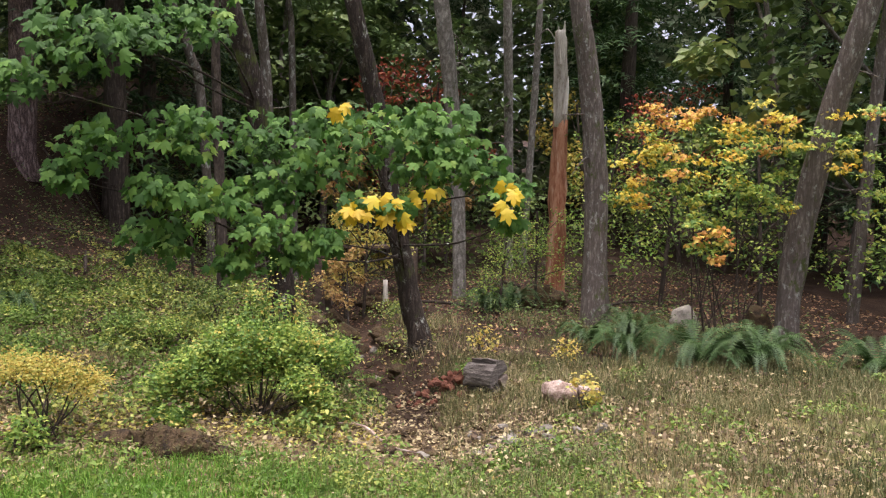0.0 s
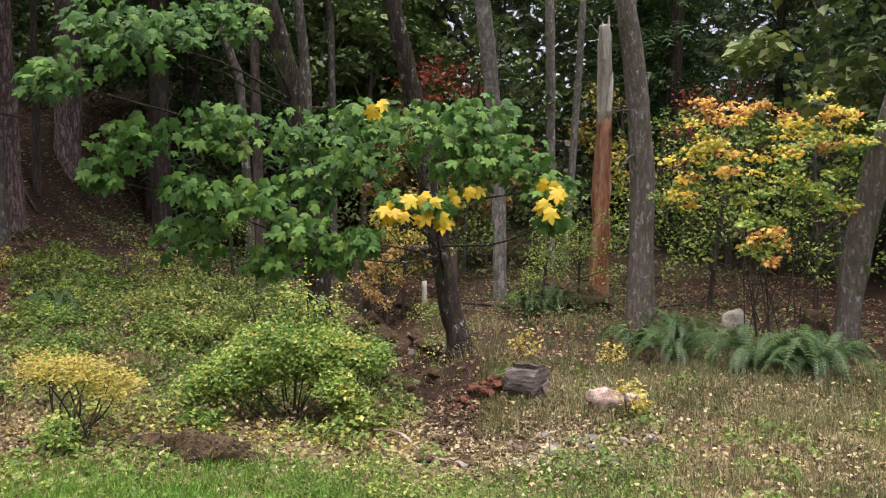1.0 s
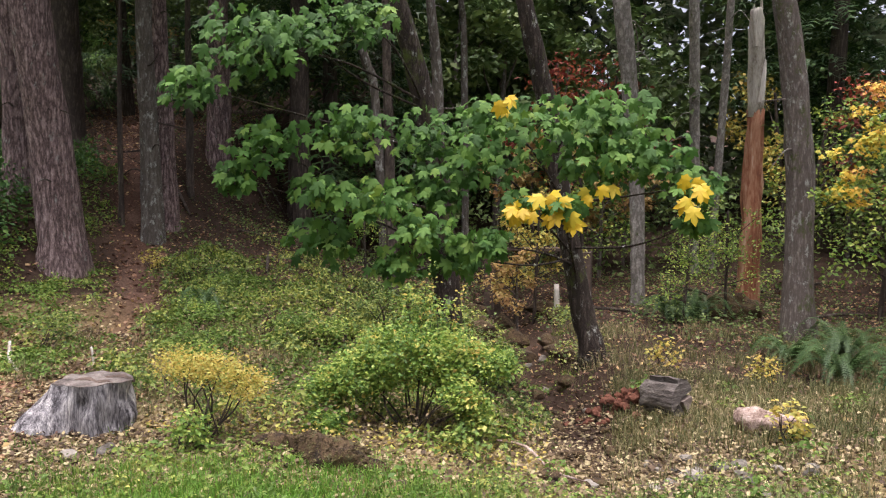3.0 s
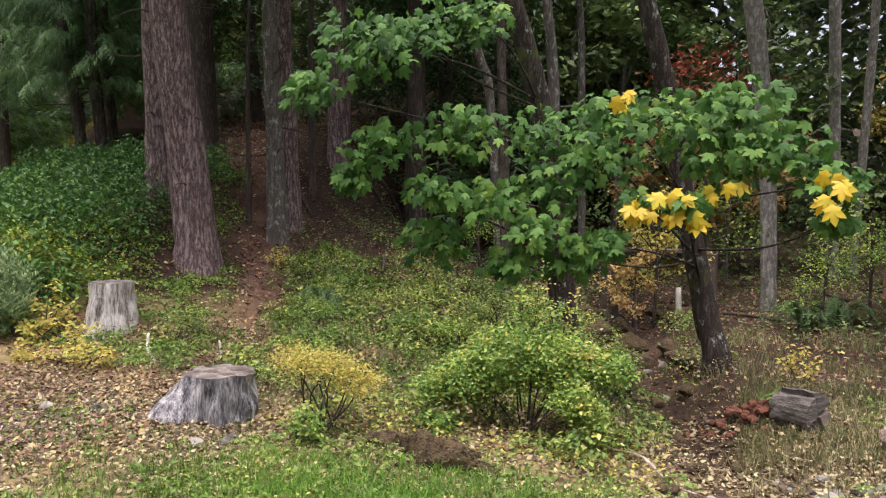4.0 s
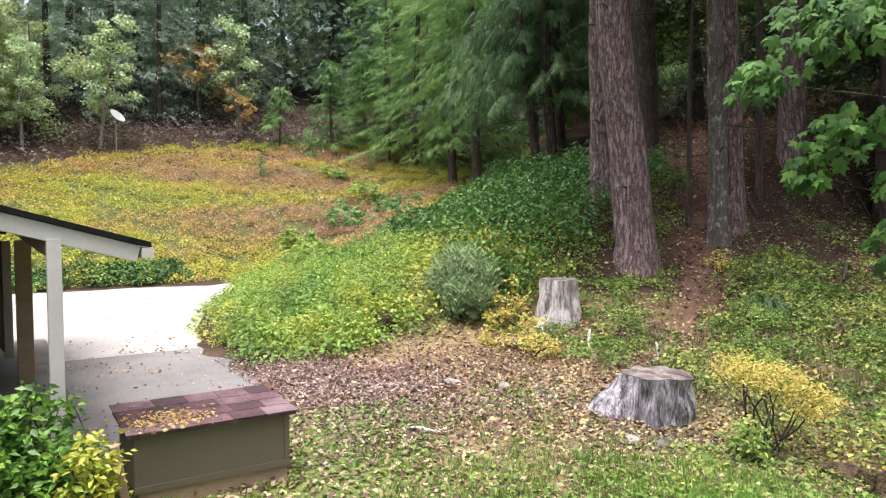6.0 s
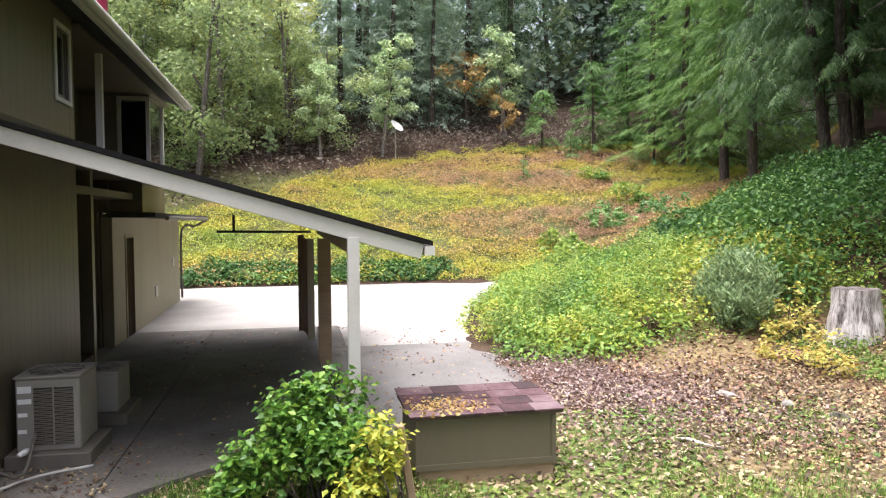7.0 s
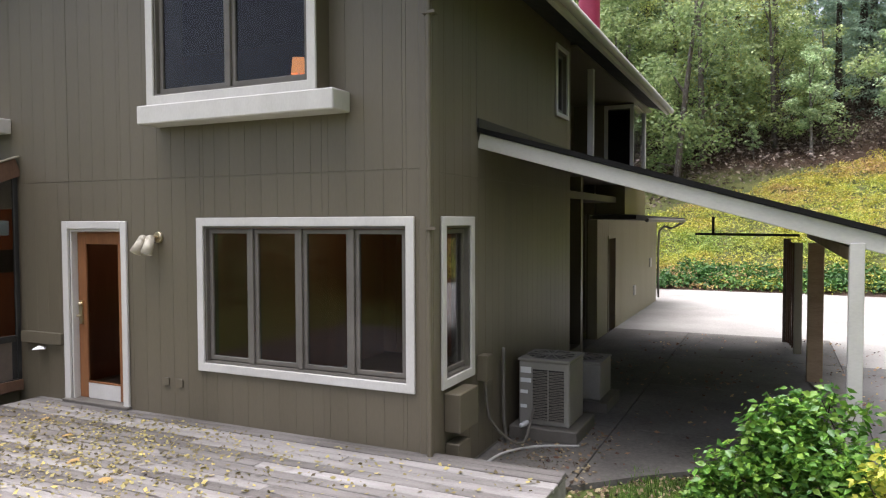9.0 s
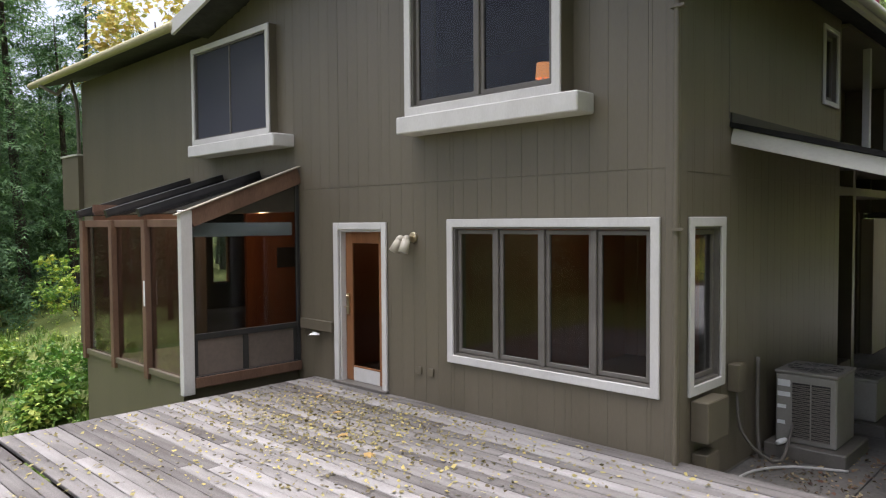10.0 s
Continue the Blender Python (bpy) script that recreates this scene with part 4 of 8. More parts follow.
# upper recess with its post, bay and back wall
part("soffit", boxes((-17.0, -9.9, SY - 1.36, -2.02, 4.7, 4.74)), M_SIDING, house, "painted soffit over the balcony")
for spec in ((-15.3, -9.96, SY - 1.5, SY - 1.35, 2.9, 5.25), (-9.97, -9.9, SY - 1.34, SY - 0.21, 2.9, 4.85), (-15.3, -9.96, SY - 1.34, SY - 0.02, 2.88, 3.12)):
    part("wall", boxes(spec), M_SIDING, house, "")
bm = boxes((-11.6, -11.5, SY - 0.12, SY - 0.02, 3.13, 4.8))
part("post", bm, M_FASCIA, house, "pale balcony post", bevel=0.006)
for spec in ((-16.9, -14.4, SY - 1.5, SY - 0.03, 2.262, 2.87), (-16.9, -15.31, SY - 1.5, SY - 0.03, 2.872, 3.0), (-16.9, -15.3, SY - 1.5, SY - 0.02, 4.66, 4.69), (-16.9, -15.32, SY - 1.5, SY - 1.3, 3.0, 4.66), (-15.42, -15.3, SY - 1.5, SY - 0.6, 3.0, 4.66)):
    part("wall", boxes(spec), M_SIDING, house, "")
bay = part("window", boxes((-15.33, -15.27, SY - 0.1, SY - 0.02, 3.0, 4.66)), M_FASCIA, house, "pale corner bay window trim", bevel=0.004)
each("frame", ((-15.33, -15.27, SY - 0.66, SY - 0.58, 3.0, 4.66), (-15.33, -15.27, SY - 0.58, SY - 0.1, 4.58, 4.66), (-15.33, -15.27, SY - 0.58, SY - 0.1, 3.0, 3.06), (-16.9, -16.8, SY - 0.1, SY - 0.02, 3.0, 4.66)), M_FASCIA, bay, "", 0.004)
part("pane", boxes((-15.31, -15.3, SY - 0.58, SY - 0.1, 3.06, 4.58)), M_GLASS, bay).visible_shadow = False
part("pane", boxes((-16.8, -15.35, SY - 0.07, SY - 0.06, 3.0, 4.66)), M_GLASS, bay).visible_shadow = False

# added black sheet gives the bay glass its dark room
part("wall", boxes((-16.0, -15.94, SY - 1.29, SY - 0.12, 3.01, 4.65)), M_BLACK, house, "black sheet behind the bay window standing for the unlit room")
part("balcony", boxes((-6.8, -5.05, -17.0, -16.01, 2.48, 3.66)), M_SIDING, house, "boarded balcony on the far gable")
part("balcony_cap", boxes((-6.83, -5.02, -17.03, -16.005, 3.662, 3.7)), M_FASCIA, house)

# the low wing past the carport, with its door
# board colour is paled to carry the daylight past the carport roof
siding("G", -22.6, -14.4, -0.4, lambda u: 2.15, [(-16.2, -15.5, -0.4, 1.72)], 0.203, (), M_SIDING_PALE, "board")
wing_door = part("door", boxes((-16.18, -15.52, -2.88, -2.84, -0.38, 1.7)), M_BROWN, house, "dark brown side door in the low wing", bevel=0.004)
part("door_handle", boxes((-15.66, -15.6, -2.84, -2.79, 0.55, 0.6)), M_BRASS, wing_door, "brass handle", bevel=0.008)
each("door_frame", ((-16.27, -16.2, -2.75, -2.70, -0.38, 1.79), (-15.5, -15.43, -2.75, -2.70, -0.38, 1.79), (-16.2, -15.5, -2.75, -2.70, 1.72, 1.79)), M_SIDING_PALE, wing_door)
bm = bmesh.new()
beam(bm, (-14.3, -2.35, 2.2), (-22.9, -2.35, 2.16), 0.9, 0.09)
part("roof", bm, M_SHINGLE, house, "thin dark eave of the low wing")
bm = bmesh.new()
tube(bm, [(-22.7, -1.9, 2.12, 0.05), (-15.6, -1.9, 2.14, 0.05)], 8)
part("gutter", bm, M_SASH, house)
bm = bmesh.new()
tube(bm, [(-22.62, -1.9, 2.08, 0.035), (-22.62, -2.3, 1.88, 0.035), (-22.64, -2.64, 1.8, 0.035), (-22.64, -2.66, -0.3, 0.035)], 8)
part("downpipe", bm, M_SASH, house, "", True)
for x, z in ((-18.7, 0.15), (-21.3, 0.75)):
    part("vent_cover", boxes((x - 0.12, x + 0.12, -2.72, -2.68, z, z + 0.26)), M_FASCIA, house, bevel=0.006)

# main roof
bm = bmesh.new()
def slab_quad(bm, a, b, c, d, thick):
    top = [bm.verts.new(p) for p in (a, b, c, d)]
    low = [bm.verts.new((p[0], p[1], p[2] - thick)) for p in (a, b, c, d)]
    bm.faces.new(top), bm.faces.new(low[::-1])
    for i in range(4):
        bm.faces.new((top[i], low[i], low[(i + 1) % 4], top[(i + 1) % 4]))
slab_quad(bm, (-4.55, -1.62, 4.75), (-4.55, -6.0, 6.43), (-16.5, -6.0, 6.43), (-16.5, -1.62, 4.75), 0.14)
bmesh.ops.recalc_face_normals(bm, faces=bm.faces)
part("roof", bm, M_SHINGLE, house, "dark composition shingle roof")
bm = bmesh.new()
slab_quad(bm, (-4.55, -6.004, 6.43), (-4.55, -10.3, 5.33), (-17.2, -10.3, 5.33), (-17.2, -6.004, 6.43), 0.14)
bmesh.ops.recalc_face_normals(bm, faces=bm.faces)
part("roof", bm, M_SHINGLE, house, "dark composition shingle roof")
bm = bmesh.new()
slab_quad(bm, (-4.6, -10.32, 5.38), (-4.6, -17.2, 5.38), (-10.5, -17.2, 7.0), (-10.5, -10.32, 7.0), 0.14)
bmesh.ops.recalc_face_normals(bm, faces=bm.faces)
part("roof", bm, M_SHINGLE, house, "dark composition shingle roof")
for a, b, w, h in (((-4.5, -1.6, 4.66), (-16.55, -1.6, 4.66), 0.06, 0.2), ((-4.53, -1.6, 4.66), (-4.53, -6.0, 6.34), 0.05, 0.22), ((-4.53, -6.0, 6.34), (-4.53, -10.3, 5.24), 0.05, 0.22)):
    bm = bmesh.new()
    beam(bm, a, b, w, h)
    part("fascia", bm, M_FASCIA, house, "pale roof fascia")
bm = bmesh.new()
tube(bm, [(-4.52, -10.25, 5.27, 0.075), (-4.52, -17.3, 5.27, 0.075)], 10)
part("gutter", bm, M_GUTTER, house, "", True)
bm = bmesh.new()
tube(bm, [(-4.5, -16.6, 5.2, 0.04), (-4.75, -16.3, 5.0, 0.04), (-5.08, -16.1, 4.85, 0.04), (-5.08, -16.08, -0.9, 0.04)], 8)
part("downpipe", bm, M_SIDING, house, "", True)
bm = bmesh.new()
tube(bm, [(-16.6, -1.52, 4.64, 0.06), (-4.5, -1.52, 4.66, 0.06)], 8)
part("gutter", bm, M_FASCIA, house, "", True)
bm = bmesh.new()
tube(bm, [(-12.9, -2.55, 4.9, 0.2), (-12.9, -2.55, 7.2, 0.2)], 14)
part("flue", bm, M_RED, house, "dark red metal flue pipe", True)
# closed sides away from the deck, floors between storeys
for spec in ((-17.0, -16.8, -15.9, SY - 1.5, -0.4, 5.2), (-16.8, -8.6, -16.0, -15.85, -1.5, 5.2), (-8.1, WX - 0.2, -16.0, -15.85, -1.5, 5.2), (-8.6, -8.1, -16.0, -15.85, -1.5, 0.62), (-8.6, -8.1, -16.0, -15.85, 1.95, 5.2), (-16.8, WX - 0.21, -15.84, SY - 0.21, 2.5, 2.62), (-11.4, WX - 0.21, -15.84, SY - 0.21, -0.16, 0.0), (-16.8, -11.61, -15.84, -5.15, -0.16, 0.0),
           (-11.6, -11.45, -5.0, SY - 0.21, -0.4, 2.88), (-14.4, -11.6, -5.1, -4.95, -0.4, 2.88), (-14.4, -14.25, -4.95, -2.95, -0.4, 2.88), (-16.95, -14.26, -2.95, -2.76, 2.26, 2.9), (-22.6, -16.9, -9.0, -8.8, -0.4, 2.15), (-22.7, -22.6, -9.0, -2.75, -0.4, 2.15), (-22.7, -16.9, -9.0, -2.5, 2.17, 2.25)):
    part("wall", boxes(spec), M_SIDING, house, "")
each("foundation", ((WX - 0.1, WX - 0.02, -16.0, -11.3, -1.7, -0.151), (WX - 0.1, WX - 0.02, -7.75, SY - 0.02, -0.6, -0.151), (-11.4, WX - 0.1, SY - 0.1, SY - 0.02, -0.7, -0.351)), M_CONCRETE, house)
# rooms behind the glass
for spec in ((-9.6, -9.5, -15.8, SY - 1.5, 0.0, 2.5), (-9.6, -9.5, -15.8, SY - 1.5, 2.62, 5.2)):
    part("wall", boxes(spec), M_ROOM, house, "inner room wall")
for k in range(21):
    y = -7.6 + k * 0.25
    part("panel", boxes((-9.5, -9.47, y, y + 0.24, 0.01, 2.49)), M_CEDAR, house, "cedar wall panel")
bm = boxes((-9.4, -5.4, -5.15, -5.05, 0.0, 2.5))
part("wall", bm, M_CEDAR, house, "cedar partition wall")
each("wall", ((-9.4, -6.15, -10.98, -10.91, 0.01, 2.5), (-9.4, -5.36, -7.72, -7.62, 0.0, 2.5), (-7.1, -7.0, -10.2, -7.73, 0.01, 2.5)), M_CEDAR, house, "cedar partition wall")

south_window = part("window", boxes((-8.6, -8.56, -15.98, -15.87, 0.63, 1.94)), M_DOORWOOD, house, "small wooden window in the far gable wall")
each("frame", ((-8.14, -8.1, -15.98, -15.87, 0.63, 1.94), (-8.56, -8.14, -15.98, -15.87, 0.63, 0.67), (-8.56, -8.14, -15.98, -15.87, 1.9, 1.94)), M_DOORWOOD, south_window)
part("pane", boxes((-8.56, -8.14, -15.93, -15.924, 0.67, 1.9)), M_CLEAR, south_window).visible_shadow = False
tagged(part("framed_picture", boxes((-7.25, -6.78, -10.905, -10.88, 1.3, 1.68)), M_BLACK, None, bevel=0.01), "small dark framed picture on the cedar wall indoors", "picture")

# the deck door
bm = bmesh.new()
for a, b, c, d in ((-6.97, -6.87, 0.0, 2.14), (-6.0, -5.91, 0.0, 2.14), (-6.87, -6.0, 2.05, 2.14)):
    wbox(bm, "E", a, b, 0.002, 0.035, c, d)
door = part("door", bm, M_TRIM, house, "glazed wooden deck door in pale trim", bevel=0.006)
bm = bmesh.new()
for a, b, c, d in ((-6.87, -6.845, 0.03, 2.05), (-6.025, -6.0, 0.03, 2.05), (-6.845, -6.025, 2.02, 2.05)):
    wbox(bm, "E", a, b, -0.18, 0.001, c, d)
part("jamb", bm, M_TRIM, door)
bm = bmesh.new()
for a, b, c, d in ((-6.84, -6.7, 0.04, 2.01), (-6.17, -6.03, 0.04, 2.01), (-6.7, -6.17, 1.87, 2.01), (-6.7, -6.17, 0.22, 0.24)):
    wbox(bm, "E", a, b, -0.12, -0.075, c, d)
part("door_leaf", bm, M_DOORWOOD, door, "varnished wooden door leaf", bevel=0.005)
bm = bmesh.new()
wbox(bm, "E", -6.7, -6.17, -0.118, -0.078, 0.04, 0.22)
part("kick_plate", bm, M_TRIM, door, "pale kick panel")
bm = bmesh.new()
wbox(bm, "E", -6.7, -6.17, -0.1, -0.094, 0.24, 1.87)
part("pane", bm, M_GLASS, door).visible_shadow = False
bm = bmesh.new()
wbox(bm, "E", -6.8, -6.75, -0.075, -0.05, 0.92, 1.2)
tube(bm, [(WX - 0.05, -6.775, 1.02, 0.012), (WX - 0.0, -6.775, 1.02, 0.012), (WX + 0.005, -6.7, 1.02, 0.011)], 8)
bmesh.ops.create_uvsphere(bm, u_segments=10, v_segments=6, radius=0.022, matrix=Matrix.Translation((WX - 0.04, -6.775, 1.16)))
part("door_handle", bm, M_BRASS, door, "brass handle and lock")
bm = bmesh.new()
wbox(bm, "E", -6.98, -5.9, -0.1, 0.07, -0.0, 0.035)
part("threshold", bm, M_SASH, door, bevel=0.006)

# ---- sunroom ----
sun_room = thing("sunroom", (-4.3, -9.4, 0), "lean-to sunroom with brown posts and sloped glass roof", "sunroom")
SX, SN, SS = -3.4, -7.8, -11.05
each("base_wall", ((SX - 0.1, SX, SS, SN - 0.02, -1.6, 0.12), (WX + 0.02, SX - 0.1, SN - 0.1, SN - 0.02, -0.9, 0.12), (WX + 0.02, SX - 0.1, SS, SS + 0.1, -1.6, 0.12)), M_SIDING, sun_room, "olive-brown base wall")
part("sill_rail", boxes((SX - 0.02, SX + 0.03, SS - 0.02, SN + 0.0, 0.122, 0.2)), M_SIDING, sun_room, "", False, 0.006)
part("head_rail", boxes((SX - 0.09, SX + 0.01, SS, SN, 2.1, 2.2)), M_BROWN, sun_room, "", False, 0.006)
part("corner_post", boxes((SX - 0.12, SX + 0.035, SN - 0.04, SN + 0.06, -0.02, 2.31)), M_TRIM, sun_room, "wide pale corner post", bevel=0.008)
for y in (-8.82, -9.93, SS):
    part("post", boxes((SX - 0.07, SX + 0.05, y - 0.055, y + 0.055, 0.05, 2.2)), M_BROWN, sun_room, bevel=0.006)
ys = [SS, -9.93, -8.82, SN]
for a, b in zip(ys, ys[1:]):
    part("pane", boxes((SX - 0.03, SX - 0.024, a + 0.055, b - 0.05, 0.2, 2.1)), M_GLASS, sun_room).visible_shadow = False
for y in (SS, -9.93, -8.82):
    bm = bmesh.new()
    beam(bm, (SX + 0.1, y, 2.29), (WX + 0.0, y, 2.88), 0.08, 0.11)
    part("rafter", bm, M_BLACK, sun_room, "black capped rafter")
bm = bmesh.new()
beam(bm, (SX - 0.1, SN + 0.02, 2.2), (WX + 0.01, SN + 0.02, 2.81), 0.07, 0.22)
part("rake_board", bm, M_BROWN, sun_room, "wide brown rake board", bevel=0.006)
bm = bmesh.new()
beam(bm, (SX + 0.1, SN + 0.03, 2.25), (WX + 0.01, SN + 0.03, 2.94), 0.085, 0.014)
part("flashing", bm, M_SIDING_PALE, sun_room)
bm = bmesh.new()
slab_quad(bm, (SX + 0.08, SN - 0.03, 2.275), (SX + 0.08, SS, 2.275), (WX + 0.01, SS, 2.86), (WX + 0.01, SN - 0.03, 2.86), 0.012)
bmesh.ops.recalc_face_normals(bm, faces=bm.faces)
part("roof_pane", bm, M_GLASS, sun_room).visible_shadow = False
each("end_frame", ((WX + 0.02, WX + 0.07, SN - 0.01, SN + 0.04, 0.12, 2.7), (WX + 0.07, SX - 0.12, SN - 0.01, SN + 0.05, 0.122, 0.2), (WX + 0.07, SX - 0.12, SN - 0.0, SN + 0.035, 0.66, 0.74), (-4.3, -4.22, SN, SN + 0.03, 0.2, 0.66), (WX + 0.07, WX + 0.13, SN, SN + 0.03, 0.2, 0.66), (SX - 0.18, SX - 0.12, SN, SN + 0.03, 0.2, 0.66)), M_BLACK, sun_room, "dark end wall frame", 0.004)
part("end_sill", boxes((WX + 0.03, SX - 0.12, SN + 0.051, SN + 0.08, 0.06, 0.19)), M_BROWN, sun_room, bevel=0.005)
for a, b in ((WX + 0.13, -4.3), (-4.22, SX - 0.18)):
    part("lower_panel", boxes((a, b, SN + 0.01, SN + 0.016, 0.2, 0.66)), M_FROST, sun_room, "dull brownish lower glazing panel")
bm = bmesh.new()
v = [bm.verts.new(p) for p in ((SX - 0.12, SN + 0.012, 0.73), (WX + 0.07, SN + 0.012, 0.73), (WX + 0.07, SN + 0.012, 2.68), (SX - 0.12, SN + 0.012, 2.13))]
f = bm.faces.new(v)
r = bmesh.ops.extrude_face_region(bm, geom=[f])
bmesh.ops.translate(bm, verts=[e for e in r["geom"] if isinstance(e, bmesh.types.BMVert)], vec=(0, 0.006, 0))
bmesh.ops.recalc_face_normals(bm, faces=bm.faces)
part("pane", bm, M_GLASS, sun_room).visible_shadow = False
rolled = part("rolled_shade", boxes((WX + 0.1, SX - 0.16, SN - 0.05, SN - 0.04, 1.97, 2.15)), M_CURTAIN, sun_room, "rolled pale green window shade")
for k in range(6):
    part("fold", boxes((WX + 0.1, SX - 0.16, SN - 0.039, SN - 0.025, 1.98 + k * 0.028, 2.0 + k * 0.028)), M_CURTAIN, rolled)
part("end_wall", boxes((WX + 0.03, SX - 0.1, SS + 0.07, SS + 0.12, 0.12, 2.45)), M_BROWN, sun_room, "brown-boarded far end wall")
part("floor", boxes((WX, SX - 0.1, SS + 0.13, SN - 0.1, 0.0, 0.06)), M_ROOM, sun_room)
each("end_frame", ((WX + 0.02, SX - 0.1, SS + 0.0, SS + 0.06, 0.12, 0.2), (-4.3, -4.22, SS, SS + 0.06, 0.2, 2.5), (WX + 0.02, SX - 0.1, SS + 0.0, SS + 0.06, 2.1, 2.17)), M_BROWN, sun_room)

# ---- deck ----
deck = thing("deck", (-2.5, -4, 0), "weathered grey timber deck strewn with fallen leaves", "deck", kind="structure")
DY0, DY1 = -7.45, -0.87
each("joist", ((-5.12, 1.5, DY0 + 0.06, DY0 + 0.1, -0.28, -0.045), (-5.12, 1.5, DY1 - 0.1, DY1 - 0.06, -0.28, -0.045), (-5.12, -5.08, DY0, DY1 - 0.1, -0.28, -0.045), (-2.9, -2.86, DY0 + 0.1, DY1 - 0.1, -0.28, -0.045), (-0.6, -0.56, DY0 + 0.1, DY1 - 0.1, -0.28, -0.045)), M_DARKWOOD, deck)
each("rim_board", ((-5.22, 1.5, DY1 - 0.055, DY1 - 0.015, -0.3, -0.04), (-5.22, 1.5, DY0 + 0.02, DY0 + 0.055, -0.3, -0.04)), M_DECK, deck)
for x in (-5.0, -3.2, -1.4, 0.4):
    for y in (DY0 + 0.3, -4.2, DY1 - 0.3):
        part("post", boxes((x - 0.045, x + 0.045, y - 0.045, y + 0.045, -1.6, -0.28)), M_DARKWOOD, deck)
x = -5.215
while x < 1.45:
    gap = 0.05 if abs(x + 1.33) < 0.07 else 0.006
    lengths = sorted([R.uniform(-6.2, -2.0)]) if R.random() < 0.75 else []
    stops = [DY0 + R.uniform(-0.01, 0.01), *lengths, DY1 + R.uniform(-0.008, 0.008)]
    for a, b in zip(stops, stops[1:]):
        bm = boxes((-0.068, 0.068, -(b - a) / 2 + 0.002, (b - a) / 2 - 0.002, -0.038, 0.0))
        bmesh.ops.bevel(bm, geom=list(bm.edges), offset=0.005, segments=1, affect="EDGES")
        mesh = bpy.data.meshes.new("board")
        bm.to_mesh(mesh)
        bm.free()
        o = piece("board", finish(mesh, M_DECK), deck, (x + 0.068, (a + b) / 2, R.uniform(-0.003, 0.003)), (0, R.uniform(-0.012, 0.012), R.uniform(-0.0015, 0.0015)))
    x += 0.136 + gap

# ---- carport ----
carport = thing("carport", (-11, -0.5, -0.4), "open carport with a sloping lean-to roof on posts", "carport")
CX0, CX1 = -15.9, -6.32
def rake_z(y):
    return 3.025 - (y - SY) * (3.025 - 1.84) / (1.99 - SY)
bm = bmesh.new()
slab_quad(bm, (CX1 + 0.06, SY, rake_z(SY) + 0.075), (CX0, SY, rake_z(SY) + 0.075), (CX0, 2.1, rake_z(2.1) + 0.075), (CX1 + 0.06, 2.1, rake_z(2.1) + 0.075), 0.05)
bmesh.ops.recalc_face_normals(bm, faces=bm.faces)
part("roof", bm, M_ROOFING, carport, "black roofing felt on the carport roof")
for x in (CX1, CX0 + 0.05):
    bm = bmesh.new()
    beam(bm, (x, SY + 0.002, rake_z(SY) - 0.06), (x, 2.0, rake_z(2.0) - 0.06), 0.045, 0.15)
    part("fascia", bm, M_FASCIA, carport, "pale sloping fascia board", bevel=0.005)
bm = bmesh.new()
beam(bm, (CX1 + 0.06, 2.07, rake_z(2.07) - 0.03), (CX0, 2.07, rake_z(2.07) - 0.03), 0.1, 0.09)
part("gutter", bm, M_FASCIA, carport)
bm = bmesh.new()
beam(bm, (CX1 + 0.05, SY + 0.012, rake_z(SY) + 0.11), (CX0, SY + 0.012, rake_z(SY) + 0.11), 0.02, 0.11)
part("flashing", bm, M_BLACK, carport, "dark flashing along the wall")
for k in range(12):
    x = CX1 - 0.5 - k * 0.78
    bm = bmesh.new()
    beam(bm, (x, SY + 0.01, rake_z(SY) - 0.06), (x, 2.0, rake_z(2.0) - 0.06), 0.045, 0.14)
    part("rafter", bm, M_SASH, carport)
part("beam", boxes((CX0 + 0.1, CX1 - 0.08, 1.27, 1.37, 1.77, 1.89)), M_TAN, carport, "bare tan header beam", bevel=0.005)
part("post", boxes((CX1 - 0.075, CX1 + 0.035, 1.27, 1.385, -0.4, 1.93)), M_FASCIA, carport, "pale painted square post", bevel=0.006)
part("post", boxes((-12.0, -11.78, 1.16, 1.38, -0.4, 1.768)), M_TAN, carport, "bare tan timber post", bevel=0.006)
part("post", boxes((-14.4, -14.26, 1.02, 1.16, -0.4, 1.7)), M_SIDING_PALE, carport, bevel=0.006)
part("post", boxes((-15.75, -15.6, 0.84, 0.98, -0.4, 1.75)), M_DARKWOOD, carport, bevel=0.006)
for k in range(4):
    x = -15.4 + k * 0.26
    part("slat", boxes((x, x + 0.22, 0.9 + k * 0.03, 0.93 + k * 0.03, -0.3, 1.7)), M_BROWN, carport)
bm = bmesh.new()
beam(bm, (-14.3, -0.75, 1.86), (-14.3, 1.1, 1.84), 0.05, 0.05)
beam(bm, (-14.3, -0.42, 1.86), (-14.3, -0.42, 2.2), 0.05, 0.05, (0, 1, 0))
part("brace", bm, M_BLACK, carport, "dark hanging rail")


# ---- trees ----
def at_ground(pts):
    """The first point of a trunk let into the ground and flared."""
    x, y, z, r = pts[0]
    return [(x, y, gz(x, y) - 0.7, r * 1.5)] + [(x, y, gz(x, y) + 0.25, r * 1.02)] + list(pts[1:])


def carried_on(pts, top):
    """A trunk carried on above its last point to the height top, tapering."""
    (x0, y0, z0, r0), (x1, y1, z1, r1) = pts[-2], pts[-1]
    k = (top - z1) / (z1 - z0)
    return list(pts) + [(x1 + (x1 - x0) * k * 0.5, y1 + (y1 - y0) * k * 0.25, z1 + (top - z1) * 0.5, r1 * 0.82), (x1 + (x1 - x0) * k * 0.8, y1 + (y1 - y0) * k * 0.3, top, r1 * 0.5)]


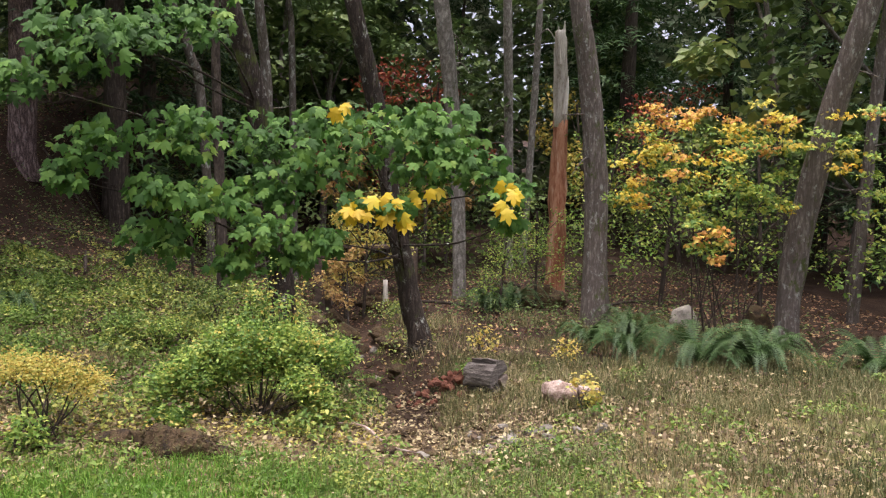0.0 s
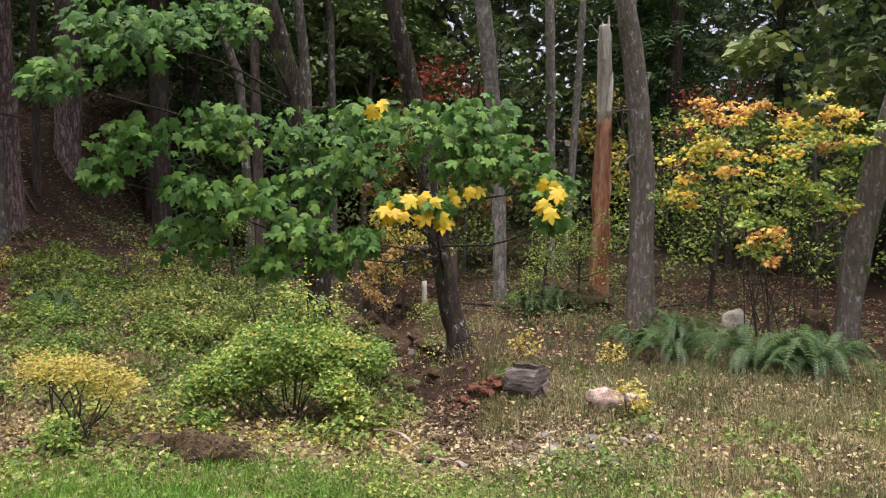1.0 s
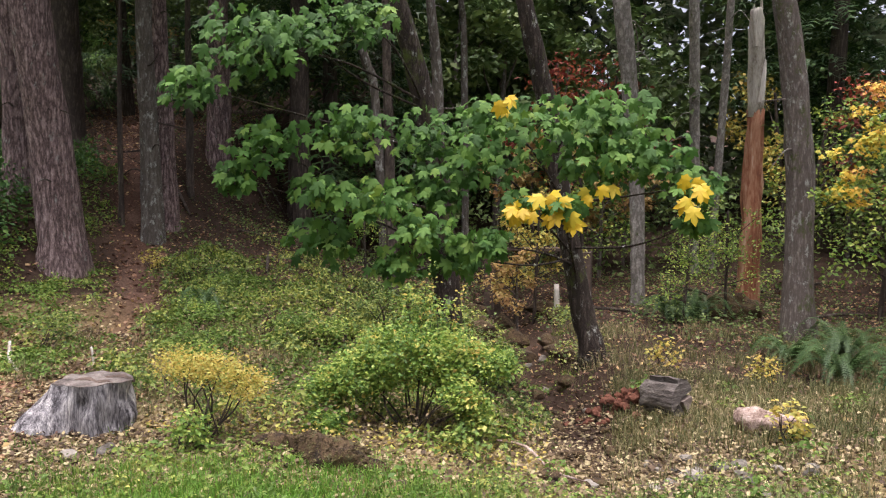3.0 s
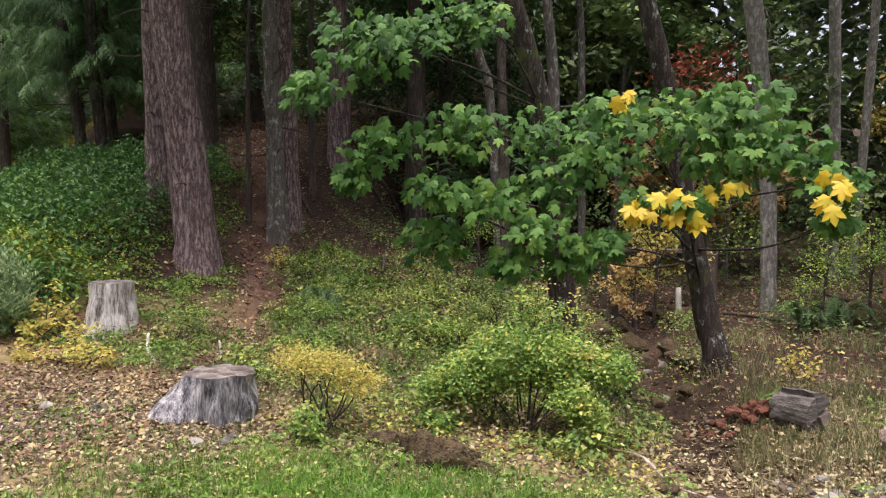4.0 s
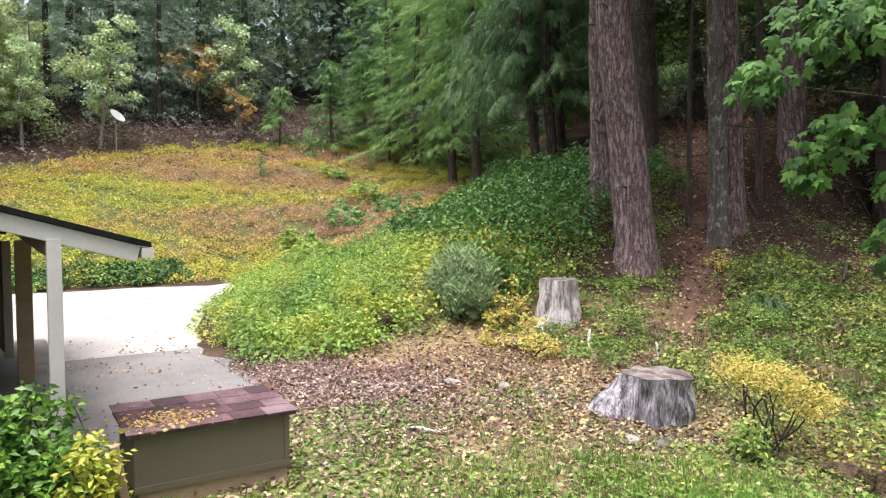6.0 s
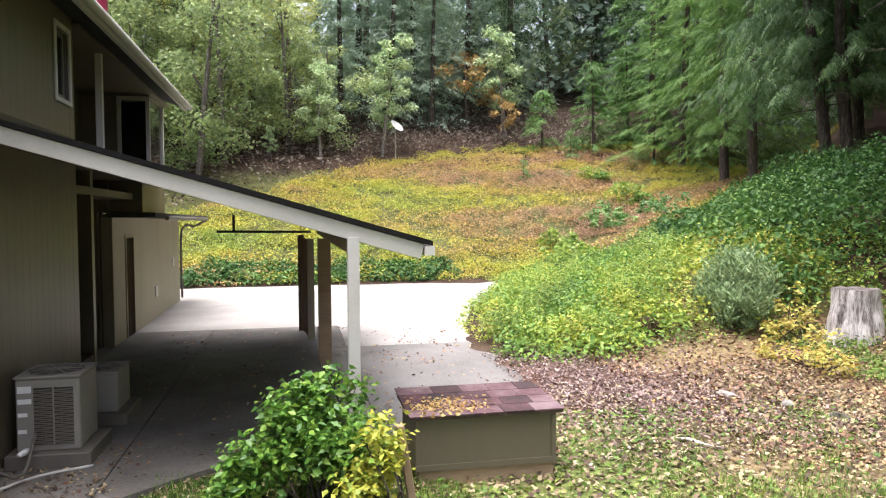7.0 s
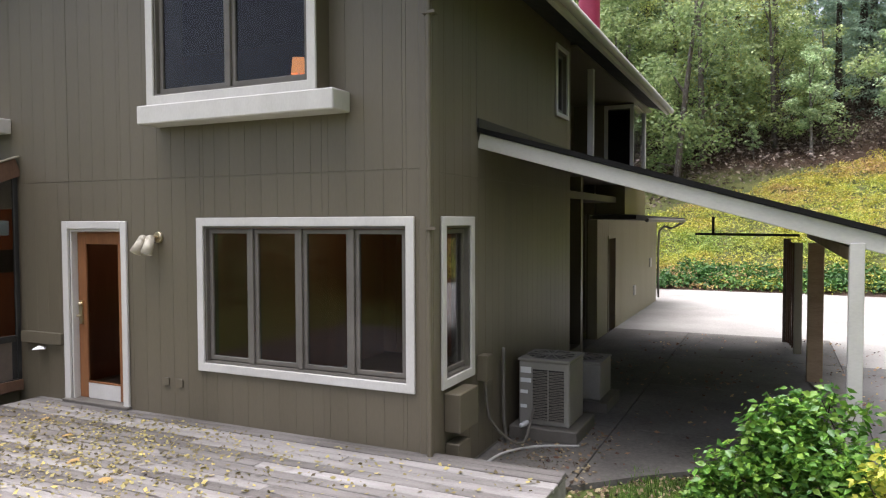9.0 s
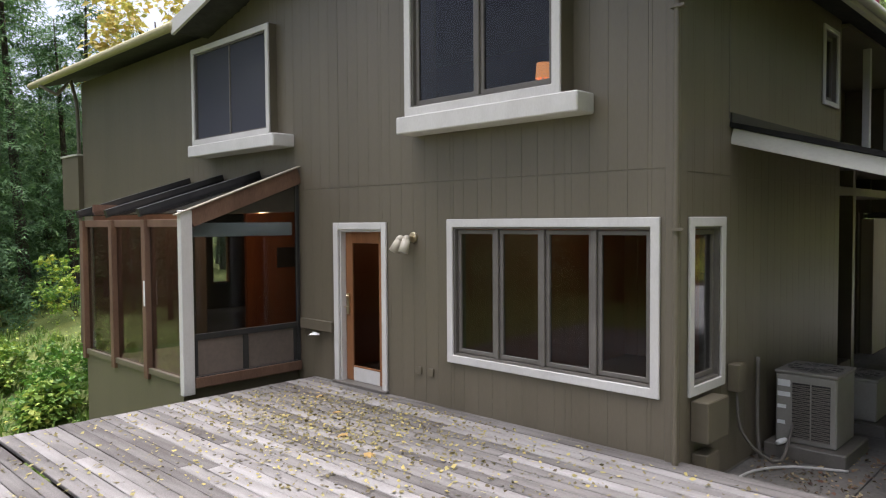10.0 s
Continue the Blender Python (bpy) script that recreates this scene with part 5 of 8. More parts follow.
def trunk_part(tree, pts, material, sides=14, rough=0.16, seed=0.0, furrow=0.06):
    bm = bmesh.new()
    tube(bm, pts, sides, rough, seed, True, furrow)
    return part("trunk", bm, material, tree, "", True)


def dead_twigs(tree, pts, n, reach, material, low=2.0, high=8.0):
    """Bare broken side branches on a trunk."""
    for k in range(n):
        z = R.uniform(low, high)
        (x0, y0, z0, r0), (x1, y1, z1, r1) = next(((a, b) for a, b in zip(pts, pts[1:]) if a[2] <= z <= b[2]), (pts[-2], pts[-1]))
        t = min(1, max(0, (z - z0) / max(0.1, z1 - z0)))
        x, y = x0 + (x1 - x0) * t, y0 + (y1 - y0) * t
        a, l = R.uniform(0, 6.28), reach * R.uniform(0.5, 1.2)
        bm = bmesh.new()
        tube(bm, [(x, y, z, 0.03), (x + math.cos(a) * l * 0.5, y + math.sin(a) * l * 0.5, z + R.uniform(-0.1, 0.2), 0.018), (x + math.cos(a) * l, y + math.sin(a) * l, z + R.uniform(-0.5, 0.2), 0.006)], 5, 0.2, k)
        part("limb", bm, material, tree)


def fir_boughs(base, top, low, reach, dens, size=0.55, seed=0, shape=None, hang=0.0):
    """Needle sprays on whorled, drooping boughs round an upright axis."""
    g = np.random.default_rng(seed)
    x, y, z0 = base
    pos, along, sz = [], [], []
    z = low
    while z < top - 0.3:
        share = 1 - (z - low) / (top - low)
        l = reach * (0.18 + 0.82 * share ** 0.8) * g.uniform(0.75, 1.15)
        for k in range(g.integers(3, 6)):
            a = g.uniform(0, 6.28)
            n = max(3, int(l * dens))
            t = np.linspace(0.15, 1, n)
            d = np.array([math.cos(a), math.sin(a)])
            zz = z + 0.25 * l * t - 0.42 * l * t ** 2
            for j in range(n):
                for s in (-1, 1, 0):
                    w = a + s * g.uniform(0.5, 1.1)
                    pos.append((x + d[0] * l * t[j] + g.normal(0, 0.06), y + d[1] * l * t[j] + g.normal(0, 0.06), zz[j] + g.normal(0, 0.08)))
                    along.append((math.cos(w), math.sin(w), g.normal(-0.35 - hang, 0.2)))
                    sz.append(size * g.uniform(0.6, 1.2))
        z += g.uniform(0.35, 0.6) * (0.5 + 0.5 * share)
    return cloud(shape or FARSPRAY, np.array(pos), np.array(sz), np.array(along), tilt=0.35)


def conifer(h, reach, low, seed, mat_name="needle", dens=2.2, size=0.6, shape=None, hang=0.0):
    tree = thing("conifer", (0, 0, 0), "dark green conifer with drooping boughs at the wood's edge", "conifer", "woodland trees")
    bm = bmesh.new()
    tube(bm, [(0, 0, -0.5, h * 0.017), (0.05, 0, h * 0.5, h * 0.011), (0, 0.05, h, 0.02)], 9, 0.12, seed)
    part("trunk", bm, M_DARKBARK, tree, "", True)
    leaves("crown", [fir_boughs((0, 0, 0), h, low, reach, dens, size, seed, shape, hang)], LEAFMAT[mat_name], tree)
    return tree


def broadleaf(h, reach, seed, mat_name="far", bark_mat=None, low=0.3, clumps=16, per=110, size=0.4, label="leafy woodland tree with a loose uneven crown", limbs=4, name="broadleaf_tree", group="woodland trees"):
    r = random.Random(seed)
    tree = thing(name, (0, 0, 0), label, "tree", group)
    top = []
    bm = bmesh.new()
    lean = (r.uniform(-0.08, 0.08) * h, r.uniform(-0.08, 0.08) * h)
    tube(bm, [(0, 0, -0.5, h * 0.016), (lean[0] * 0.4, lean[1] * 0.4, h * 0.4, h * 0.012), (lean[0], lean[1], h * 0.92, 0.03)], 9, 0.15, seed)
    part("trunk", bm, bark_mat or M_ALDER, tree, "", True)
    chunks = []
    for k in range(clumps):
        t = low + (1 - low) * (k + r.random()) / clumps
        a, out = r.uniform(0, 6.28), reach * r.uniform(0.25, 1.0) * (1.15 - 0.75 * abs(t - 0.55))
        c = (lean[0] * t + math.cos(a) * out, lean[1] * t + math.sin(a) * out, h * t)
        if k % max(1, clumps // limbs) == 0:
            bm = bmesh.new()
            tube(bm, [(lean[0] * t * 0.8, lean[1] * t * 0.8, h * t * 0.72, h * 0.006), (c[0] * 0.6, c[1] * 0.6, h * t * 0.9, h * 0.004), (*c, 0.012)], 4, 0.15, k)
            part("limb", bm, bark_mat or M_ALDER, tree, "", True)
        rad = reach * r.uniform(0.26, 0.5)
        chunks.append(cloud(OVAL, ball(per, c, (rad, rad, rad * 0.62), 0.25), G.uniform(0.7, 1.3, per) * size, droop=0.4, tilt=0.55))
    leaves("crown", chunks, LEAFMAT[mat_name], tree)
    return tree


def place(tree, x, y, s, turn, first):
    m = pose(x, y, gz(x, y), R.uniform(-3, 3), R.uniform(-3, 3), turn)
    if first:
        tree.matrix_basis = m
        tree.scale = (s, s, s)
        return tree
    c = copy_thing(tree, m)
    c.scale = (s, s, s)
    return c


TRUNKS = {
    "fir": ([(-11.11, 13.64, 0.92, 0.5), (-11.18, 13.63, 1.8, 0.477), (-11.25, 13.47, 3.65, 0.421), (-11.15, 12.87, 6.52, 0.377)], M_FIR, "tall fir with thick furrowed grey-brown bark"),
    "fir_b": ([(-13.16, 14.64, 2.1, 0.428), (-13.15, 14.54, 3.81, 0.314), (-13.0, 14.31, 5.77, 0.267), (-12.83, 14.09, 7.01, 0.249)], M_FIR, "old fir with a swollen foot and grooved bark"),
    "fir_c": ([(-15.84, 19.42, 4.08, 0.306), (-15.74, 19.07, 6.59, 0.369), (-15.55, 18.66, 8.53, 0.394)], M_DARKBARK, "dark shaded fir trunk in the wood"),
    "fir_d": ([(-10.81, 16.25, 1.4, 0.289), (-10.81, 16.16, 3.91, 0.229), (-10.53, 15.61, 7.24, 0.178)], M_LICHEN, "slim trunk speckled with pale lichen"),
    "fir_e": ([(-11.11, 17.15, 1.75, 0.349), (-11.08, 17.07, 4.0, 0.301), (-10.78, 16.49, 7.51, 0.201)], M_FIR, "brown fir trunk in the wood"),
    "fir_f": ([(-11.96, 21.11, 3.42, 0.385), (-11.77, 20.87, 6.18, 0.341), (-11.48, 20.38, 8.67, 0.279)], M_FIR, "brown fir trunk in the wood"),
    "pole_a": ([(-11.5, 15.98, 1.76, 0.072), (-11.41, 15.85, 4.59, 0.057), (-11.04, 15.47, 7.24, 0.041)], M_DARKBARK, "thin dark sapling trunk"),
    "pole_b": ([(-11.58, 19.02, 2.55, 0.108), (-11.46, 18.82, 5.32, 0.098), (-11.15, 18.32, 8.06, 0.071)], M_DARKBARK, "thin dark sapling trunk"),
    "alder_a": ([(1.0, 20.75, 0.35, 0.194), (0.88, 20.79, 3.33, 0.208), (0.68, 20.54, 5.5, 0.213), (0.42, 20.07, 7.56, 0.214)], M_PALE, "pale mottled alder trunk"),
    "alder_b": ([(2.94, 26.7, 1.02, 0.17), (2.87, 26.6, 4.77, 0.168), (2.69, 25.82, 8.98, 0.162)], M_PALE, "pale mottled alder trunk"),
    "alder_c": ([(3.6, 27.65, 3.13, 0.136), (3.85, 27.39, 5.77, 0.133), (3.92, 26.69, 9.12, 0.119)], M_PALE, "thin curved pale alder trunk"),
    "alder_d": ([(4.07, 16.56, -0.41, 0.343), (4.08, 16.74, 1.38, 0.278), (4.06, 16.73, 3.04, 0.276), (3.81, 16.51, 5.19, 0.239), (3.62, 16.31, 6.22, 0.225)], M_ALDER, "straight alder with mottled grey bark"),
    "alder_e": ([(7.55, 14.47, -0.41, 0.231), (7.69, 14.58, 1.07, 0.255), (7.93, 14.5, 2.69, 0.252), (8.2, 14.18, 4.46, 0.234), (8.48, 13.61, 6.27, 0.212)], M_ALDER, "leaning alder with lichen on grey bark"),
    "alder_f": ([(-6.2, 20.6, 4.3, 0.13), (-6.41, 20.35, 5.37, 0.13), (-6.61, 20.07, 6.42, 0.129), (-6.98, 19.49, 8.03, 0.102)], M_LICHEN, "leaning pale trunk in the shaded wood"),
    "alder_g": ([(-4.39, 20.15, 3.35, 0.157), (-4.44, 19.89, 5.49, 0.154), (-4.5, 19.32, 7.77, 0.12)], M_LICHEN, "slim pale trunk in the shaded wood"),
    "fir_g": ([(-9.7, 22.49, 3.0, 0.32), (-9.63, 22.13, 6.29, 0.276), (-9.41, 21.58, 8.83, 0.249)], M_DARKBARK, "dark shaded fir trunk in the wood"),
    "alder_h": ([(-4.52, 24.04, 5.44, 0.13), (-4.55, 23.63, 7.55, 0.109), (-4.57, 23.26, 8.89, 0.089)], M_LICHEN, "slim pale trunk in the shaded wood"),
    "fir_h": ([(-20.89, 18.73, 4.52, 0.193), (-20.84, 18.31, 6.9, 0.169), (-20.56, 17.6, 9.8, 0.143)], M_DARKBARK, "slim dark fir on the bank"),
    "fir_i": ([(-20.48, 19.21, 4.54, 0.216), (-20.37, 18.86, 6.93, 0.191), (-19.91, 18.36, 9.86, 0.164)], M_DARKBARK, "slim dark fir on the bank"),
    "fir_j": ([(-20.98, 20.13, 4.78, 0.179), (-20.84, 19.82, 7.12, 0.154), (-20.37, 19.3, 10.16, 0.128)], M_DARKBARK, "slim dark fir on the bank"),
    "alder_i": ([(10.51, 17.27, 3.35, 0.136), (10.66, 16.89, 5.56, 0.132), (10.62, 16.52, 7.15, 0.129)], M_ALDER, "leaning mossy alder trunk"),
}
for k, (key, (pts, mat_, label)) in enumerate(TRUNKS.items()):
    name = "fir_tree" if key.startswith("fir") else "alder_tree" if key.startswith("alder") else "sapling"
    tree = thing(name, (pts[0][0], pts[0][1], gz(pts[0][0], pts[0][1])), label, "tree", "woodland trunks")
    full = carried_on(at_ground(pts), pts[-1][2] + (11 if name == "fir_tree" else 5))
    big = pts[0][3] > 0.4
    trunk_part(tree, full, mat_, 28 if big else 14, 0.1 if big else 0.16, k * 3.1)
    if name == "fir_tree":
        dead_twigs(tree, full, 5, 1.3, M_DARKBARK, gz(pts[0][0], pts[0][1]) + 1.5, pts[-1][2] + 1)
        top = full[-1]
        # crown lies above the view, added to shade the wood below
        leaves("crown", [fir_boughs((top[0], top[1], 0), top[2] + 2, pts[-1][2] + 2.0, 3.2, 1.2, 0.95, k)], LEAFMAT["needle"], tree)
        if key in ("fir_h", "fir_i", "fir_j"):
            x, y = pts[0][:2]
            # darker needle colour carries the backlit look of these hanging boughs
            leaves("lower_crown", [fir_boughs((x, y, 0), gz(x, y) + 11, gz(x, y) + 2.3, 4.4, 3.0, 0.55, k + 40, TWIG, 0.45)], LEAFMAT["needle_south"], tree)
            dead_twigs(tree, full, 7, 2.2, M_DARKBARK, gz(x, y) + 1.4, gz(x, y) + 4)
    elif name == "alder_tree":
        dead_twigs(tree, full, 3, 1.0, mat_, gz(pts[0][0], pts[0][1]) + 3, pts[-1][2])
        top = full[-1]
        # unseen canopy for shade, moved north to keep light on the vine maple
        leaves("crown", [cloud(OVAL, ball(300, (top[0] + R.uniform(-1.6, 1.6), top[1] + 3.2 + R.uniform(-1.6, 1.6), top[2] - 2.6 + 1.0 * j), (2.3, 2.3, 0.8), 0.1), G.uniform(0.17, 0.3, 300), tilt=0.6) for j in range(6)], LEAFMAT["far"], tree)

# the near big-leaf maple: its trunk, the vine-covered second stem and the leaf sprays that hang into the clearing
maple = thing("maple_tree", (0.09, 13.75, gz(0.09, 13.75)), "big-leaf maple with wide green sprays and a few yellow leaves", "maple")
M_PTS = at_ground([(0.09, 13.75, -0.56, 0.239), (-0.04, 13.86, 0.12, 0.211), (-0.26, 13.96, 1.11, 0.192), (-0.52, 13.98, 2.42, 0.183), (-0.7, 13.87, 3.73, 0.171), (-0.92, 13.68, 4.7, 0.169), (-1.16, 13.38, 5.81, 0.156)])
trunk_part(maple, carried_on(M_PTS, 11), M_MOSSBARK, 16, 0.18, 4.0)
stem = thing("vine_covered_tree", (-2.57, 13.84, gz(-2.57, 13.84)), "dark leaning maple stem covered in vines", "tree")
S_PTS = at_ground([(-2.57, 13.84, -0.24, 0.267), (-2.73, 13.99, 1.35, 0.247), (-2.97, 13.88, 3.48, 0.223), (-3.24, 13.55, 5.01, 0.198), (-3.45, 13.23, 5.96, 0.173)])
trunk_part(stem, carried_on(S_PTS, 11), M_MOSSBARK, 16, 0.2, 9.0)
sap = thing("sapling", (-4.71, 16.89, gz(-4.71, 16.89)), "thin dark sapling trunk", "tree")
trunk_part(sap, carried_on(at_ground([(-4.71, 16.89, 0.48, 0.148), (-4.82, 16.91, 3.16, 0.12), (-4.7, 16.25, 6.92, 0.089)]), 12), M_DARKBARK, 10)

CLUMPS = [(-4.26, 9.26, 4.4, 0.71), (-4.88, 9.02, 3.8, 0.4), (-4.11, 9.59, 3.09, 0.55), (-4.52, 9.4, 2.63, 0.32), (-3.24, 10.31, 3.3, 0.65), (-3.51, 9.93, 2.49, 0.4), (-2.85, 10.21, 2.34, 0.55),
          (-2.1, 10.45, 1.95, 0.48), (-2.08, 10.97, 2.52, 0.58), (-2.23, 11.18, 3.29, 0.68), (-1.36, 11.1, 3.01, 0.67), (-1.37, 11.54, 3.64, 0.52), (-0.32, 11.0, 3.45, 0.73)]
CLUMPS2 = [(0.43, 10.94, 3.49, 0.65), (0.93, 10.78, 3.01, 0.55), (0.3, 10.8, 2.88, 0.63), (1.47, 10.58, 2.56, 0.36), (1.48, 10.59, 2.06, 0.2), (-0.74, 10.23, 2.3, 0.25), (-0.15, 10.2, 2.25, 0.25), (-1.75, 11.04, 1.53, 0.5),
           (-3.81, 10.02, 4.62, 0.5), (-3.23, 10.71, 5.07, 0.7), (-3.64, 10.43, 1.76, 0.55), (-2.5, 10.4, 1.45, 0.4), (-1.2, 10.6, 1.75, 0.3)]
chunks = []
for k, (x, y, z, r) in enumerate(CLUMPS + CLUMPS2):
    n = int(40 + 220 * r * r)
    p = ball(n, (x, y, z), (r * 1.1, r * 0.9, r * 0.72), 0.1)
    toward = np.stack([G.normal(0, 0.7, n), G.normal(-0.5, 0.6, n), G.normal(-0.75, 0.3, n)], 1)
    chunks.append(cloud(MAPLE, p, G.uniform(0.13, 0.27, n), toward, tilt=0.45, up=(0, -0.55, 0.8)))
    stem_pts = M_PTS if x > -1.8 else S_PTS
    zs = min(max(z - 0.2 - 0.35 * (k % 4), 0.9), 5.2)
    src = [float(np.interp(zs, [q[2] for q in stem_pts], [q[i] for q in stem_pts])) for i in range(3)]
    bm = bmesh.new()
    tube(bm, [(*src, 0.026), ((src[0] + x) / 2 + 0.15 * math.sin(k * 2.3), (src[1] + y) / 2, (src[2] + z) / 2 + 0.18 * math.cos(k * 1.7), 0.017), (x, y, z - 0.05, 0.006)], 6, 0.15, k)
    part("limb", bm, M_MOSSBARK, maple, "", True)
leaves("crown", chunks, LEAFMAT["maple"], maple, "broad green lobed maple leaves")
mesh_y = [array_mesh("leaf", *cloud(MAPLE, np.zeros((1, 3)), np.array([0.27]), np.array([[0.1 * s, -0.35, -0.9]]), tilt=0.15, up=(0, -0.9, 0.35)), LEAFMAT["yellow"]) for s in (-2, 0, 2)]
for cx, cy, cz, n, w in ((-0.82, 10.05, 2.25, 16, 0.3), (-0.35, 10.05, 2.3, 11, 0.34), (-0.08, 10.0, 2.12, 6, 0.14), (1.42, 10.25, 2.6, 7, 0.2), (1.36, 10.2, 2.3, 4, 0.1), (0.3, 10.4, 2.45, 5, 0.4), (-1.1, 11.0, 3.75, 5, 0.16)):
    for k in range(n):
        piece("leaf", mesh_y[k % 3], maple, (cx + R.gauss(0, w * 0.42), cy + R.gauss(0, 0.12), cz + R.gauss(0, 0.075)), (R.uniform(-0.5, 0.5), R.uniform(-0.5, 0.5), R.uniform(-0.6, 0.6)), (R.uniform(0.7, 1.15),) * 3)

# the autumn-coloured vine maple behind the ferns
vine_maple = thing("vine_maple", (6.3, 14.6, gz(6.3, 14.6)), "vine maple in orange, yellow and green autumn leaf", "maple")
VINE = [(4.92, 14.22, 3.86, 0.62), (4.64, 14.37, 3.2, 0.62), (4.25, 14.51, 2.52, 0.5), (5.57, 14.08, 3.08, 0.75), (6.56, 14.14, 3.99, 0.75), (6.42, 13.74, 3.18, 0.85), (5.53, 13.59, 1.98, 0.5), (5.64, 13.54, 1.55, 0.42),
        (7.23, 13.88, 3.64, 0.8), (8.6, 13.5, 3.76, 0.95), (9.2, 13.3, 2.74, 0.9), (6.71, 13.64, 2.5, 0.65), (5.63, 15.01, 4.2, 0.45), (10.4, 13.6, 3.4, 0.9)]
tones = {"vine_orange": [], "vine": [], "vine_green": []}
for k, (x, y, z, r) in enumerate(VINE):
    for j in range(11):
        c = ball(1, (x, y, z), (r * 1.1, r * 0.9, r * 0.95), 0.2)[0]
        n = int(12 + 34 * r)
        high = (c[2] - 2.6) / 1.8 + R.gauss(0, 0.35) - 0.14 * (x - 5.5)
        tone = "vine_orange" if high > 0.8 or (c[2] < 1.9 and R.random() < 0.5) else "vine" if high > 0.25 else "vine_green"
        tones[tone].append(cloud(SMALLMAPLE, ball(n, c, (0.34 * r + 0.06, 0.34 * r, 0.12), 0.1), G.uniform(0.06, 0.12, n), droop=0.5, tilt=0.4, up=(0, -0.45, 0.85)))
    bm = bmesh.new()
    tube(bm, [(6.3 + 0.25 * (k % 5 - 2), 14.9, gz(6.3, 14.9) - 0.05, 0.014), ((6.3 + x) / 2 + 0.2 * math.sin(k * 1.9), 14.9, 1.2 + 0.3 * z, 0.01), (x, y, z, 0.004)], 6, 0.2, k)
    part("stem", bm, M_DARKBARK, vine_maple, "", True)
for tone, chunks in tones.items():
    leaves("foliage", chunks, LEAFMAT[tone], vine_maple)

# the broken snag
snag = thing("dead_snag", (3.81, 20.99, gz(3.81, 20.99)), "tall broken dead trunk, bleached above and rotten red below", "dead tree")
trunk_part(snag, at_ground([(3.81, 20.99, 0.2, 0.276), (3.83, 21.0, 1.5, 0.26), (3.85, 21.06, 2.96, 0.25), (3.88, 21.0, 3.9, 0.23), (3.87, 20.95, 4.9, 0.2)]), M_SNAG, 24, 0.4, 2.0)
bm = bmesh.new()
tube(bm, [(3.87, 20.95, 4.7, 0.19), (3.86, 20.85, 5.6, 0.2), (3.8, 20.6, 6.5, 0.18), (3.76, 20.45, 7.1, 0.15), (3.74, 20.43, 7.35, 0.12)], 16, 0.5, 6.0)
part("broken_top", bm, M_SNAGTOP, snag, "bleached splintered top", True)
for k, (a, b, z) in enumerate(((0.07, -0.06, 7.25), (-0.08, -0.08, 7.1), (0.18, -0.12, 5.7))):
    bm = bmesh.new()
    tube(bm, [(3.78 + a * 0.6, 20.5 + b, z - 0.7, 0.06), (3.77 + a, 20.46 + b, z, 0.05), (3.76 + a * 1.15, 20.44 + b, z + 0.35, 0.012)], 6, 0.3, k)
    part("splinter", bm, M_SNAGTOP, snag)

# ---- the woods around ----
CONIFERS = [conifer(17, 3.4, 1.4, 1, dens=0.9, size=1.0), conifer(21, 3.8, 4.0, 2, dens=0.9, size=1.0), conifer(11, 2.6, 0.4, 3, "needle", 1.6, 0.65)]
LEAFY = [broadleaf(12, 3.0, 4), broadleaf(15, 3.4, 5, clumps=20, per=110), broadleaf(7, 2.4, 6, low=0.15, clumps=13, size=0.24, label="low leafy understory tree")]
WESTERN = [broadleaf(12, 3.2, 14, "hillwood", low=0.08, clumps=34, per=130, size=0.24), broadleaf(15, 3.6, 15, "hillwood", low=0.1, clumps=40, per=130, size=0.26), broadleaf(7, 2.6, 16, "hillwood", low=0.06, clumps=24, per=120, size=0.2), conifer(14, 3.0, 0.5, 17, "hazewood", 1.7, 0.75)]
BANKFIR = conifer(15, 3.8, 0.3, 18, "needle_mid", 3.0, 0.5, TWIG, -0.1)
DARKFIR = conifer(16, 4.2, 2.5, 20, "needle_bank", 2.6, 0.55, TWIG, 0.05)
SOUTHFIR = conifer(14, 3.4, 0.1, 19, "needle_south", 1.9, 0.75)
used = set()


def plant(kind, x, y, s=1.0):
    tree = kind
    c = place(tree, x, y, s, R.uniform(0, 360), tree.name not in used)
    used.add(tree.name)
    return c


spots = []


def scatter_trees(n, xr, yr, kinds, gap, keep=lambda x, y: True, sr=(0.8, 1.25)):
    done, tries = 0, 0
    while done < n and tries < n * 40:
        tries += 1
        x, y = R.uniform(*xr), R.uniform(*yr)
        if not keep(x, y) or any((x - a) ** 2 + (y - b) ** 2 < gap * gap for a, b in spots):
            continue
        spots.append((x, y))
        plant(R.choice(kinds), x, y, R.uniform(*sr))
        done += 1


def in_wood(x, y):
    return -0.65 * x + 0.76 * y > 25 or y > 27


scatter_trees(30, (-24, 18), (24, 36), [CONIFERS[0], CONIFERS[1], LEAFY[0], LEAFY[2], LEAFY[2], CONIFERS[2]], 2.4, in_wood)
scatter_trees(16, (-40, 30), (34, 56), [CONIFERS[0], CONIFERS[1], LEAFY[0], LEAFY[1]], 3.0, lambda x, y: x > -24 or y > 30)
scatter_trees(12, (9, 22), (14, 27), [LEAFY[0], LEAFY[2], CONIFERS[2], CONIFERS[0]], 2.4, lambda x, y: x > 10 + 0.1 * y)
OLIVE = broadleaf(14, 3.2, 27, "olive", low=0.05, clumps=60, per=130, size=0.17, label="dense olive-green tree at the edge of the hill", name="oak_tree")
for x, y, s in ((-46.5, -2.4, 0.95), (-48.5, 0.6, 0.95), (-47.5, -5.8, 0.8)):
    plant(OLIVE, x, y, s)
    spots.append((x, y))
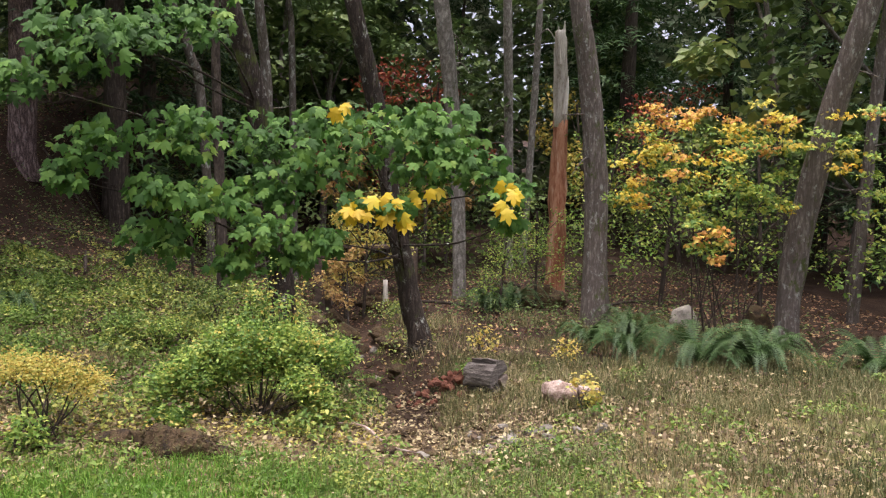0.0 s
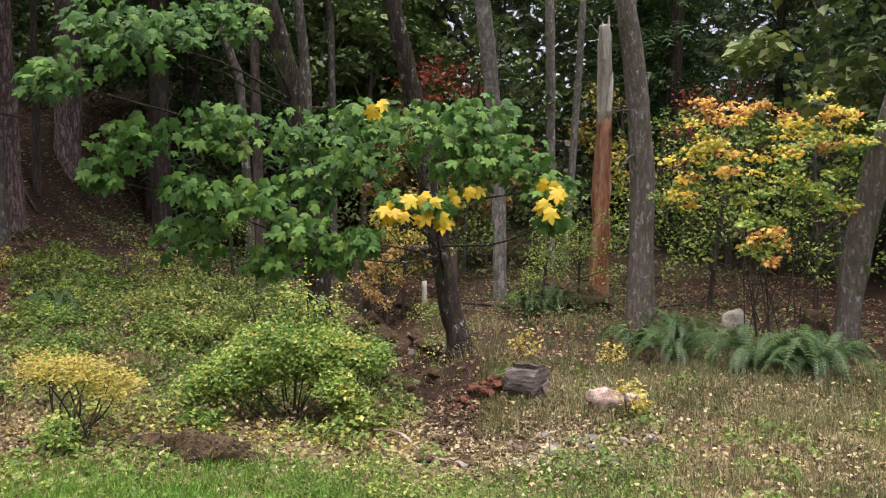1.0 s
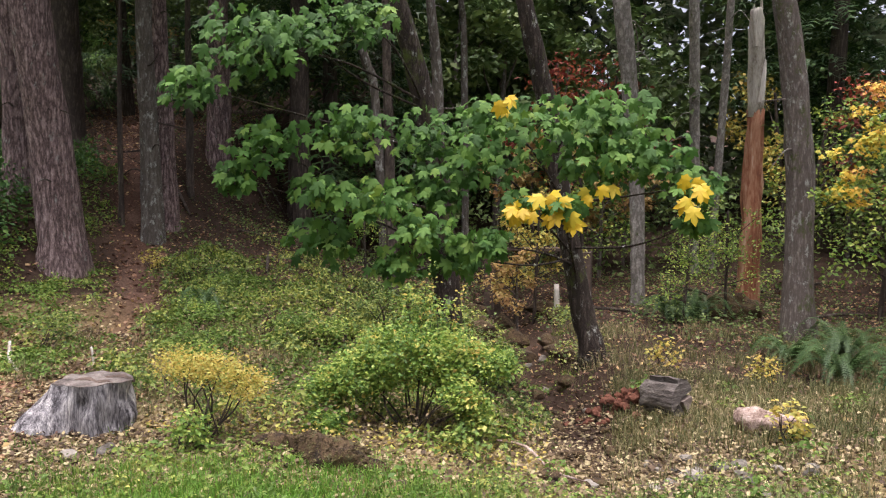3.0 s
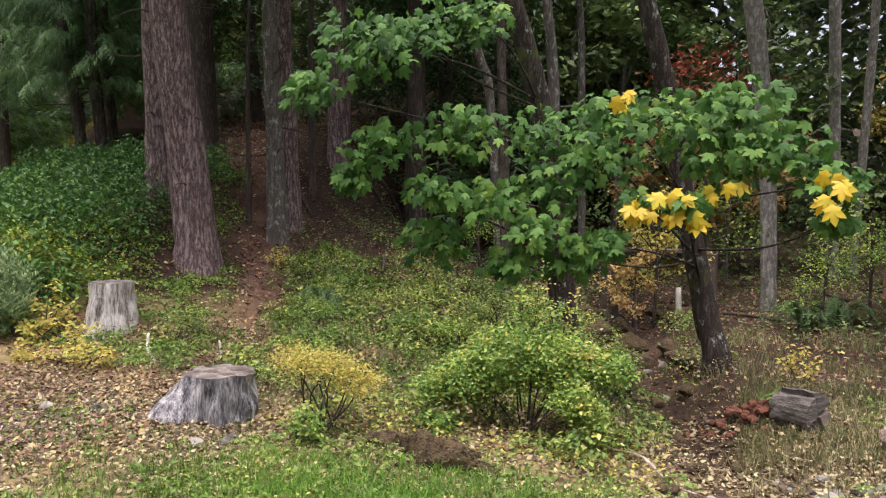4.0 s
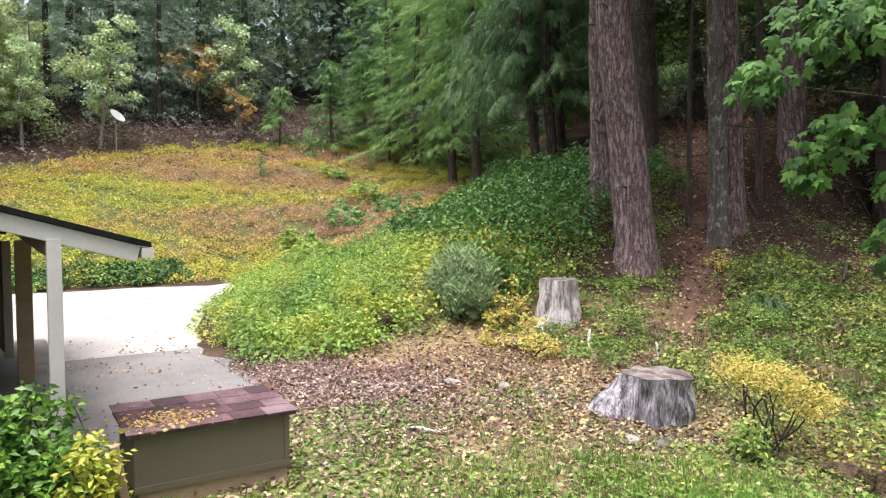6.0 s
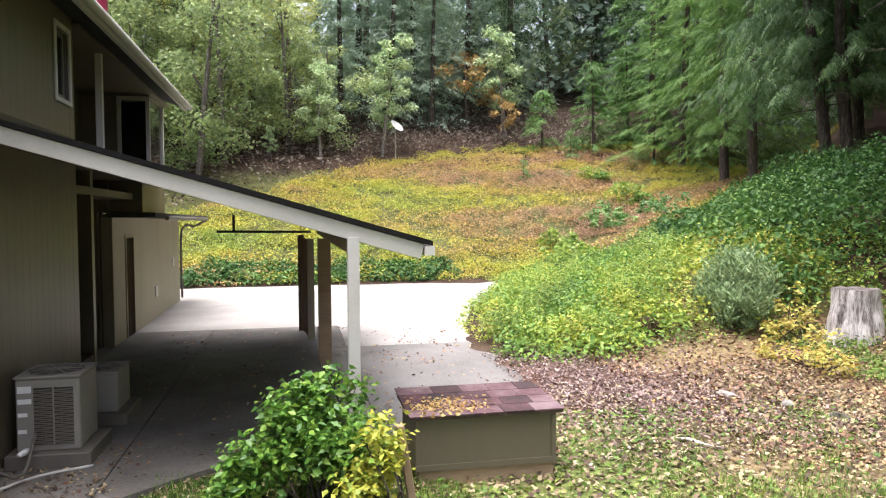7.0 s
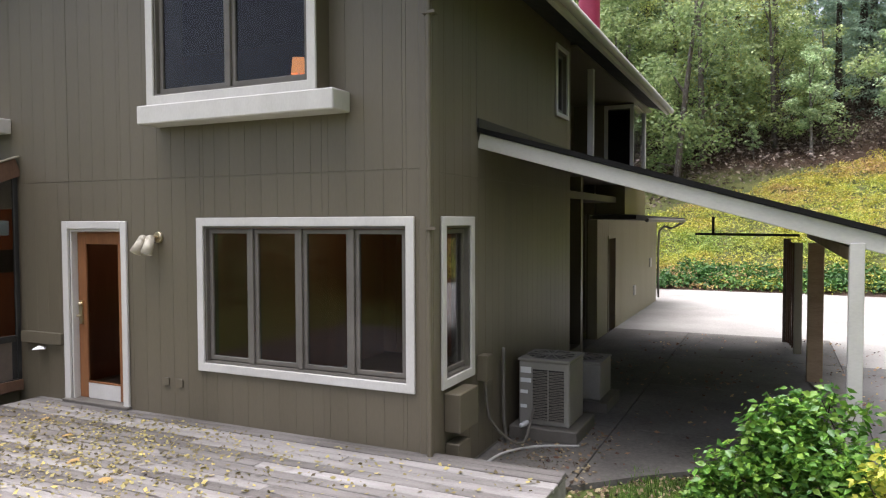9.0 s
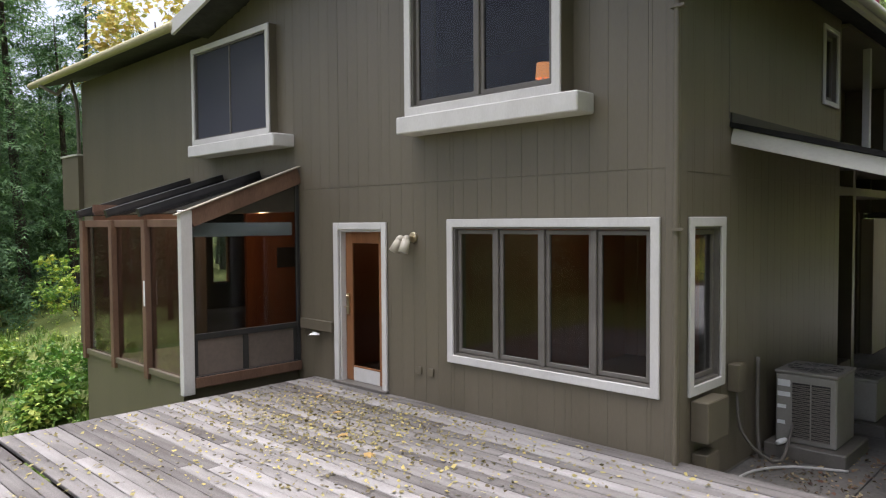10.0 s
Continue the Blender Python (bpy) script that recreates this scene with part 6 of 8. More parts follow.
scatter_trees(22, (-68, -50), (-26, 1), [WESTERN[0], WESTERN[1], WESTERN[3], WESTERN[3], CONIFERS[0]], 3.0)
for x, y, s in ((-49.5, 4.0, 0.9), (-50.5, 7.5, 1.0), (-49.8, 10.5, 0.85), (-52.0, 13.5, 1.0), (-53.5, 5.5, 1.1), (-54.0, 10.0, 1.1)):
    plant(WESTERN[3], x, y, s * 1.15)
    spots.append((x, y))
scatter_trees(20, (-66, -51), (1, 46), [WESTERN[3], WESTERN[3], CONIFERS[1], WESTERN[1]], 3.0)
scatter_trees(10, (-49, -45), (-14, 4), [WESTERN[2], WESTERN[0]], 2.5)
scatter_trees(12, (-46, -39), (-16, -3), [WESTERN[2], WESTERN[2], WESTERN[0]], 2.2)
# unseen trees, added east and south-east to darken the window reflections
scatter_trees(12, (14, 34), (-26, 14), [LEAFY[2], CONIFERS[2], LEAFY[2]], 3.4, sr=(0.6, 0.9))
scatter_trees(6, (-3, 26), (-34, -20), [LEAFY[2], CONIFERS[2]], 3.4, lambda x, y: x > 3, (0.5, 0.7))
for x, y, s in ((-5.4, -24.5, 0.6), (-8.2, -25.5, 0.68), (-3.0, -27.0, 0.7), (-11.0, -27.5, 0.75), (-6.6, -29.0, 0.72), (-1.0, -30.0, 0.75), (-9.2, -31.5, 0.75), (-13.5, -30.5, 0.7), (-6.9, -26.4, 0.9), (-4.4, -28.6, 0.8), (-9.6, -28.2, 0.85), (-5.2, -31.5, 0.95), (-7.6, -33.0, 1.0)):
    plant(SOUTHFIR, x, y, s)
    spots.append((x, y))
# more unseen trees, for the upstairs and deck windows to reflect
scatter_trees(12, (2, 16), (-42, -29), [CONIFERS[0], LEAFY[1]], 2.6, sr=(0.8, 1.0))
scatter_trees(8, (16, 26), (-20, -2), [LEAFY[2], CONIFERS[2]], 2.2)
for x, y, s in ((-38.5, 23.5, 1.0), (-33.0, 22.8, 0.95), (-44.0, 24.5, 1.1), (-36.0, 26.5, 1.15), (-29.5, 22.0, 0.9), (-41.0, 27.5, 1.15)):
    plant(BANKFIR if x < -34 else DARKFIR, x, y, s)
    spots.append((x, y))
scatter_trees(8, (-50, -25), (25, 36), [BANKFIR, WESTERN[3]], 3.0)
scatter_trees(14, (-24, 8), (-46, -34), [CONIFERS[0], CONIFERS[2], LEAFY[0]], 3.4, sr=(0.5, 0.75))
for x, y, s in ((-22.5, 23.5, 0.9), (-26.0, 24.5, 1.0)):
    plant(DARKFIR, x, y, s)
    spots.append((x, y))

# the depth of the woods behind, too far to tell leaf from leaf
def far_woods(n, xr, yr, zr, size, material, label):
    x, y = G.uniform(*xr, n), G.uniform(*yr, n)
    z = heights(x, y) + G.uniform(*zr, n)
    lump = np.sin(x * 0.9 + 2 * np.sin(z * 0.5)) * np.sin(z * 0.8 + np.sin(y * 0.6) + 0.5 * x) > -0.35
    p = np.stack([x, y, z], 1)[lump]
    v, f = cloud(OVAL, p, G.uniform(*size, len(p)), droop=0.4, tilt=0.7)
    tagged(new("far_woods", array_mesh("far_woods", v, f, material)), label, "woods", kind="stuff")


far_woods(34000, (-45, -3), (38, 56), (0, 34), (0.9, 1.8), LEAFMAT["far"], "deep shaded woods behind the clearing")
far_woods(26000, (-5, 42), (40, 58), (0, 34), (0.8, 1.6), LEAFMAT["haze"], "far woods behind the clearing, greyed with painted haze")
far_woods(20000, (-80, -56), (-34, 3), (0, 18), (0.45, 0.95), LEAFMAT["hillwood"], "mixed woods on the hill above the drive, leaves paled for mist")
far_woods(26000, (-76, -56), (3, 46), (0, 17), (0.5, 1.0), LEAFMAT["hazewood"], "far woods on the hill above the drive, paled with painted haze")
# unseen leaf mass added in the east for the glass to mirror
far_woods(12000, (22, 40), (-30, 42), (0, 8), (0.4, 0.8), LEAFMAT["needle"], "unseen dark woods added east of the yard for reflections")
far_woods(14000, (-18, 24), (-52, -38), (0, 9), (0.8, 1.5), LEAFMAT["needle"], "dark woods south of the lawn")
far_woods(22000, (-53, -44.5), (-16, 26), (0, 1.1), (0.06, 0.15), LEAFMAT["brush"], "scrub along the wood's edge on the hill")
far_woods(9000, (-8, 10), (34, 39), (2, 22), (0.3, 0.7), LEAFMAT["far"], "leafy woods closing the gap behind the maple")
far_woods(9000, (-20, 14), (24, 33), (0, 3.2), (0.1, 0.3), LEAFMAT["far"], "dense understory deep in the woods")

# young trees on the open hill
young = [conifer(3.6, 1.1, 0.15, 21, "needle_light", 8.0, 0.34, TWIG), conifer(5.5, 1.6, 0.2, 22, "needle_light", 6.0, 0.38, TWIG)]
for t in young:
    tagged(t, "young bright green fir on the open hill", group="young firs")
for kind, x, y, s in ((0, -44.6, 16.9, 1.25), (0, -42.0, 17.9, 0.6), (1, -43.8, 20.2, 1.2), (1, -46.5, 24.0, 1.3), (0, -38.5, 13.6, 0.4), (1, -40.0, 22.5, 1.0)):
    plant(young[kind], x, y, s)
madrone = broadleaf(7.0, 1.3, 31, "madrone", M_PALE, 0.26, 30, 110, 0.19, "slender young madrone with pale green leaves", 5, "madrone_tree", "madrones")
for x, y, s in ((-44.2, 6.2, 1.05), (-43.4, 2.4, 0.86), (-43.0, -4.2, 0.4), (-43.4, -0.5, 0.3), (-48.5, 15.6, 1.1), (-51.0, -9.0, 1.4), (-52.0, -6.5, 1.3)):
    plant(madrone, x, y, s)
crimson = broadleaf(6.0, 1.6, 41, "crimson", M_DARKBARK, 0.35, 9, 70, 0.16, "thin understory tree in dull red leaf", 4, "red_leaved_tree", "autumn trees")
for x, y, s in ((-1.6, 27.0, 1.35), (-0.2, 29.0, 1.3), (9.5, 27.0, 1.2)):
    plant(crimson, x, y, s)
yellow_tree = broadleaf(11.5, 2.6, 39, "gold", M_ALDER, 0.5, 16, 110, 0.3, "tall maple in yellow leaf behind the house", 5, "yellow_maple", "autumn trees")
for x, y, s in ((-11.5, -24.5, 0.95), (-15.5, -27.0, 1.05)):
    plant(yellow_tree, x, y, s)
rusty = broadleaf(5.5, 1.8, 33, "rust", M_ALDER, 0.35, 10, 80, 0.26, "small tree in rusty orange autumn leaf", 4, "autumn_tree", "autumn trees")
for x, y, s in ((-46.4, 14.6, 0.62), (-49.5, 13.0, 1.1), (-20.5, 29.0, 0.9), (-3.0, 29.5, 1.0), (0.6, 27.0, 0.7), (-1.9, 18.2, 0.4), (-0.2, 25.5, 0.9)):
    plant(rusty, x, y, s)
red = broadleaf(4.2, 1.3, 35, "gold", M_DARKBARK, 0.3, 10, 90, 0.13, "small golden-leaved understory tree", 4, "understory_tree", "understory trees")
for x, y, s in ((-1.6, 19.0, 0.8), (-2.3, 20.4, 0.75), (6.5, 30.0, 1.6)):
    plant(red, x, y, s)
under = broadleaf(4.0, 1.8, 36, "shrub", M_DARKBARK, 0.25, 12, 110, 0.1, "low light-green understory shrub", 5, "understory_shrub", "understory shrubs")
for x, y, s in ((1.9, 17.6, 0.62), (3.0, 19.0, 0.7), (-6.0, 18.5, 0.6), (8.6, 18.0, 1.1), (10.8, 15.5, 1.2), (6.6, 20.0, 1.2), (5.2, 22.5, 1.3), (-0.6, 23.5, 1.2), (12.6, 14.0, 1.0)):
    plant(under, x, y, s)


# ---- ground plants ----
def strewn(name, n, xr, yr, keep, shape, size, material, label, category, lift=(0.0, 0.02), tilt=0.3, droop=0.0, clumpy=0.0, kind="stuff", along=None):
    """Leaves or plants strewn over a stretch of ground; keep gives the share kept at each place; clumpy: height of the mounds they form."""
    x, y = G.uniform(*xr, n), G.uniform(*yr, n)
    k = G.uniform(0, 1, n) < keep(x, y)
    x, y = x[k], y[k]
    z = heights(x, y) + G.uniform(*lift, len(x))
    if clumpy:
        m = np.clip(0.5 + 0.5 * np.sin(x * 2.1 + 1.3 * np.sin(y * 1.7)) * np.sin(y * 2.3 + 1.1 * np.sin(x * 1.9)) + 0.25 * np.sin(x * 5.3 + y * 4.1), 0, 1.2)
        z = z + clumpy * (0.25 + 0.75 * m) * G.uniform(0.0, 1.25, len(x)) ** 0.8
    v, f = cloud(shape, np.stack([x, y, z], 1), G.uniform(*size, len(x)), droop=droop, tilt=tilt)
    return tagged(new(name, array_mesh(name, v, f, material)), label, category, kind=kind)


def mounds(name, n, xr, yr, keep, radius, height, per, shape, size, material, label, category, flat=0.25):
    """Plants in cushions: leaves lapping over the skin of many low mounds, with gaps of shade between them."""
    x, y = G.uniform(*xr, n), G.uniform(*yr, n)
    k = G.uniform(0, 1, n) < keep(x, y)
    x, y = x[k], y[k]
    r, h = G.uniform(*radius, len(x)), G.uniform(*height, len(x))
    m = np.maximum(6, (per * (r / np.mean(r)) ** 2)).astype(int)
    i = np.repeat(np.arange(len(x)), m)
    a, u = G.uniform(0, 6.283, len(i)), G.uniform(0.02, 1, len(i)) ** 0.6
    q = G.uniform(0.72, 1.06, len(i)) * (1 + 0.18 * np.sin(a * 3 + i))
    dx, dy, dz = np.cos(a) * u, np.sin(a) * u, np.sqrt(np.maximum(0, 1 - u * u))
    px, py = x[i] + dx * r[i] * q, y[i] + dy * r[i] * q
    pz = heights(px, py) + 0.02 + dz * h[i] * q
    along = np.stack([dx + G.normal(0, 0.45, len(i)), dy + G.normal(0, 0.45, len(i)), G.normal(-flat, 0.3, len(i))], 1)
    v, f = cloud(shape, np.stack([px, py, pz], 1), G.uniform(*size, len(i)), along, tilt=0.4)
    return tagged(new(name, array_mesh(name, v, f, material)), label, category, kind="stuff")


def blades(name, n, xr, yr, keep, height, width, material, label):
    """Grass in tufts: bent blades."""
    t = max(1, n // 14)
    tx, ty = G.uniform(*xr, t), G.uniform(*yr, t)
    k = G.uniform(0, 1, t) < keep(tx, ty)
    tx, ty = tx[k], ty[k]
    x = (tx[:, None] + G.normal(0, 0.07, (len(tx), 14))).ravel()
    y = (ty[:, None] + G.normal(0, 0.07, (len(tx), 14))).ravel()
    m = len(x)
    z, h = heights(x, y) - 0.01, height * G.uniform(0.4, 1.2, m)
    a, b = G.uniform(0, 6.28, m), G.uniform(0, 6.28, m)
    bend = h * G.uniform(0.15, 0.9, m)
    wx, wy = np.cos(b) * width, np.sin(b) * width
    p0 = np.stack([x - wx, y - wy, z], 1)
    p1 = np.stack([x + wx, y + wy, z], 1)
    mid = np.stack([x + np.cos(a) * bend * 0.35, y + np.sin(a) * bend * 0.35, z + h * 0.65], 1)
    off = np.stack([wx, wy, 0 * wx], 1) * 0.7
    tip = np.stack([x + np.cos(a) * bend, y + np.sin(a) * bend, z + h * G.uniform(0.7, 1.0, m)], 1)
    v = np.stack([p0, p1, mid - off, mid + off, tip], 1).reshape(-1, 3)
    f = (np.array([(0, 1, 3), (0, 3, 2), (2, 3, 4)])[None] + (np.arange(m) * 5)[:, None, None]).reshape(-1, 3)
    return tagged(new(name, array_mesh(name, v, f, material)), label, "grass", kind="stuff")


def drift(x, y, a=0.8, b=0.9):
    return 0.5 + 0.5 * np.sin(x * a + 1.7 * np.sin(y * b)) * np.sin(y * a * 1.2 + 1.3 * np.sin(x * b * 0.8))


def off_drive(x, y):
    return np.where((x < -7.2) & (y < road_edge(x) - 0.2), 0.0, 1.0)


def off_creek(x, y):
    return 1 - np.exp(-((x - creek_x(y)) / 0.9) ** 2) * sstep(6.5, 8, y)


def path_share(x, y):
    return np.exp(-((x - np.interp(y, [8, 11, 14, 20, 26], [-6.6, -7.6, -9.4, -14.5, -17.5])) / np.interp(y, [8, 14, 26], [0.45, 0.8, 2.4])) ** 2)


mounds("groundcover", 5200, (-46, -26.9), (-8, 25), lambda x, y: (0.45 + 0.55 * drift(x, y)) * sstep(0, 1.2, x - np.interp(y, [-6, -3.2, -0.4, 6.4, 14, 24], [-34, -36.3, -38.5, -43.8, -45.5, -45.5])), (0.22, 0.6), (0.15, 0.45), 56, OVAL, (0.055, 0.125), LEAFMAT["hill"], "low yellow-green and rust groundcover in cushions over the open hillside", "groundcover")
strewn("groundcover", 46000, (-46, -26.9), (-8, 25), lambda x, y: 0.8 * sstep(0, 1.2, x - np.interp(y, [-6, -3.2, -0.4, 6.4, 14, 24], [-34, -36.3, -38.5, -43.8, -45.5, -45.5])), OVAL, (0.05, 0.12), LEAFMAT["hill"], "thin creeping groundcover between the cushions", "groundcover", (0, 0.06), 0.4, 0, 0.08)
strewn("brush", 26000, (-54, -33), (-14, 26), lambda x, y: sstep(0.8, -0.8, x - np.interp(y, [-14, -6, -3.2, -0.4, 6.4, 14, 24], [-30, -34, -36.3, -38.5, -43.8, -45.5, -45.5])) * (0.4 + 0.6 * drift(x, y, 0.7)), OVAL, (0.12, 0.3), LEAFMAT["brush"], "grey-brown dead brush along the top of the hill", "brush", (0, 0.2), 0.8, 0.2, 0.7)
mounds("groundcover", 1500, (-27, -9.8), (4.3, 12.5), lambda x, y: sstep(0.25, 0.7, y - road_edge(x)) * sstep(-10.2, -11.4, x + 0.08 * (y - 6)) * sstep(13.5, 11, y) * (0.6 + 0.4 * drift(x, y)), (0.25, 0.65), (0.25, 0.6), 62, OVAL, (0.06, 0.13), LEAFMAT["bank"], "bright yellow-green creeping groundcover in mounds on the bank", "groundcover")
strewn("groundcover", 16000, (-27, -9.8), (4.3, 12.5), lambda x, y: off_drive(x, y) * sstep(-10.2, -11.4, x + 0.08 * (y - 6)) * sstep(14, 11, y), OVAL, (0.05, 0.11), LEAFMAT["bank"], "thin creeping groundcover on the bank", "groundcover", (0, 0.1), 0.5, 0, 0.15)
mounds("groundcover", 420, (-28.8, -27.0), (-9, 7.0), lambda x, y: 0.9 + 0 * x, (0.25, 0.5), (0.2, 0.5), 40, OVAL, (0.1, 0.2), LEAFMAT["black"], "dark green edging plants at the foot of the hill", "groundcover")
mounds("bramble", 520, (-22, -10.8), (9.6, 17.5), lambda x, y: sstep(9.6, 10.8, y + 0.25 * (x + 14)) * sstep(-11.2, -12.2, x + 0.3 * (y - 12)) * (0.6 + 0.4 * drift(x, y, 1.1)), (0.35, 0.85), (0.4, 1.0), 105, OVAL, (0.09, 0.16), LEAFMAT["black"], "dense dark green bramble mound under the firs", "bramble", 0.35)
strewn("bramble", 6000, (-22, -10.8), (9.6, 17.5), lambda x, y: sstep(9.6, 10.8, y + 0.25 * (x + 14)) * sstep(-11.2, -12.2, x + 0.3 * (y - 12)), OVAL, (0.1, 0.2), LEAFMAT["black"], "dark bramble leaves low on the bank", "bramble", (0, 0.2), 0.6, 0, 0.3)
SLOPE = lambda x, y: off_creek(x, y) * (1 - path_share(x, y)) * sstep(7.9, 8.8, y + 0.18 * (x + 4)) * sstep(-10, -8.6, x + 0.2 * (y - 10))
mounds("understory", 420, (-9.5, 0.2), (8.0, 15.5), lambda x, y: SLOPE(x, y) * np.clip(1.9 * drift(x, y, 1.5) - 0.35, 0.03, 1), (0.14, 0.42), (0.1, 0.42), 74, OVAL, (0.045, 0.105), LEAFMAT["salal"], "yellow-green understory plants in tufts on the slope", "undergrowth")
mounds("understory", 360, (-9.5, 0.2), (8.0, 15.5), lambda x, y: SLOPE(x, y) * np.clip(1.9 * drift(x + 4, y + 2, 1.3) - 0.5, 0.0, 1), (0.14, 0.4), (0.08, 0.32), 66, OVAL, (0.04, 0.085), LEAFMAT["grass"], "green leafy tufts on the slope", "undergrowth")
strewn("understory", 15000, (-9.5, 0.2), (8.0, 15.5), lambda x, y: SLOPE(x, y) * np.clip(2.0 * drift(x, y, 2.5) - 0.6, 0.02, 1), OVAL, (0.035, 0.08), LEAFMAT["salal"], "thin yellow-green understory leaves on the slope", "undergrowth", (0, 0.05), 0.6, 0.1, 0.12)
blades("dry_grass", 16000, (-8.5, 0.0), (8.0, 13.0), lambda x, y: SLOPE(x, y) * np.clip(1.6 * drift(x + 2, y, 1.2) - 0.5, 0, 1), 0.28, 0.004, LEAFMAT["straw"], "dry grass among the plants on the slope")
strewn("fallen_leaves", 16000, (-9.5, 0.5), (8.0, 15.5), lambda x, y: SLOPE(x, y) * np.clip(1.5 * drift(x + 6, y + 2, 1.4) - 0.2, 0.05, 1), CURL, (0.03, 0.08), LEAFMAT["litter"], "fallen leaves caught on the plants of the slope", "fallen leaves", (0.03, 0.3), 0.6)
strewn("fallen_leaves", 5000, (-4.8, -0.2), (7.8, 9.8), lambda x, y: 0.5 + 0 * x, CURL, (0.025, 0.06), LEAFMAT["gold"], "small yellow leaves caught round the shrubs", "fallen leaves", (0.0, 0.12), 0.6)
mounds("understory", 620, (-13.5, -4.0), (9.0, 17.0), lambda x, y: (1 - path_share(x, y)) * np.clip(1.6 * drift(x + 3, y, 1.5) - 0.2, 0, 1), (0.12, 0.4), (0.06, 0.25), 50, OVAL, (0.05, 0.1), LEAFMAT["grass"], "low green weeds beside the path", "undergrowth")
mounds("understory", 420, (-9.5, -0.5), (13.0, 19.0), lambda x, y: off_creek(x, y) * (1 - path_share(x, y)) * np.clip(1.7 * drift(x + 1, y + 5, 1.2) - 0.3, 0.05, 1), (0.15, 0.45), (0.1, 0.4), 50, OVAL, (0.05, 0.11), LEAFMAT["salal"], "yellow-green woodland plants in tufts under the trees", "undergrowth")
strewn("understory", 26000, (-14, 9), (14.5, 26), lambda x, y: off_creek(x, y) * (1 - path_share(x, y)) * drift(x, y, 0.9) ** 1.2, OVAL, (0.05, 0.12), LEAFMAT["far"], "sparse woodland undergrowth", "undergrowth", (0, 0.05), 0.6, 0.1, 0.5)
strewn("low_weeds", 9000, (-8.5, 2.5), (4.2, 8.0), lambda x, y: np.clip(1.5 * drift(x + 2, y + 1, 1.9) - 0.35, 0, 1) * sstep(8.2, 7.2, y) * (0.15 + 0.85 * sstep(-5.5, -3.0, x)), OVAL, (0.045, 0.1), LEAFMAT["grass"], "broad-leaved green weeds in the yard", "weeds", (0, 0.05), 0.6, 0.0, 0.08)
STUMP_BED = lambda x, y: np.exp(-(((x + 5.4) / 1.9) ** 2 + ((y - 7.3) / 1.1) ** 2))
strewn("low_weeds", 42000, (-7.8, 2.5), (4.2, 8.3), lambda x, y: (0.1 + 0.9 * drift(x, y, 1.6)) * sstep(8.4, 7.4, y) * (1 - 0.95 * STUMP_BED(x, y)) * (0.3 + 0.7 * sstep(-5, -2.5, x)), OVAL, (0.02, 0.055), LEAFMAT["grass"], "low green weeds in the yard", "weeds", (0, 0.05), 0.6, 0.0, 0.1)
mounds("low_weeds", 240, (-7.8, 2.8), (4.4, 8.6), lambda x, y: np.clip(1.7 * drift(x + 1, y + 3, 1.7) - 0.3, 0.02, 1) * (1 - 0.9 * STUMP_BED(x, y)) * (0.4 + 0.6 * sstep(-5, -2.5, x)), (0.08, 0.26), (0.04, 0.14), 46, OVAL, (0.028, 0.06), LEAFMAT["salal"], "yellow-green weeds in tufts in the yard", "weeds")
mounds("low_weeds", 160, (0.8, 9.5), (6.0, 13.0), lambda x, y: np.clip(1.8 * drift(x + 5, y, 1.1) - 0.6, 0.02, 1), (0.1, 0.3), (0.06, 0.2), 46, OVAL, (0.04, 0.085), LEAFMAT["grass"], "green weeds in tufts among the dry grass", "weeds")
strewn("fallen_leaves", 20000, (0.8, 9.5), (5.5, 13.5), lambda x, y: np.clip(1.5 * drift(x + 2, y + 1, 0.9) - 0.3, 0.05, 1), CURL, (0.03, 0.08), LEAFMAT["litter"], "fallen leaves among the dry grass", "fallen leaves", (0.02, 0.12), 0.5)
strewn("fallen_leaves", 110000, (-9.5, 4.5), (4.2, 11.5), lambda x, y: 0.14 + 0.2 * sstep(6.6, 7.6, y) + 0.9 * np.exp(-(((x + 5.2) / 2.4) ** 2 + ((y - 7.3) / 1.4) ** 2)) + 0.6 * np.exp(-(((x - 1.0) / 1.6) ** 2 + ((y - 8.6) / 1.4) ** 2)) + 0.3 * path_share(x, y), CURL, (0.03, 0.085), LEAFMAT["litter"], "fallen tan and yellow leaves on the ground", "fallen leaves", (0.01, 0.04), 0.35)
strewn("fallen_leaves", 36000, (-12, -6), (2.2, 8.0), lambda x, y: off_drive(x, y) * np.clip(1.2 * np.exp(-(((x + 9.0) / 2.0) ** 2 + ((y - 5.3 - 0.25 * (x + 9)) / 1.3) ** 2)) + 0.1, 0, 1), CURL, (0.025, 0.068), LEAFMAT["mulch"], "grey-brown carpet of dry leaves beside the drive", "fallen leaves", (0.01, 0.05), 0.4)
strewn("fallen_leaves", 80000, (-20, 12), (10.5, 26), lambda x, y: 0.4 + 0.6 * path_share(x, y), CURL, (0.05, 0.11), LEAFMAT["forest"], "brown leaf litter on the forest floor", "fallen leaves", (0.005, 0.03), 0.35)
strewn("fallen_leaves", 14000, (-13, -5.5), (5.6, 10.5), lambda x, y: 0.6 * off_drive(x, y) + 0 * x, CURL, (0.035, 0.1), LEAFMAT["forest"], "tan fallen leaves between the stumps", "fallen leaves", (0.01, 0.04), 0.4)
strewn("low_weeds", 4200, (-8.0, -3.0), (1.5, 5.2), lambda x, y: off_drive(x, y) * (0.3 + 0.7 * drift(x, y, 1.7)) * sstep(-3.0, -4.6, x), OVAL, (0.04, 0.09), LEAFMAT["grass"], "low weeds around the storage box", "weeds", (0, 0.04), 0.45, 0.0, 0.05)
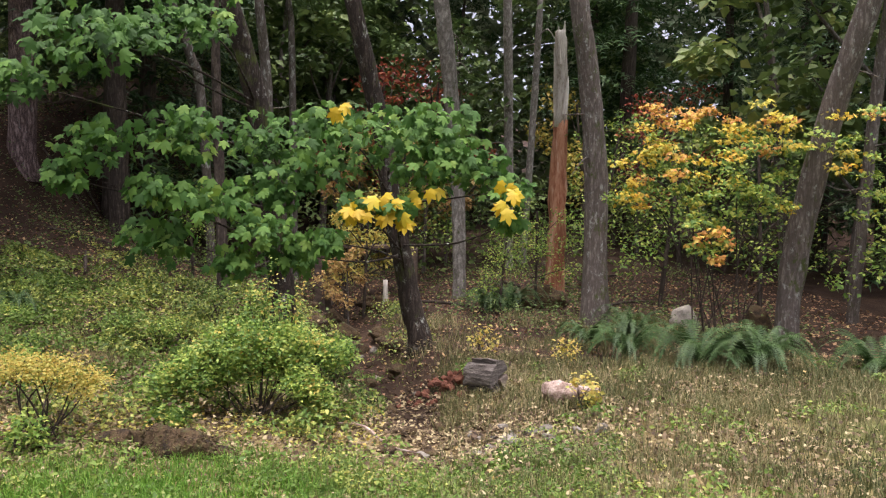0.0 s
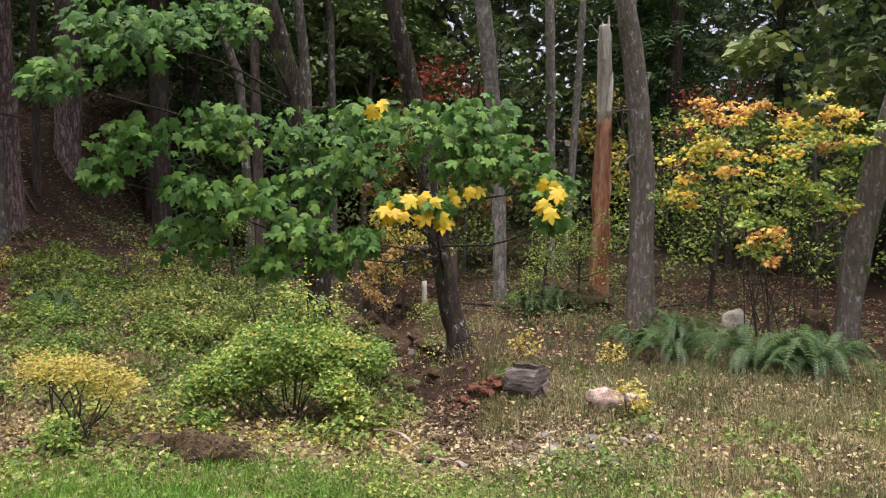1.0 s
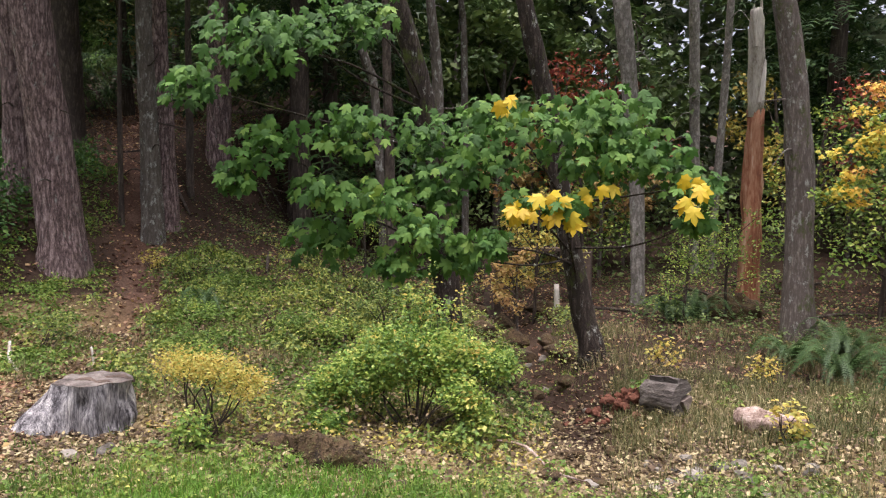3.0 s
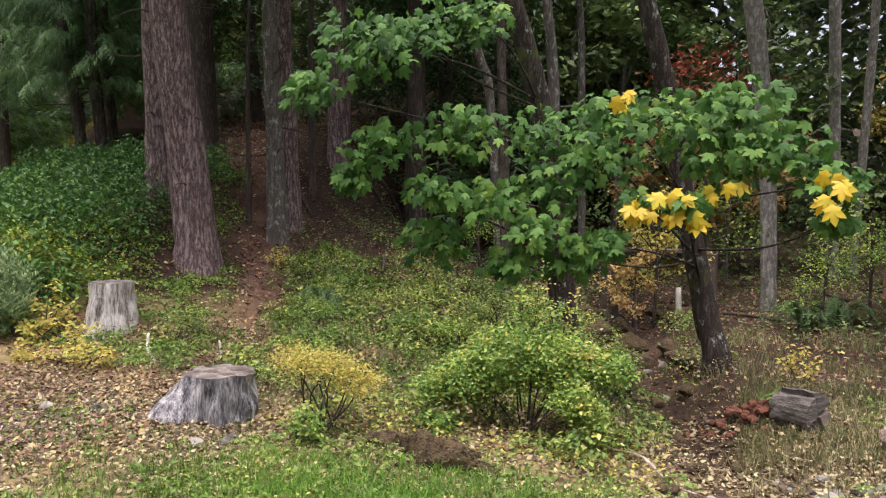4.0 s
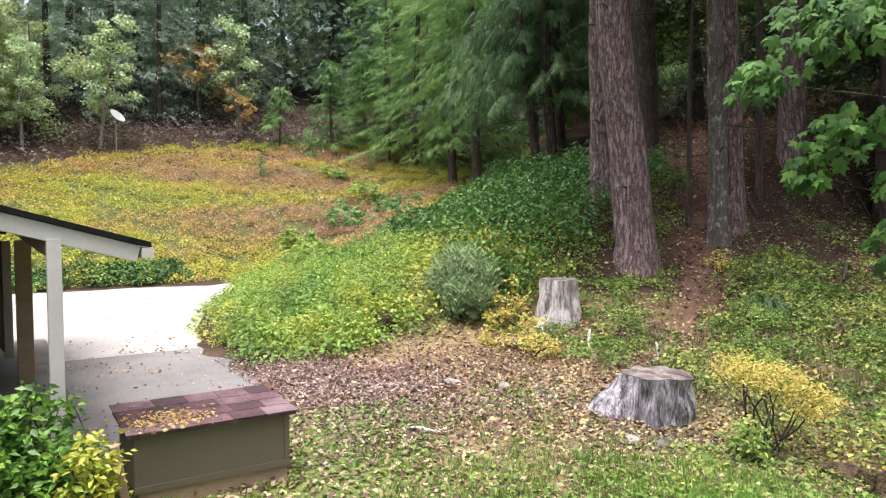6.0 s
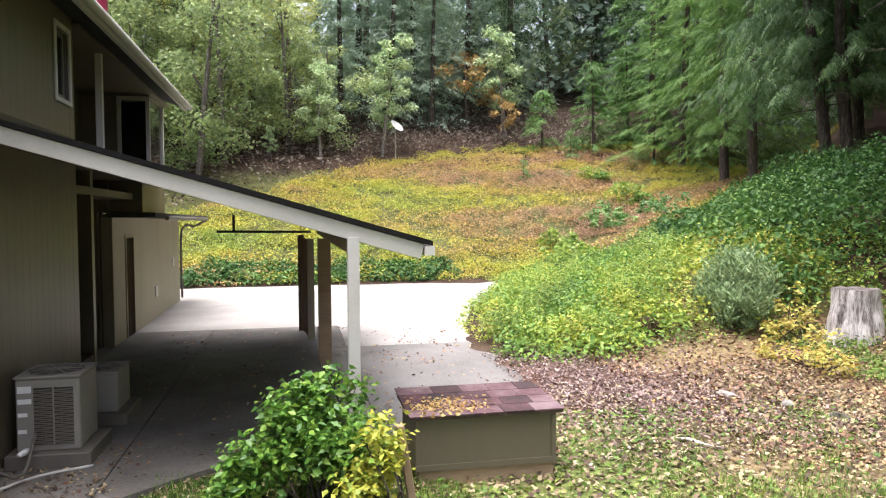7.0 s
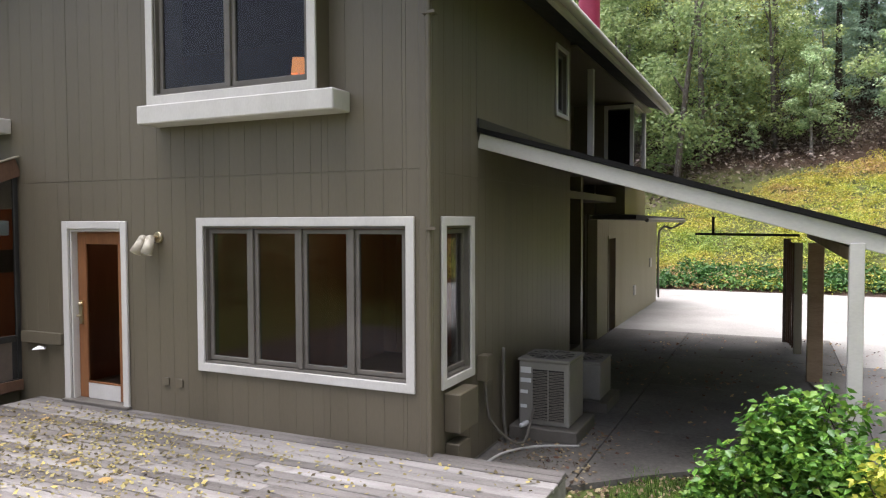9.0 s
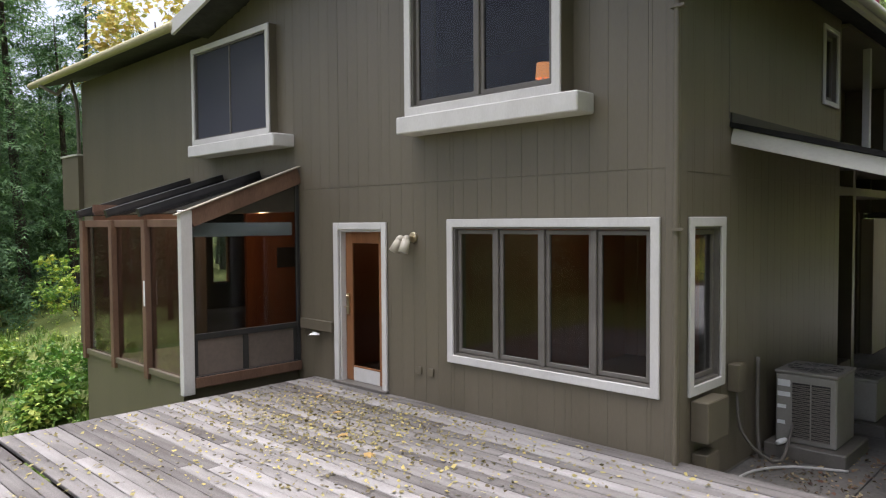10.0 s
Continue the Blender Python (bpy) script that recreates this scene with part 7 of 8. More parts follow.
strewn("fallen_leaves", 11000, (-8.5, -3.0), (0.8, 5.2), lambda x, y: 0.6 * off_drive(x, y) * sstep(-3.0, -5.2, x), CURL, (0.035, 0.09), LEAFMAT["litter"], "fallen leaves around the storage box", "fallen leaves", (0.01, 0.04), 0.4)
strewn("fallen_leaves", 3600, (-7.2, -4.9), (-0.9, 1.6), lambda x, y: np.where(x > -7.1 + 0.62 * np.maximum(0, -0.1 - y) * 1.6, 0.75, 0.0), CURL, (0.03, 0.075), LEAFMAT["litter"], "brown leaves on the bare soil beside the slab", "fallen leaves", (0.01, 0.03), 0.35)
strewn("fallen_leaves", 900, (-7.6, -5.25), (-2.1, -0.9), lambda x, y: 0.35 + 0.65 * drift(x, y, 2.2), CURL, (0.03, 0.07), LEAFMAT["litter"], "leaves blown against the wall's foot", "fallen leaves", (0.06, 0.075), 0.25)
strewn("fallen_leaves", 5200, (-16, -6.2), (-2.0, 4.0), lambda x, y: 0.12 + 0.75 * drift(x, y, 1.8) ** 3 + 0 * x, CURL, (0.03, 0.08), LEAFMAT["forest"], "dry leaves on the concrete", "fallen leaves", (0.055, 0.07), 0.2)
strewn("low_weeds", 2600, (-7.1, -5.3), (-1.95, -0.95), lambda x, y: np.exp(-(((y + 1.45 - 0.25 * (x + 6.2)) / 0.22) ** 2)) * drift(x, y, 2.6), OVAL, (0.012, 0.035), LEAFMAT["moss"], "green and brown moss and dirt on the slab by the wall", "moss", (0.055, 0.066), 0.4)
blades("dry_grass", 84000, (0.5, 10.5), (5.0, 12.6), lambda x, y: (0.35 + 0.65 * drift(x, y, 1.2)) * (1 - 0.85 * np.exp(-(((x - 1.3) / 1.5) ** 2 + ((y - 8.4) / 1.1) ** 2))), 0.22, 0.0045, LEAFMAT["straw"], "long dry straw-coloured grass in the clearing")
blades("grass", 64000, (-7.0, 2.0), (3.8, 7.9), lambda x, y: (0.35 + 0.65 * drift(x + 1, y, 1.1)) * sstep(7.9, 6.9, y) * (0.25 + 0.75 * sstep(-6.0, -3.8, x)) * (1 - 0.9 * STUMP_BED(x, y)), 0.14, 0.005, LEAFMAT["grass"], "short green grass in the yard")
blades("grass", 26000, (-4.2, -0.4), (4.6, 7.4), lambda x, y: np.exp(-(((x + 2.3) / 1.3) ** 2 + ((y - 6.2) / 0.9) ** 2)), 0.15, 0.005, LEAFMAT["lush"], "fresh green grass beside the boulder")
blades("grass", 12000, (-5.0, 7.0), (-0.8, 4.4), lambda x, y: 0.25 + 0.75 * drift(x, y, 1.3), 0.12, 0.006, LEAFMAT["grass"], "short grass beside the deck")
blades("grass", 32000, (-0.8, 7.0), (9.0, 17.0), lambda x, y: 0.7 * drift(x, y, 1.4) * off_creek(x, y), 0.3, 0.005, LEAFMAT["straw"], "thin woodland grass")
blades("grass", 9000, (-6.6, -4.6), (-0.6, 2.2), lambda x, y: np.where(x > -6.9 + 0.7 * np.minimum(0, y), 0.9, 0.0), 0.12, 0.005, LEAFMAT["grass"], "green grass beside the slab")
blades("lawn", 20000, (-6, 1), (-30, -8), lambda x, y: 0.9 + 0 * x, 0.22, 0.016, LEAFMAT["grass"], "bright green lawn past the deck")
strewn("low_weeds", 9000, (-7, 5), (-30, -9.5), lambda x, y: drift(x, y, 0.8), OVAL, (0.05, 0.12), LEAFMAT["bank"], "leafy weeds beyond the lawn", "weeds", (0, 0.1), 0.5, 0, 0.5)


# ---- shrubs and ferns ----
def shrub(name, x, y, lobes, n, size, material, label, shape=OVAL, stems=9, hollow=0.35, droop=0.2, material2=None, share=0.0):
    """A shrub: stems from one foot and lobes (x, y, z, rx, ry, rz) of leaves."""
    z = gz(x, y)
    ob = thing(name, (x, y, z), label, "shrub")
    for k in range(stems):
        lx, ly, lz, rx, ry, rz = lobes[k % len(lobes)]
        bm = bmesh.new()
        tube(bm, [(x + R.gauss(0, 0.06), y + R.gauss(0, 0.06), z - 0.05, 0.01), ((x + lx) / 2 + R.gauss(0, 0.1), (y + ly) / 2 + R.gauss(0, 0.1), (z + lz) / 2, 0.01), (lx + R.gauss(0, rx * 0.4), ly + R.gauss(0, ry * 0.4), lz + rz * 0.4, 0.004)], 5, 0.2, k)
        part("stem", bm, M_DARKBARK, ob)
    vol = sum(l[3] * l[4] for l in lobes)
    for mat_, m in ((material, n), (material2, int(n * share))):
        if mat_ is None or m == 0:
            continue
        chunks = []
        for lx, ly, lz, rx, ry, rz in lobes:
            k = int(m * rx * ry / vol)
            tw = ball(max(4, k // 14), (lx, ly, lz), (rx, ry, rz), hollow)
            p = np.repeat(tw, 14, 0) + G.normal(0, 0.055, (len(tw) * 14, 3))
            p[:, 2] = np.maximum(p[:, 2], heights(p[:, 0], p[:, 1]) + 0.02)
            chunks.append(cloud(shape, p, G.uniform(*size, len(p)), droop=droop, tilt=0.5, up=(0.1, -0.4, 0.8)))
        leaves("foliage", chunks, mat_, ob)
    return ob


shrub("leafy_shrub", -1.75, 8.75, [(-1.95, 8.8, 0.42, 0.55, 0.45, 0.38), (-1.4, 8.9, 0.42, 0.44, 0.42, 0.34), (-2.45, 8.75, 0.16, 0.42, 0.4, 0.34), (-1.0, 8.7, -0.12, 0.22, 0.24, 0.2), (-1.95, 9.2, 0.9, 0.14, 0.16, 0.4), (-1.55, 9.1, 0.78, 0.12, 0.14, 0.34), (-1.75, 9.3, 1.1, 0.07, 0.08, 0.42), (-1.35, 9.2, 0.95, 0.05, 0.06, 0.34), (-2.9, 8.8, 0.0, 0.3, 0.34, 0.24), (-0.85, 9.0, 0.36, 0.3, 0.26, 0.14), (-2.7, 8.35, -0.3, 0.3, 0.22, 0.12), (-1.2, 8.5, 0.1, 0.24, 0.2, 0.16)], 17000, (0.034, 0.068), LEAFMAT["shrub"],
      "rounded bright green leafy shrub beside the creek", stems=18, material2=LEAFMAT["gold"], share=0.06)
shrub("golden_shrub", -3.9, 7.75, [(-4.15, 7.75, 0.42, 0.36, 0.32, 0.14), (-3.75, 7.75, 0.38, 0.34, 0.3, 0.14), (-3.5, 7.85, 0.2, 0.3, 0.3, 0.14)], 3800, (0.025, 0.05), LEAFMAT["gold"], "small shrub in golden-yellow leaf on bare stems", stems=10)
shrub("leafy_shrub", -3.85, 7.45, [(-3.85, 7.4, -0.2, 0.22, 0.2, 0.2)], 420, (0.04, 0.08), LEAFMAT["shrub"], "small green plant at the golden shrub's foot", stems=5)
shrub("garden_shrub", -5.75, 0.95, [(-5.85, 0.9, 0.2, 0.45, 0.36, 0.36), (-5.7, 0.5, 0.0, 0.32, 0.36, 0.26), (-5.65, 1.25, 0.1, 0.32, 0.32, 0.32), (-5.85, 0.85, 0.58, 0.16, 0.16, 0.16), (-5.9, 1.1, 0.6, 0.12, 0.1, 0.2), (-5.6, 0.2, -0.22, 0.2, 0.22, 0.14), (-5.75, 0.62, 0.4, 0.16, 0.14, 0.16), (-5.95, 1.32, 0.48, 0.1, 0.1, 0.2)], 5200, (0.05, 0.105), LEAFMAT["rhodo"], "leafy green garden shrub beside the carport", stems=14, hollow=0.15)
shrub("yellow_shrub", -5.38, 1.48, [(-5.38, 1.48, 0.12, 0.16, 0.2, 0.3), (-5.3, 1.3, -0.15, 0.18, 0.2, 0.2)], 1100, (0.05, 0.1), LEAFMAT["lime"], "yellow-green garden shrub beside the storage box", stems=7, hollow=0.15)
shrub("broom_shrub", -11.4, 8.95, [(-11.5, 9.0, 0.8, 0.85, 0.65, 0.72), (-11.1, 8.8, 0.45, 0.6, 0.5, 0.45), (-11.9, 8.9, 0.5, 0.6, 0.5, 0.5)], 9500, (0.09, 0.18), LEAFMAT["greyshrub"], "soft grey-green shrub on the bank", shape=NARROW, stems=14, droop=-0.9)
shrub("golden_shrub", -10.1, 9.3, [(-10.45, 9.4, 0.5, 0.5, 0.4, 0.4), (-10.2, 9.0, 0.12, 0.6, 0.4, 0.22), (-9.5, 9.2, 0.1, 0.3, 0.3, 0.2)], 620, (0.06, 0.12), LEAFMAT["gold"], "sparse yellow-leaved shrub beside the tall stump", stems=8)
shrub("golden_shrub", -8.9, 8.8, [(-8.9, 8.75, -0.1, 0.6, 0.3, 0.16), (-9.6, 8.4, -0.1, 0.4, 0.3, 0.15)], 700, (0.05, 0.09), LEAFMAT["gold"], "low yellow leaves around the stump's foot", stems=5)
for x, y, s in ((-30.5, 15.0, 1.3), (-29.0, 12.0, 1.0), (-24.5, 10.6, 1.2), (-22.0, 10.2, 1.0), (-33.5, 17.5, 1.2), (-27.5, 16.5, 1.4), (-38, 17.5, 0.9)):
    zz = gz(x, y)
    shrub("hill_shrub", x, y, [(x, y, zz + 0.5 * s, 0.9 * s, 0.9 * s, 0.55 * s), (x + 0.6 * s, y + 0.5, zz + 0.3 * s, 0.6 * s, 0.6 * s, 0.4 * s)], 1100, (0.1, 0.22), LEAFMAT["bank"] if s < 1.25 else LEAFMAT["needle_light"], "bright green shrub on the open hillside", stems=6)
for x, y, s, m in ((-4.0, -13.9, 0.95, "rhodo"), (-3.5, -13.2, 0.55, "shrub"), (-3.6, -16.5, 0.8, "bank"), (-1.5, -19, 1.2, "shrub"), (-7, -22, 1.6, "bank"), (-2.5, -25, 1.5, "black")):
    zz = gz(x, y)
    shrub("garden_shrub", x, y, [(x, y, zz + 0.7 * s, 0.75 * s, 0.75 * s, 0.65 * s), (x + 0.4, y + 0.3, zz + 0.4 * s, 0.6 * s, 0.6 * s, 0.4 * s)], 1400, (0.09, 0.17), LEAFMAT[m], "garden shrub beyond the sunroom", stems=6)
for x, y, zt, m in ((2.75, 12.4, 0.35, "gold"), (1.3, 13.0, 0.2, "gold"), (1.0, 10.75, -0.1, "grass"), (2.4, 9.3, -0.2, "gold"), (-9.6, 14.6, 0.95, "gold"), (9.4, 12.2, 0.3, "shrub")):
    zz = gz(x, y)
    shrub("seedling", x, y, [(x, y, zz + 0.25, 0.25, 0.22, 0.2)], 160, (0.05, 0.1), LEAFMAT[m], "small seedling with yellowing leaves", stems=4)


for k in range(26):
    x, y = R.uniform(-8.5, -0.6), R.uniform(9.2, 14.5)
    if abs(x - float(np.interp(y, [8, 11, 14], [-6.6, -7.6, -9.4]))) < 0.7 or abs(x - float(creek_x(y))) < 0.7:
        continue
    zz, h = gz(x, y), R.uniform(0.25, 0.6)
    shrub("understory_bush", x, y, [(x + R.gauss(0, 0.2), y + R.gauss(0, 0.2), zz + h * R.uniform(0.5, 1.1), R.uniform(0.2, 0.45), R.uniform(0.2, 0.4), h * 0.45) for _ in range(3)], 700, (0.035, 0.075), LEAFMAT[R.choice(["shrub", "salal", "grass", "salal"])], "loose low woodland bush on the slope", stems=6, hollow=0.1)


def fern(n, reach, seed):
    """A sword fern: arching fronds of many leaflets round one crown."""
    r = random.Random(seed)
    ob = thing("sword_fern", (0, 0, 0), "dark green sword fern in a spreading clump", "fern", "ferns")
    for _ in range(n):
        a, l, lift = r.uniform(0, 6.28), reach * r.uniform(0.55, 1.0), r.uniform(1.2, 2.3)
        v, f = [], []
        steps = 34
        for i in range(steps):
            t = i / steps
            w = 0.105 * reach * math.sin(math.pi * min(1, 0.12 + t * 0.9)) ** 0.7 * (1 - t * 0.35)
            def at(s):
                return l * s * 0.92, l * (lift * s - 0.95 * lift * s * s)
            (o0, z0), (o1, z1) = at(t), at(t + 0.7 / steps)
            for s in (-1, 1):
                k = len(v)
                v += [(o0, 0, z0), (o1, 0, z1), (o1 + w * 0.35, s * w, z1 - 0.25 * w)]
                f.append((k, k + 1, k + 2) if s < 0 else (k, k + 2, k + 1))
        v = np.array(v)
        c, s_ = math.cos(a), math.sin(a)
        v = np.stack([v[:, 0] * c - v[:, 1] * s_, v[:, 0] * s_ + v[:, 1] * c, v[:, 2]], 1)
        o = new("frond", array_mesh("frond", v, np.array(f), LEAFMAT["fern"]))
        o.parent = ob
    return ob


ferns = [fern(40, 1.3, 1), fern(36, 1.15, 2)]
for k, (x, y, s) in enumerate(((4.9, 12.1, 1.1), (3.9, 12.9, 1.0), (5.9, 12.1, 1.05), (6.6, 12.9, 0.9), (4.4, 14.6, 0.9), (7.7, 11.6, 1.05), (9.6, 11.8, 1.2), (1.7, 18.2, 1.0), (2.3, 18.6, 1.0), (-7.4, 13.2, 0.75), (9.0, 10.6, 0.9), (3.4, 14.0, 0.8))):
    src = ferns[k % 2]
    m = pose(x, y, gz(x, y), 0, 0, R.uniform(0, 360))
    if k < 2:
        src.matrix_basis = m
        src.scale = (s, s, s)
    else:
        copy_thing(src, m).scale = (s, s, s)


# ---- stumps, logs, stones ----
def stump(x, y, r, h, spread, label, seed, root=None, lean=0.0, material=None):
    """A sawn stump: fluted flaring sides, a cut top and roots."""
    z = gz(x, y) - 0.08
    ob = thing("tree_stump", (x, y, z), label, "tree stump")
    bm = bmesh.new()
    rings, sides = [], 44
    for i in range(13):
        t = i / 12
        ring = []
        for k in range(sides):
            a = 2 * math.pi * k / sides
            flare = 1 + spread * (1 - t) ** 2.2
            if root is not None:
                flare += root[1] * max(0, math.cos(a - root[0])) ** 5 * (1 - t) ** 1.1
            flute = 0.055 * (1 - 0.5 * t) * math.sin(a * 6 + seed + 0.8 * t) - 0.05 * (1 - 0.4 * t) * max(0.0, math.sin(a * 11 + seed * 2 + 1.1 * t)) ** 4 + 0.17 * noise.noise(Vector((math.cos(a) * 2.2, math.sin(a) * 2.2, t * 2.4 - 1.2 + seed))) + 0.06 * noise.noise(Vector((math.cos(a) * 8, math.sin(a) * 8, t * 3 - 2 + seed)))
            rr = r * (flare + flute)
            zz = z + h * t + (0.025 * noise.noise(Vector((math.cos(a) * 3, math.sin(a) * 3, seed))) + lean * math.cos(a)) * (t == 1)
            ring.append(bm.verts.new((x + math.cos(a) * rr, y + math.sin(a) * rr, zz)))
        rings.append(ring)
    for r0, r1 in zip(rings, rings[1:]):
        for k in range(sides):
            bm.faces.new((r0[k], r0[(k + 1) % sides], r1[(k + 1) % sides], r1[k]))
    part("trunk", bm, material or M_STUMP, ob, "", True)
    bm = bmesh.new()
    prev = None
    for s in (0.995, 0.7, 0.4, 0.12):
        ring = []
        for k in range(sides):
            a = 2 * math.pi * k / sides
            flute = 0.035 * math.sin(a * 6 + seed + 0.8) + 0.17 * noise.noise(Vector((math.cos(a) * 2.2, math.sin(a) * 2.2, 1.2 + seed))) + 0.06 * noise.noise(Vector((math.cos(a) * 8, math.sin(a) * 8, 1 + seed)))
            rr = r * (1 + flute) * s
            ring.append(bm.verts.new((x + math.cos(a) * rr, y + math.sin(a) * rr, z + h + 0.002 + (0.025 * noise.noise(Vector((math.cos(a) * 3, math.sin(a) * 3, seed))) + lean * math.cos(a)) * s + 0.012 * noise.noise(Vector((math.cos(a) * s * 4, math.sin(a) * s * 4, seed + 3))))))
        if prev:
            for k in range(sides):
                bm.faces.new((prev[k], prev[(k + 1) % sides], ring[(k + 1) % sides], ring[k]))
        prev = ring
    bm.faces.new(prev)
    bmesh.ops.recalc_face_normals(bm, faces=bm.faces)
    part("cut_face", bm, M_STUMPTOP, ob, "weathered sawn top")
    return ob


stump(-5.5, 7.93, 0.41, 0.6, 0.12, "low wide grey weathered stump with one spreading root", 1.0, (radians(221), 1.5))
stump(-9.95, 10.25, 0.36, 0.96, 0.28, "tall pale weathered tree stump", 4.0, (radians(250), 0.35), material=M_STUMP_PALE)
for k, (dx, dy, l) in enumerate(((-0.2, -0.1, 0.3), (0.05, 0.12, 0.4), (0.12, -0.15, 0.25))):
    bm = bmesh.new()
    tube(bm, [(-5.5 + dx, 7.93 + dy, 0.09, 0.03), (-5.5 + dx + l * 0.5, 7.93 + dy + 0.05, 0.105, 0.04), (-5.5 + dx + l, 7.93 + dy, 0.09, 0.02)], 7, 0.3, k)
    tagged(part("bark_chunk", bm, M_DARKWOOD, None), "loose dark bark chunk on the stump's top", "bark", "bark chunks")


def rock(x, y, sx, sy, sz, seed, material=None, label="grey fieldstone lying in the leaves", group="stones", sink=0.35, name="stone", turn=0.0, moss=0.0):
    """A broken stone: a lumpy ball cut by a few random planes."""
    r = random.Random(seed)
    bm = bmesh.new()
    bmesh.ops.create_icosphere(bm, subdivisions=4 if sx > 0.5 else 3 if sx > 0.2 else 2, radius=1)
    cuts = [(Vector((r.gauss(0, 1), r.gauss(0, 1), r.gauss(0, 1))).normalized(), r.uniform(0.55, 0.9)) for _ in range(9)]
    for v in bm.verts:
        d = v.co.normalized()
        k = 1 + 0.3 * noise.noise(d * 1.2 + Vector((seed, 0, 0))) + 0.12 * noise.noise(d * 4 + Vector((0, seed, 0))) + (0.07 * noise.noise(d * 11 + Vector((0, 0, seed))) if sx > 0.2 else 0) + (0.3 * noise.noise(d * 2.6 + Vector((seed, seed, 0))) if sx > 0.5 else 0)
        q = d * k
        for n_, c in cuts:
            over = q.dot(n_) - c
            if over > 0:
                q = q - n_ * over * 0.85
        v.co = Vector((q.x * sx, q.y * sy, max(-0.6, q.z) * sz))
    bmesh.ops.transform(bm, matrix=Matrix.Translation((x, y, gz(x, y) + sz * (1 - 2 * sink))) @ Matrix.Rotation(turn, 4, "Z"), verts=bm.verts)
    crown = [v.co.copy() for v in bm.verts if v.normal.z > 0.25] if moss else []
    ob = tagged(part(name, bm, material or M_ROCK, None, "", sx > 0.5), label, "stone", group)
    if moss:
        p = np.array([crown[r.randrange(len(crown))] for _ in range(int(3000 * moss))]) + G.normal(0, 0.012, (int(3000 * moss), 3))
        leaves("moss", [cloud(OVAL, p, G.uniform(0.02, 0.05, len(p)), tilt=0.7)], LEAFMAT["moss"], ob, "brown-green moss cushion")
    return ob


rock(-2.28, 7.42, 0.6, 0.25, 0.25, 5.9, M_MOSSROCK, "long boulder covered in brown moss beside the lawn", "boulders", 0.44, "boulder", radians(-16), 0.35)
rock(-3.05, 7.7, 0.24, 0.16, 0.14, 5.1, M_MOSSROCK, "small brown mossy boulder beside the lawn", "boulders", 0.4, "boulder")
rock(3.05, 19.4, 0.8, 0.5, 0.42, 7.7, M_MOSSROCK, "large pale boulder at the wood's edge", "boulders", 0.35, "boulder")
rock(6.1, 16.3, 0.4, 0.3, 0.45, 2.2, M_ROCK, "upright grey boulder behind the ferns", "boulders", 0.35, "boulder")
rock(7.3, 15.2, 0.3, 0.3, 0.5, 9.2, M_MOSSROCK, "mossy boulder beside the leaning alder", "boulders", 0.3, "boulder")
for k in range(26):
    a, d = R.uniform(0, 6.28), R.uniform(0, 1)
    s = R.uniform(0.06, 0.14)
    rock(1.35 + math.cos(a) * d * 1.3, 8.3 + math.sin(a) * d * 0.9, s, s * R.uniform(0.7, 1), s * 0.6, k * 1.7, sink=0.38)
for k in range(70):
    y = R.uniform(7.6, 20)
    s = R.uniform(0.04, 0.14) * (1.5 if y > 12 else 1)
    x = float(creek_x(y)) + R.gauss(0, 0.42)
    rock(x, y, s, s * R.uniform(0.6, 1), s * R.uniform(0.4, 0.7), 100 + k * 1.3, material=M_MOSSROCK if k % 5 else M_ROCK, label="stone in the dry creek bed", group="creek stones", sink=0.35, turn=R.uniform(0, 3))
for k, (x, y, s) in enumerate(((-1.9, 17.2, 0.5), (-1.0, 18.6, 0.35), (-2.4, 18.8, 0.55), (-1.5, 15.6, 0.4), (-2.6, 16.4, 0.45), (-0.4, 14.6, 0.3), (-1.8, 14.2, 0.35), (-1.5, 13.4, 0.32), (-0.3, 13.0, 0.26), (-1.3, 12.6, 0.24), (-2.2, 15.2, 0.42), (-0.9, 16.2, 0.34), (-2.9, 17.6, 0.5), (-1.4, 19.6, 0.5), (-0.7, 15.3, 0.3), (-2.0, 13.0, 0.3))):
    rock(x, y, s, s * 0.8, s * 0.6, 300 + k, M_MOSSROCK, "dark mossy boulder lining the creek", "creek boulders", 0.35, "boulder", k)
for k, (x, y) in enumerate(((-5.0, 6.9), (-8.2, 6.6), (-4.75, 7.15), (-7.6, 7.1), (-6.9, 7.3))):
    rock(x, y, 0.13 + 0.05 * (k % 3), 0.1, 0.07, 500 + k, turn=k)


def log(pts, label, ends=True, material=None, sides=14, rough=0.22):
    ob = thing("log", pts[0][:3], label, "log")
    bm = bmesh.new()
    tube(bm, pts, sides, rough, pts[0][0], False)
    part("bark", bm, material or M_DARKWOOD, ob, "", sides > 8)
    for (a, b) in ((pts[0], pts[1]), (pts[-1], pts[-2])):
        d = (Vector(a[:3]) - Vector(b[:3])).normalized()
        bm = bmesh.new()
        m = d.to_track_quat("Z", "Y").to_matrix().to_4x4()
        m.translation = Vector(a[:3]) - d * 0.005
        bmesh.ops.create_circle(bm, cap_ends=True, segments=18, radius=a[3] * 0.98, matrix=m)
        for v in bm.verts:
            v.co += Vector((noise.noise(v.co * 9), noise.noise(v.co * 8 + Vector((3, 0, 0))), noise.noise(v.co * 7))) * 0.02
        part("cut_end", bm, M_CUT if ends else M_DARKWOOD, ob)
    return ob


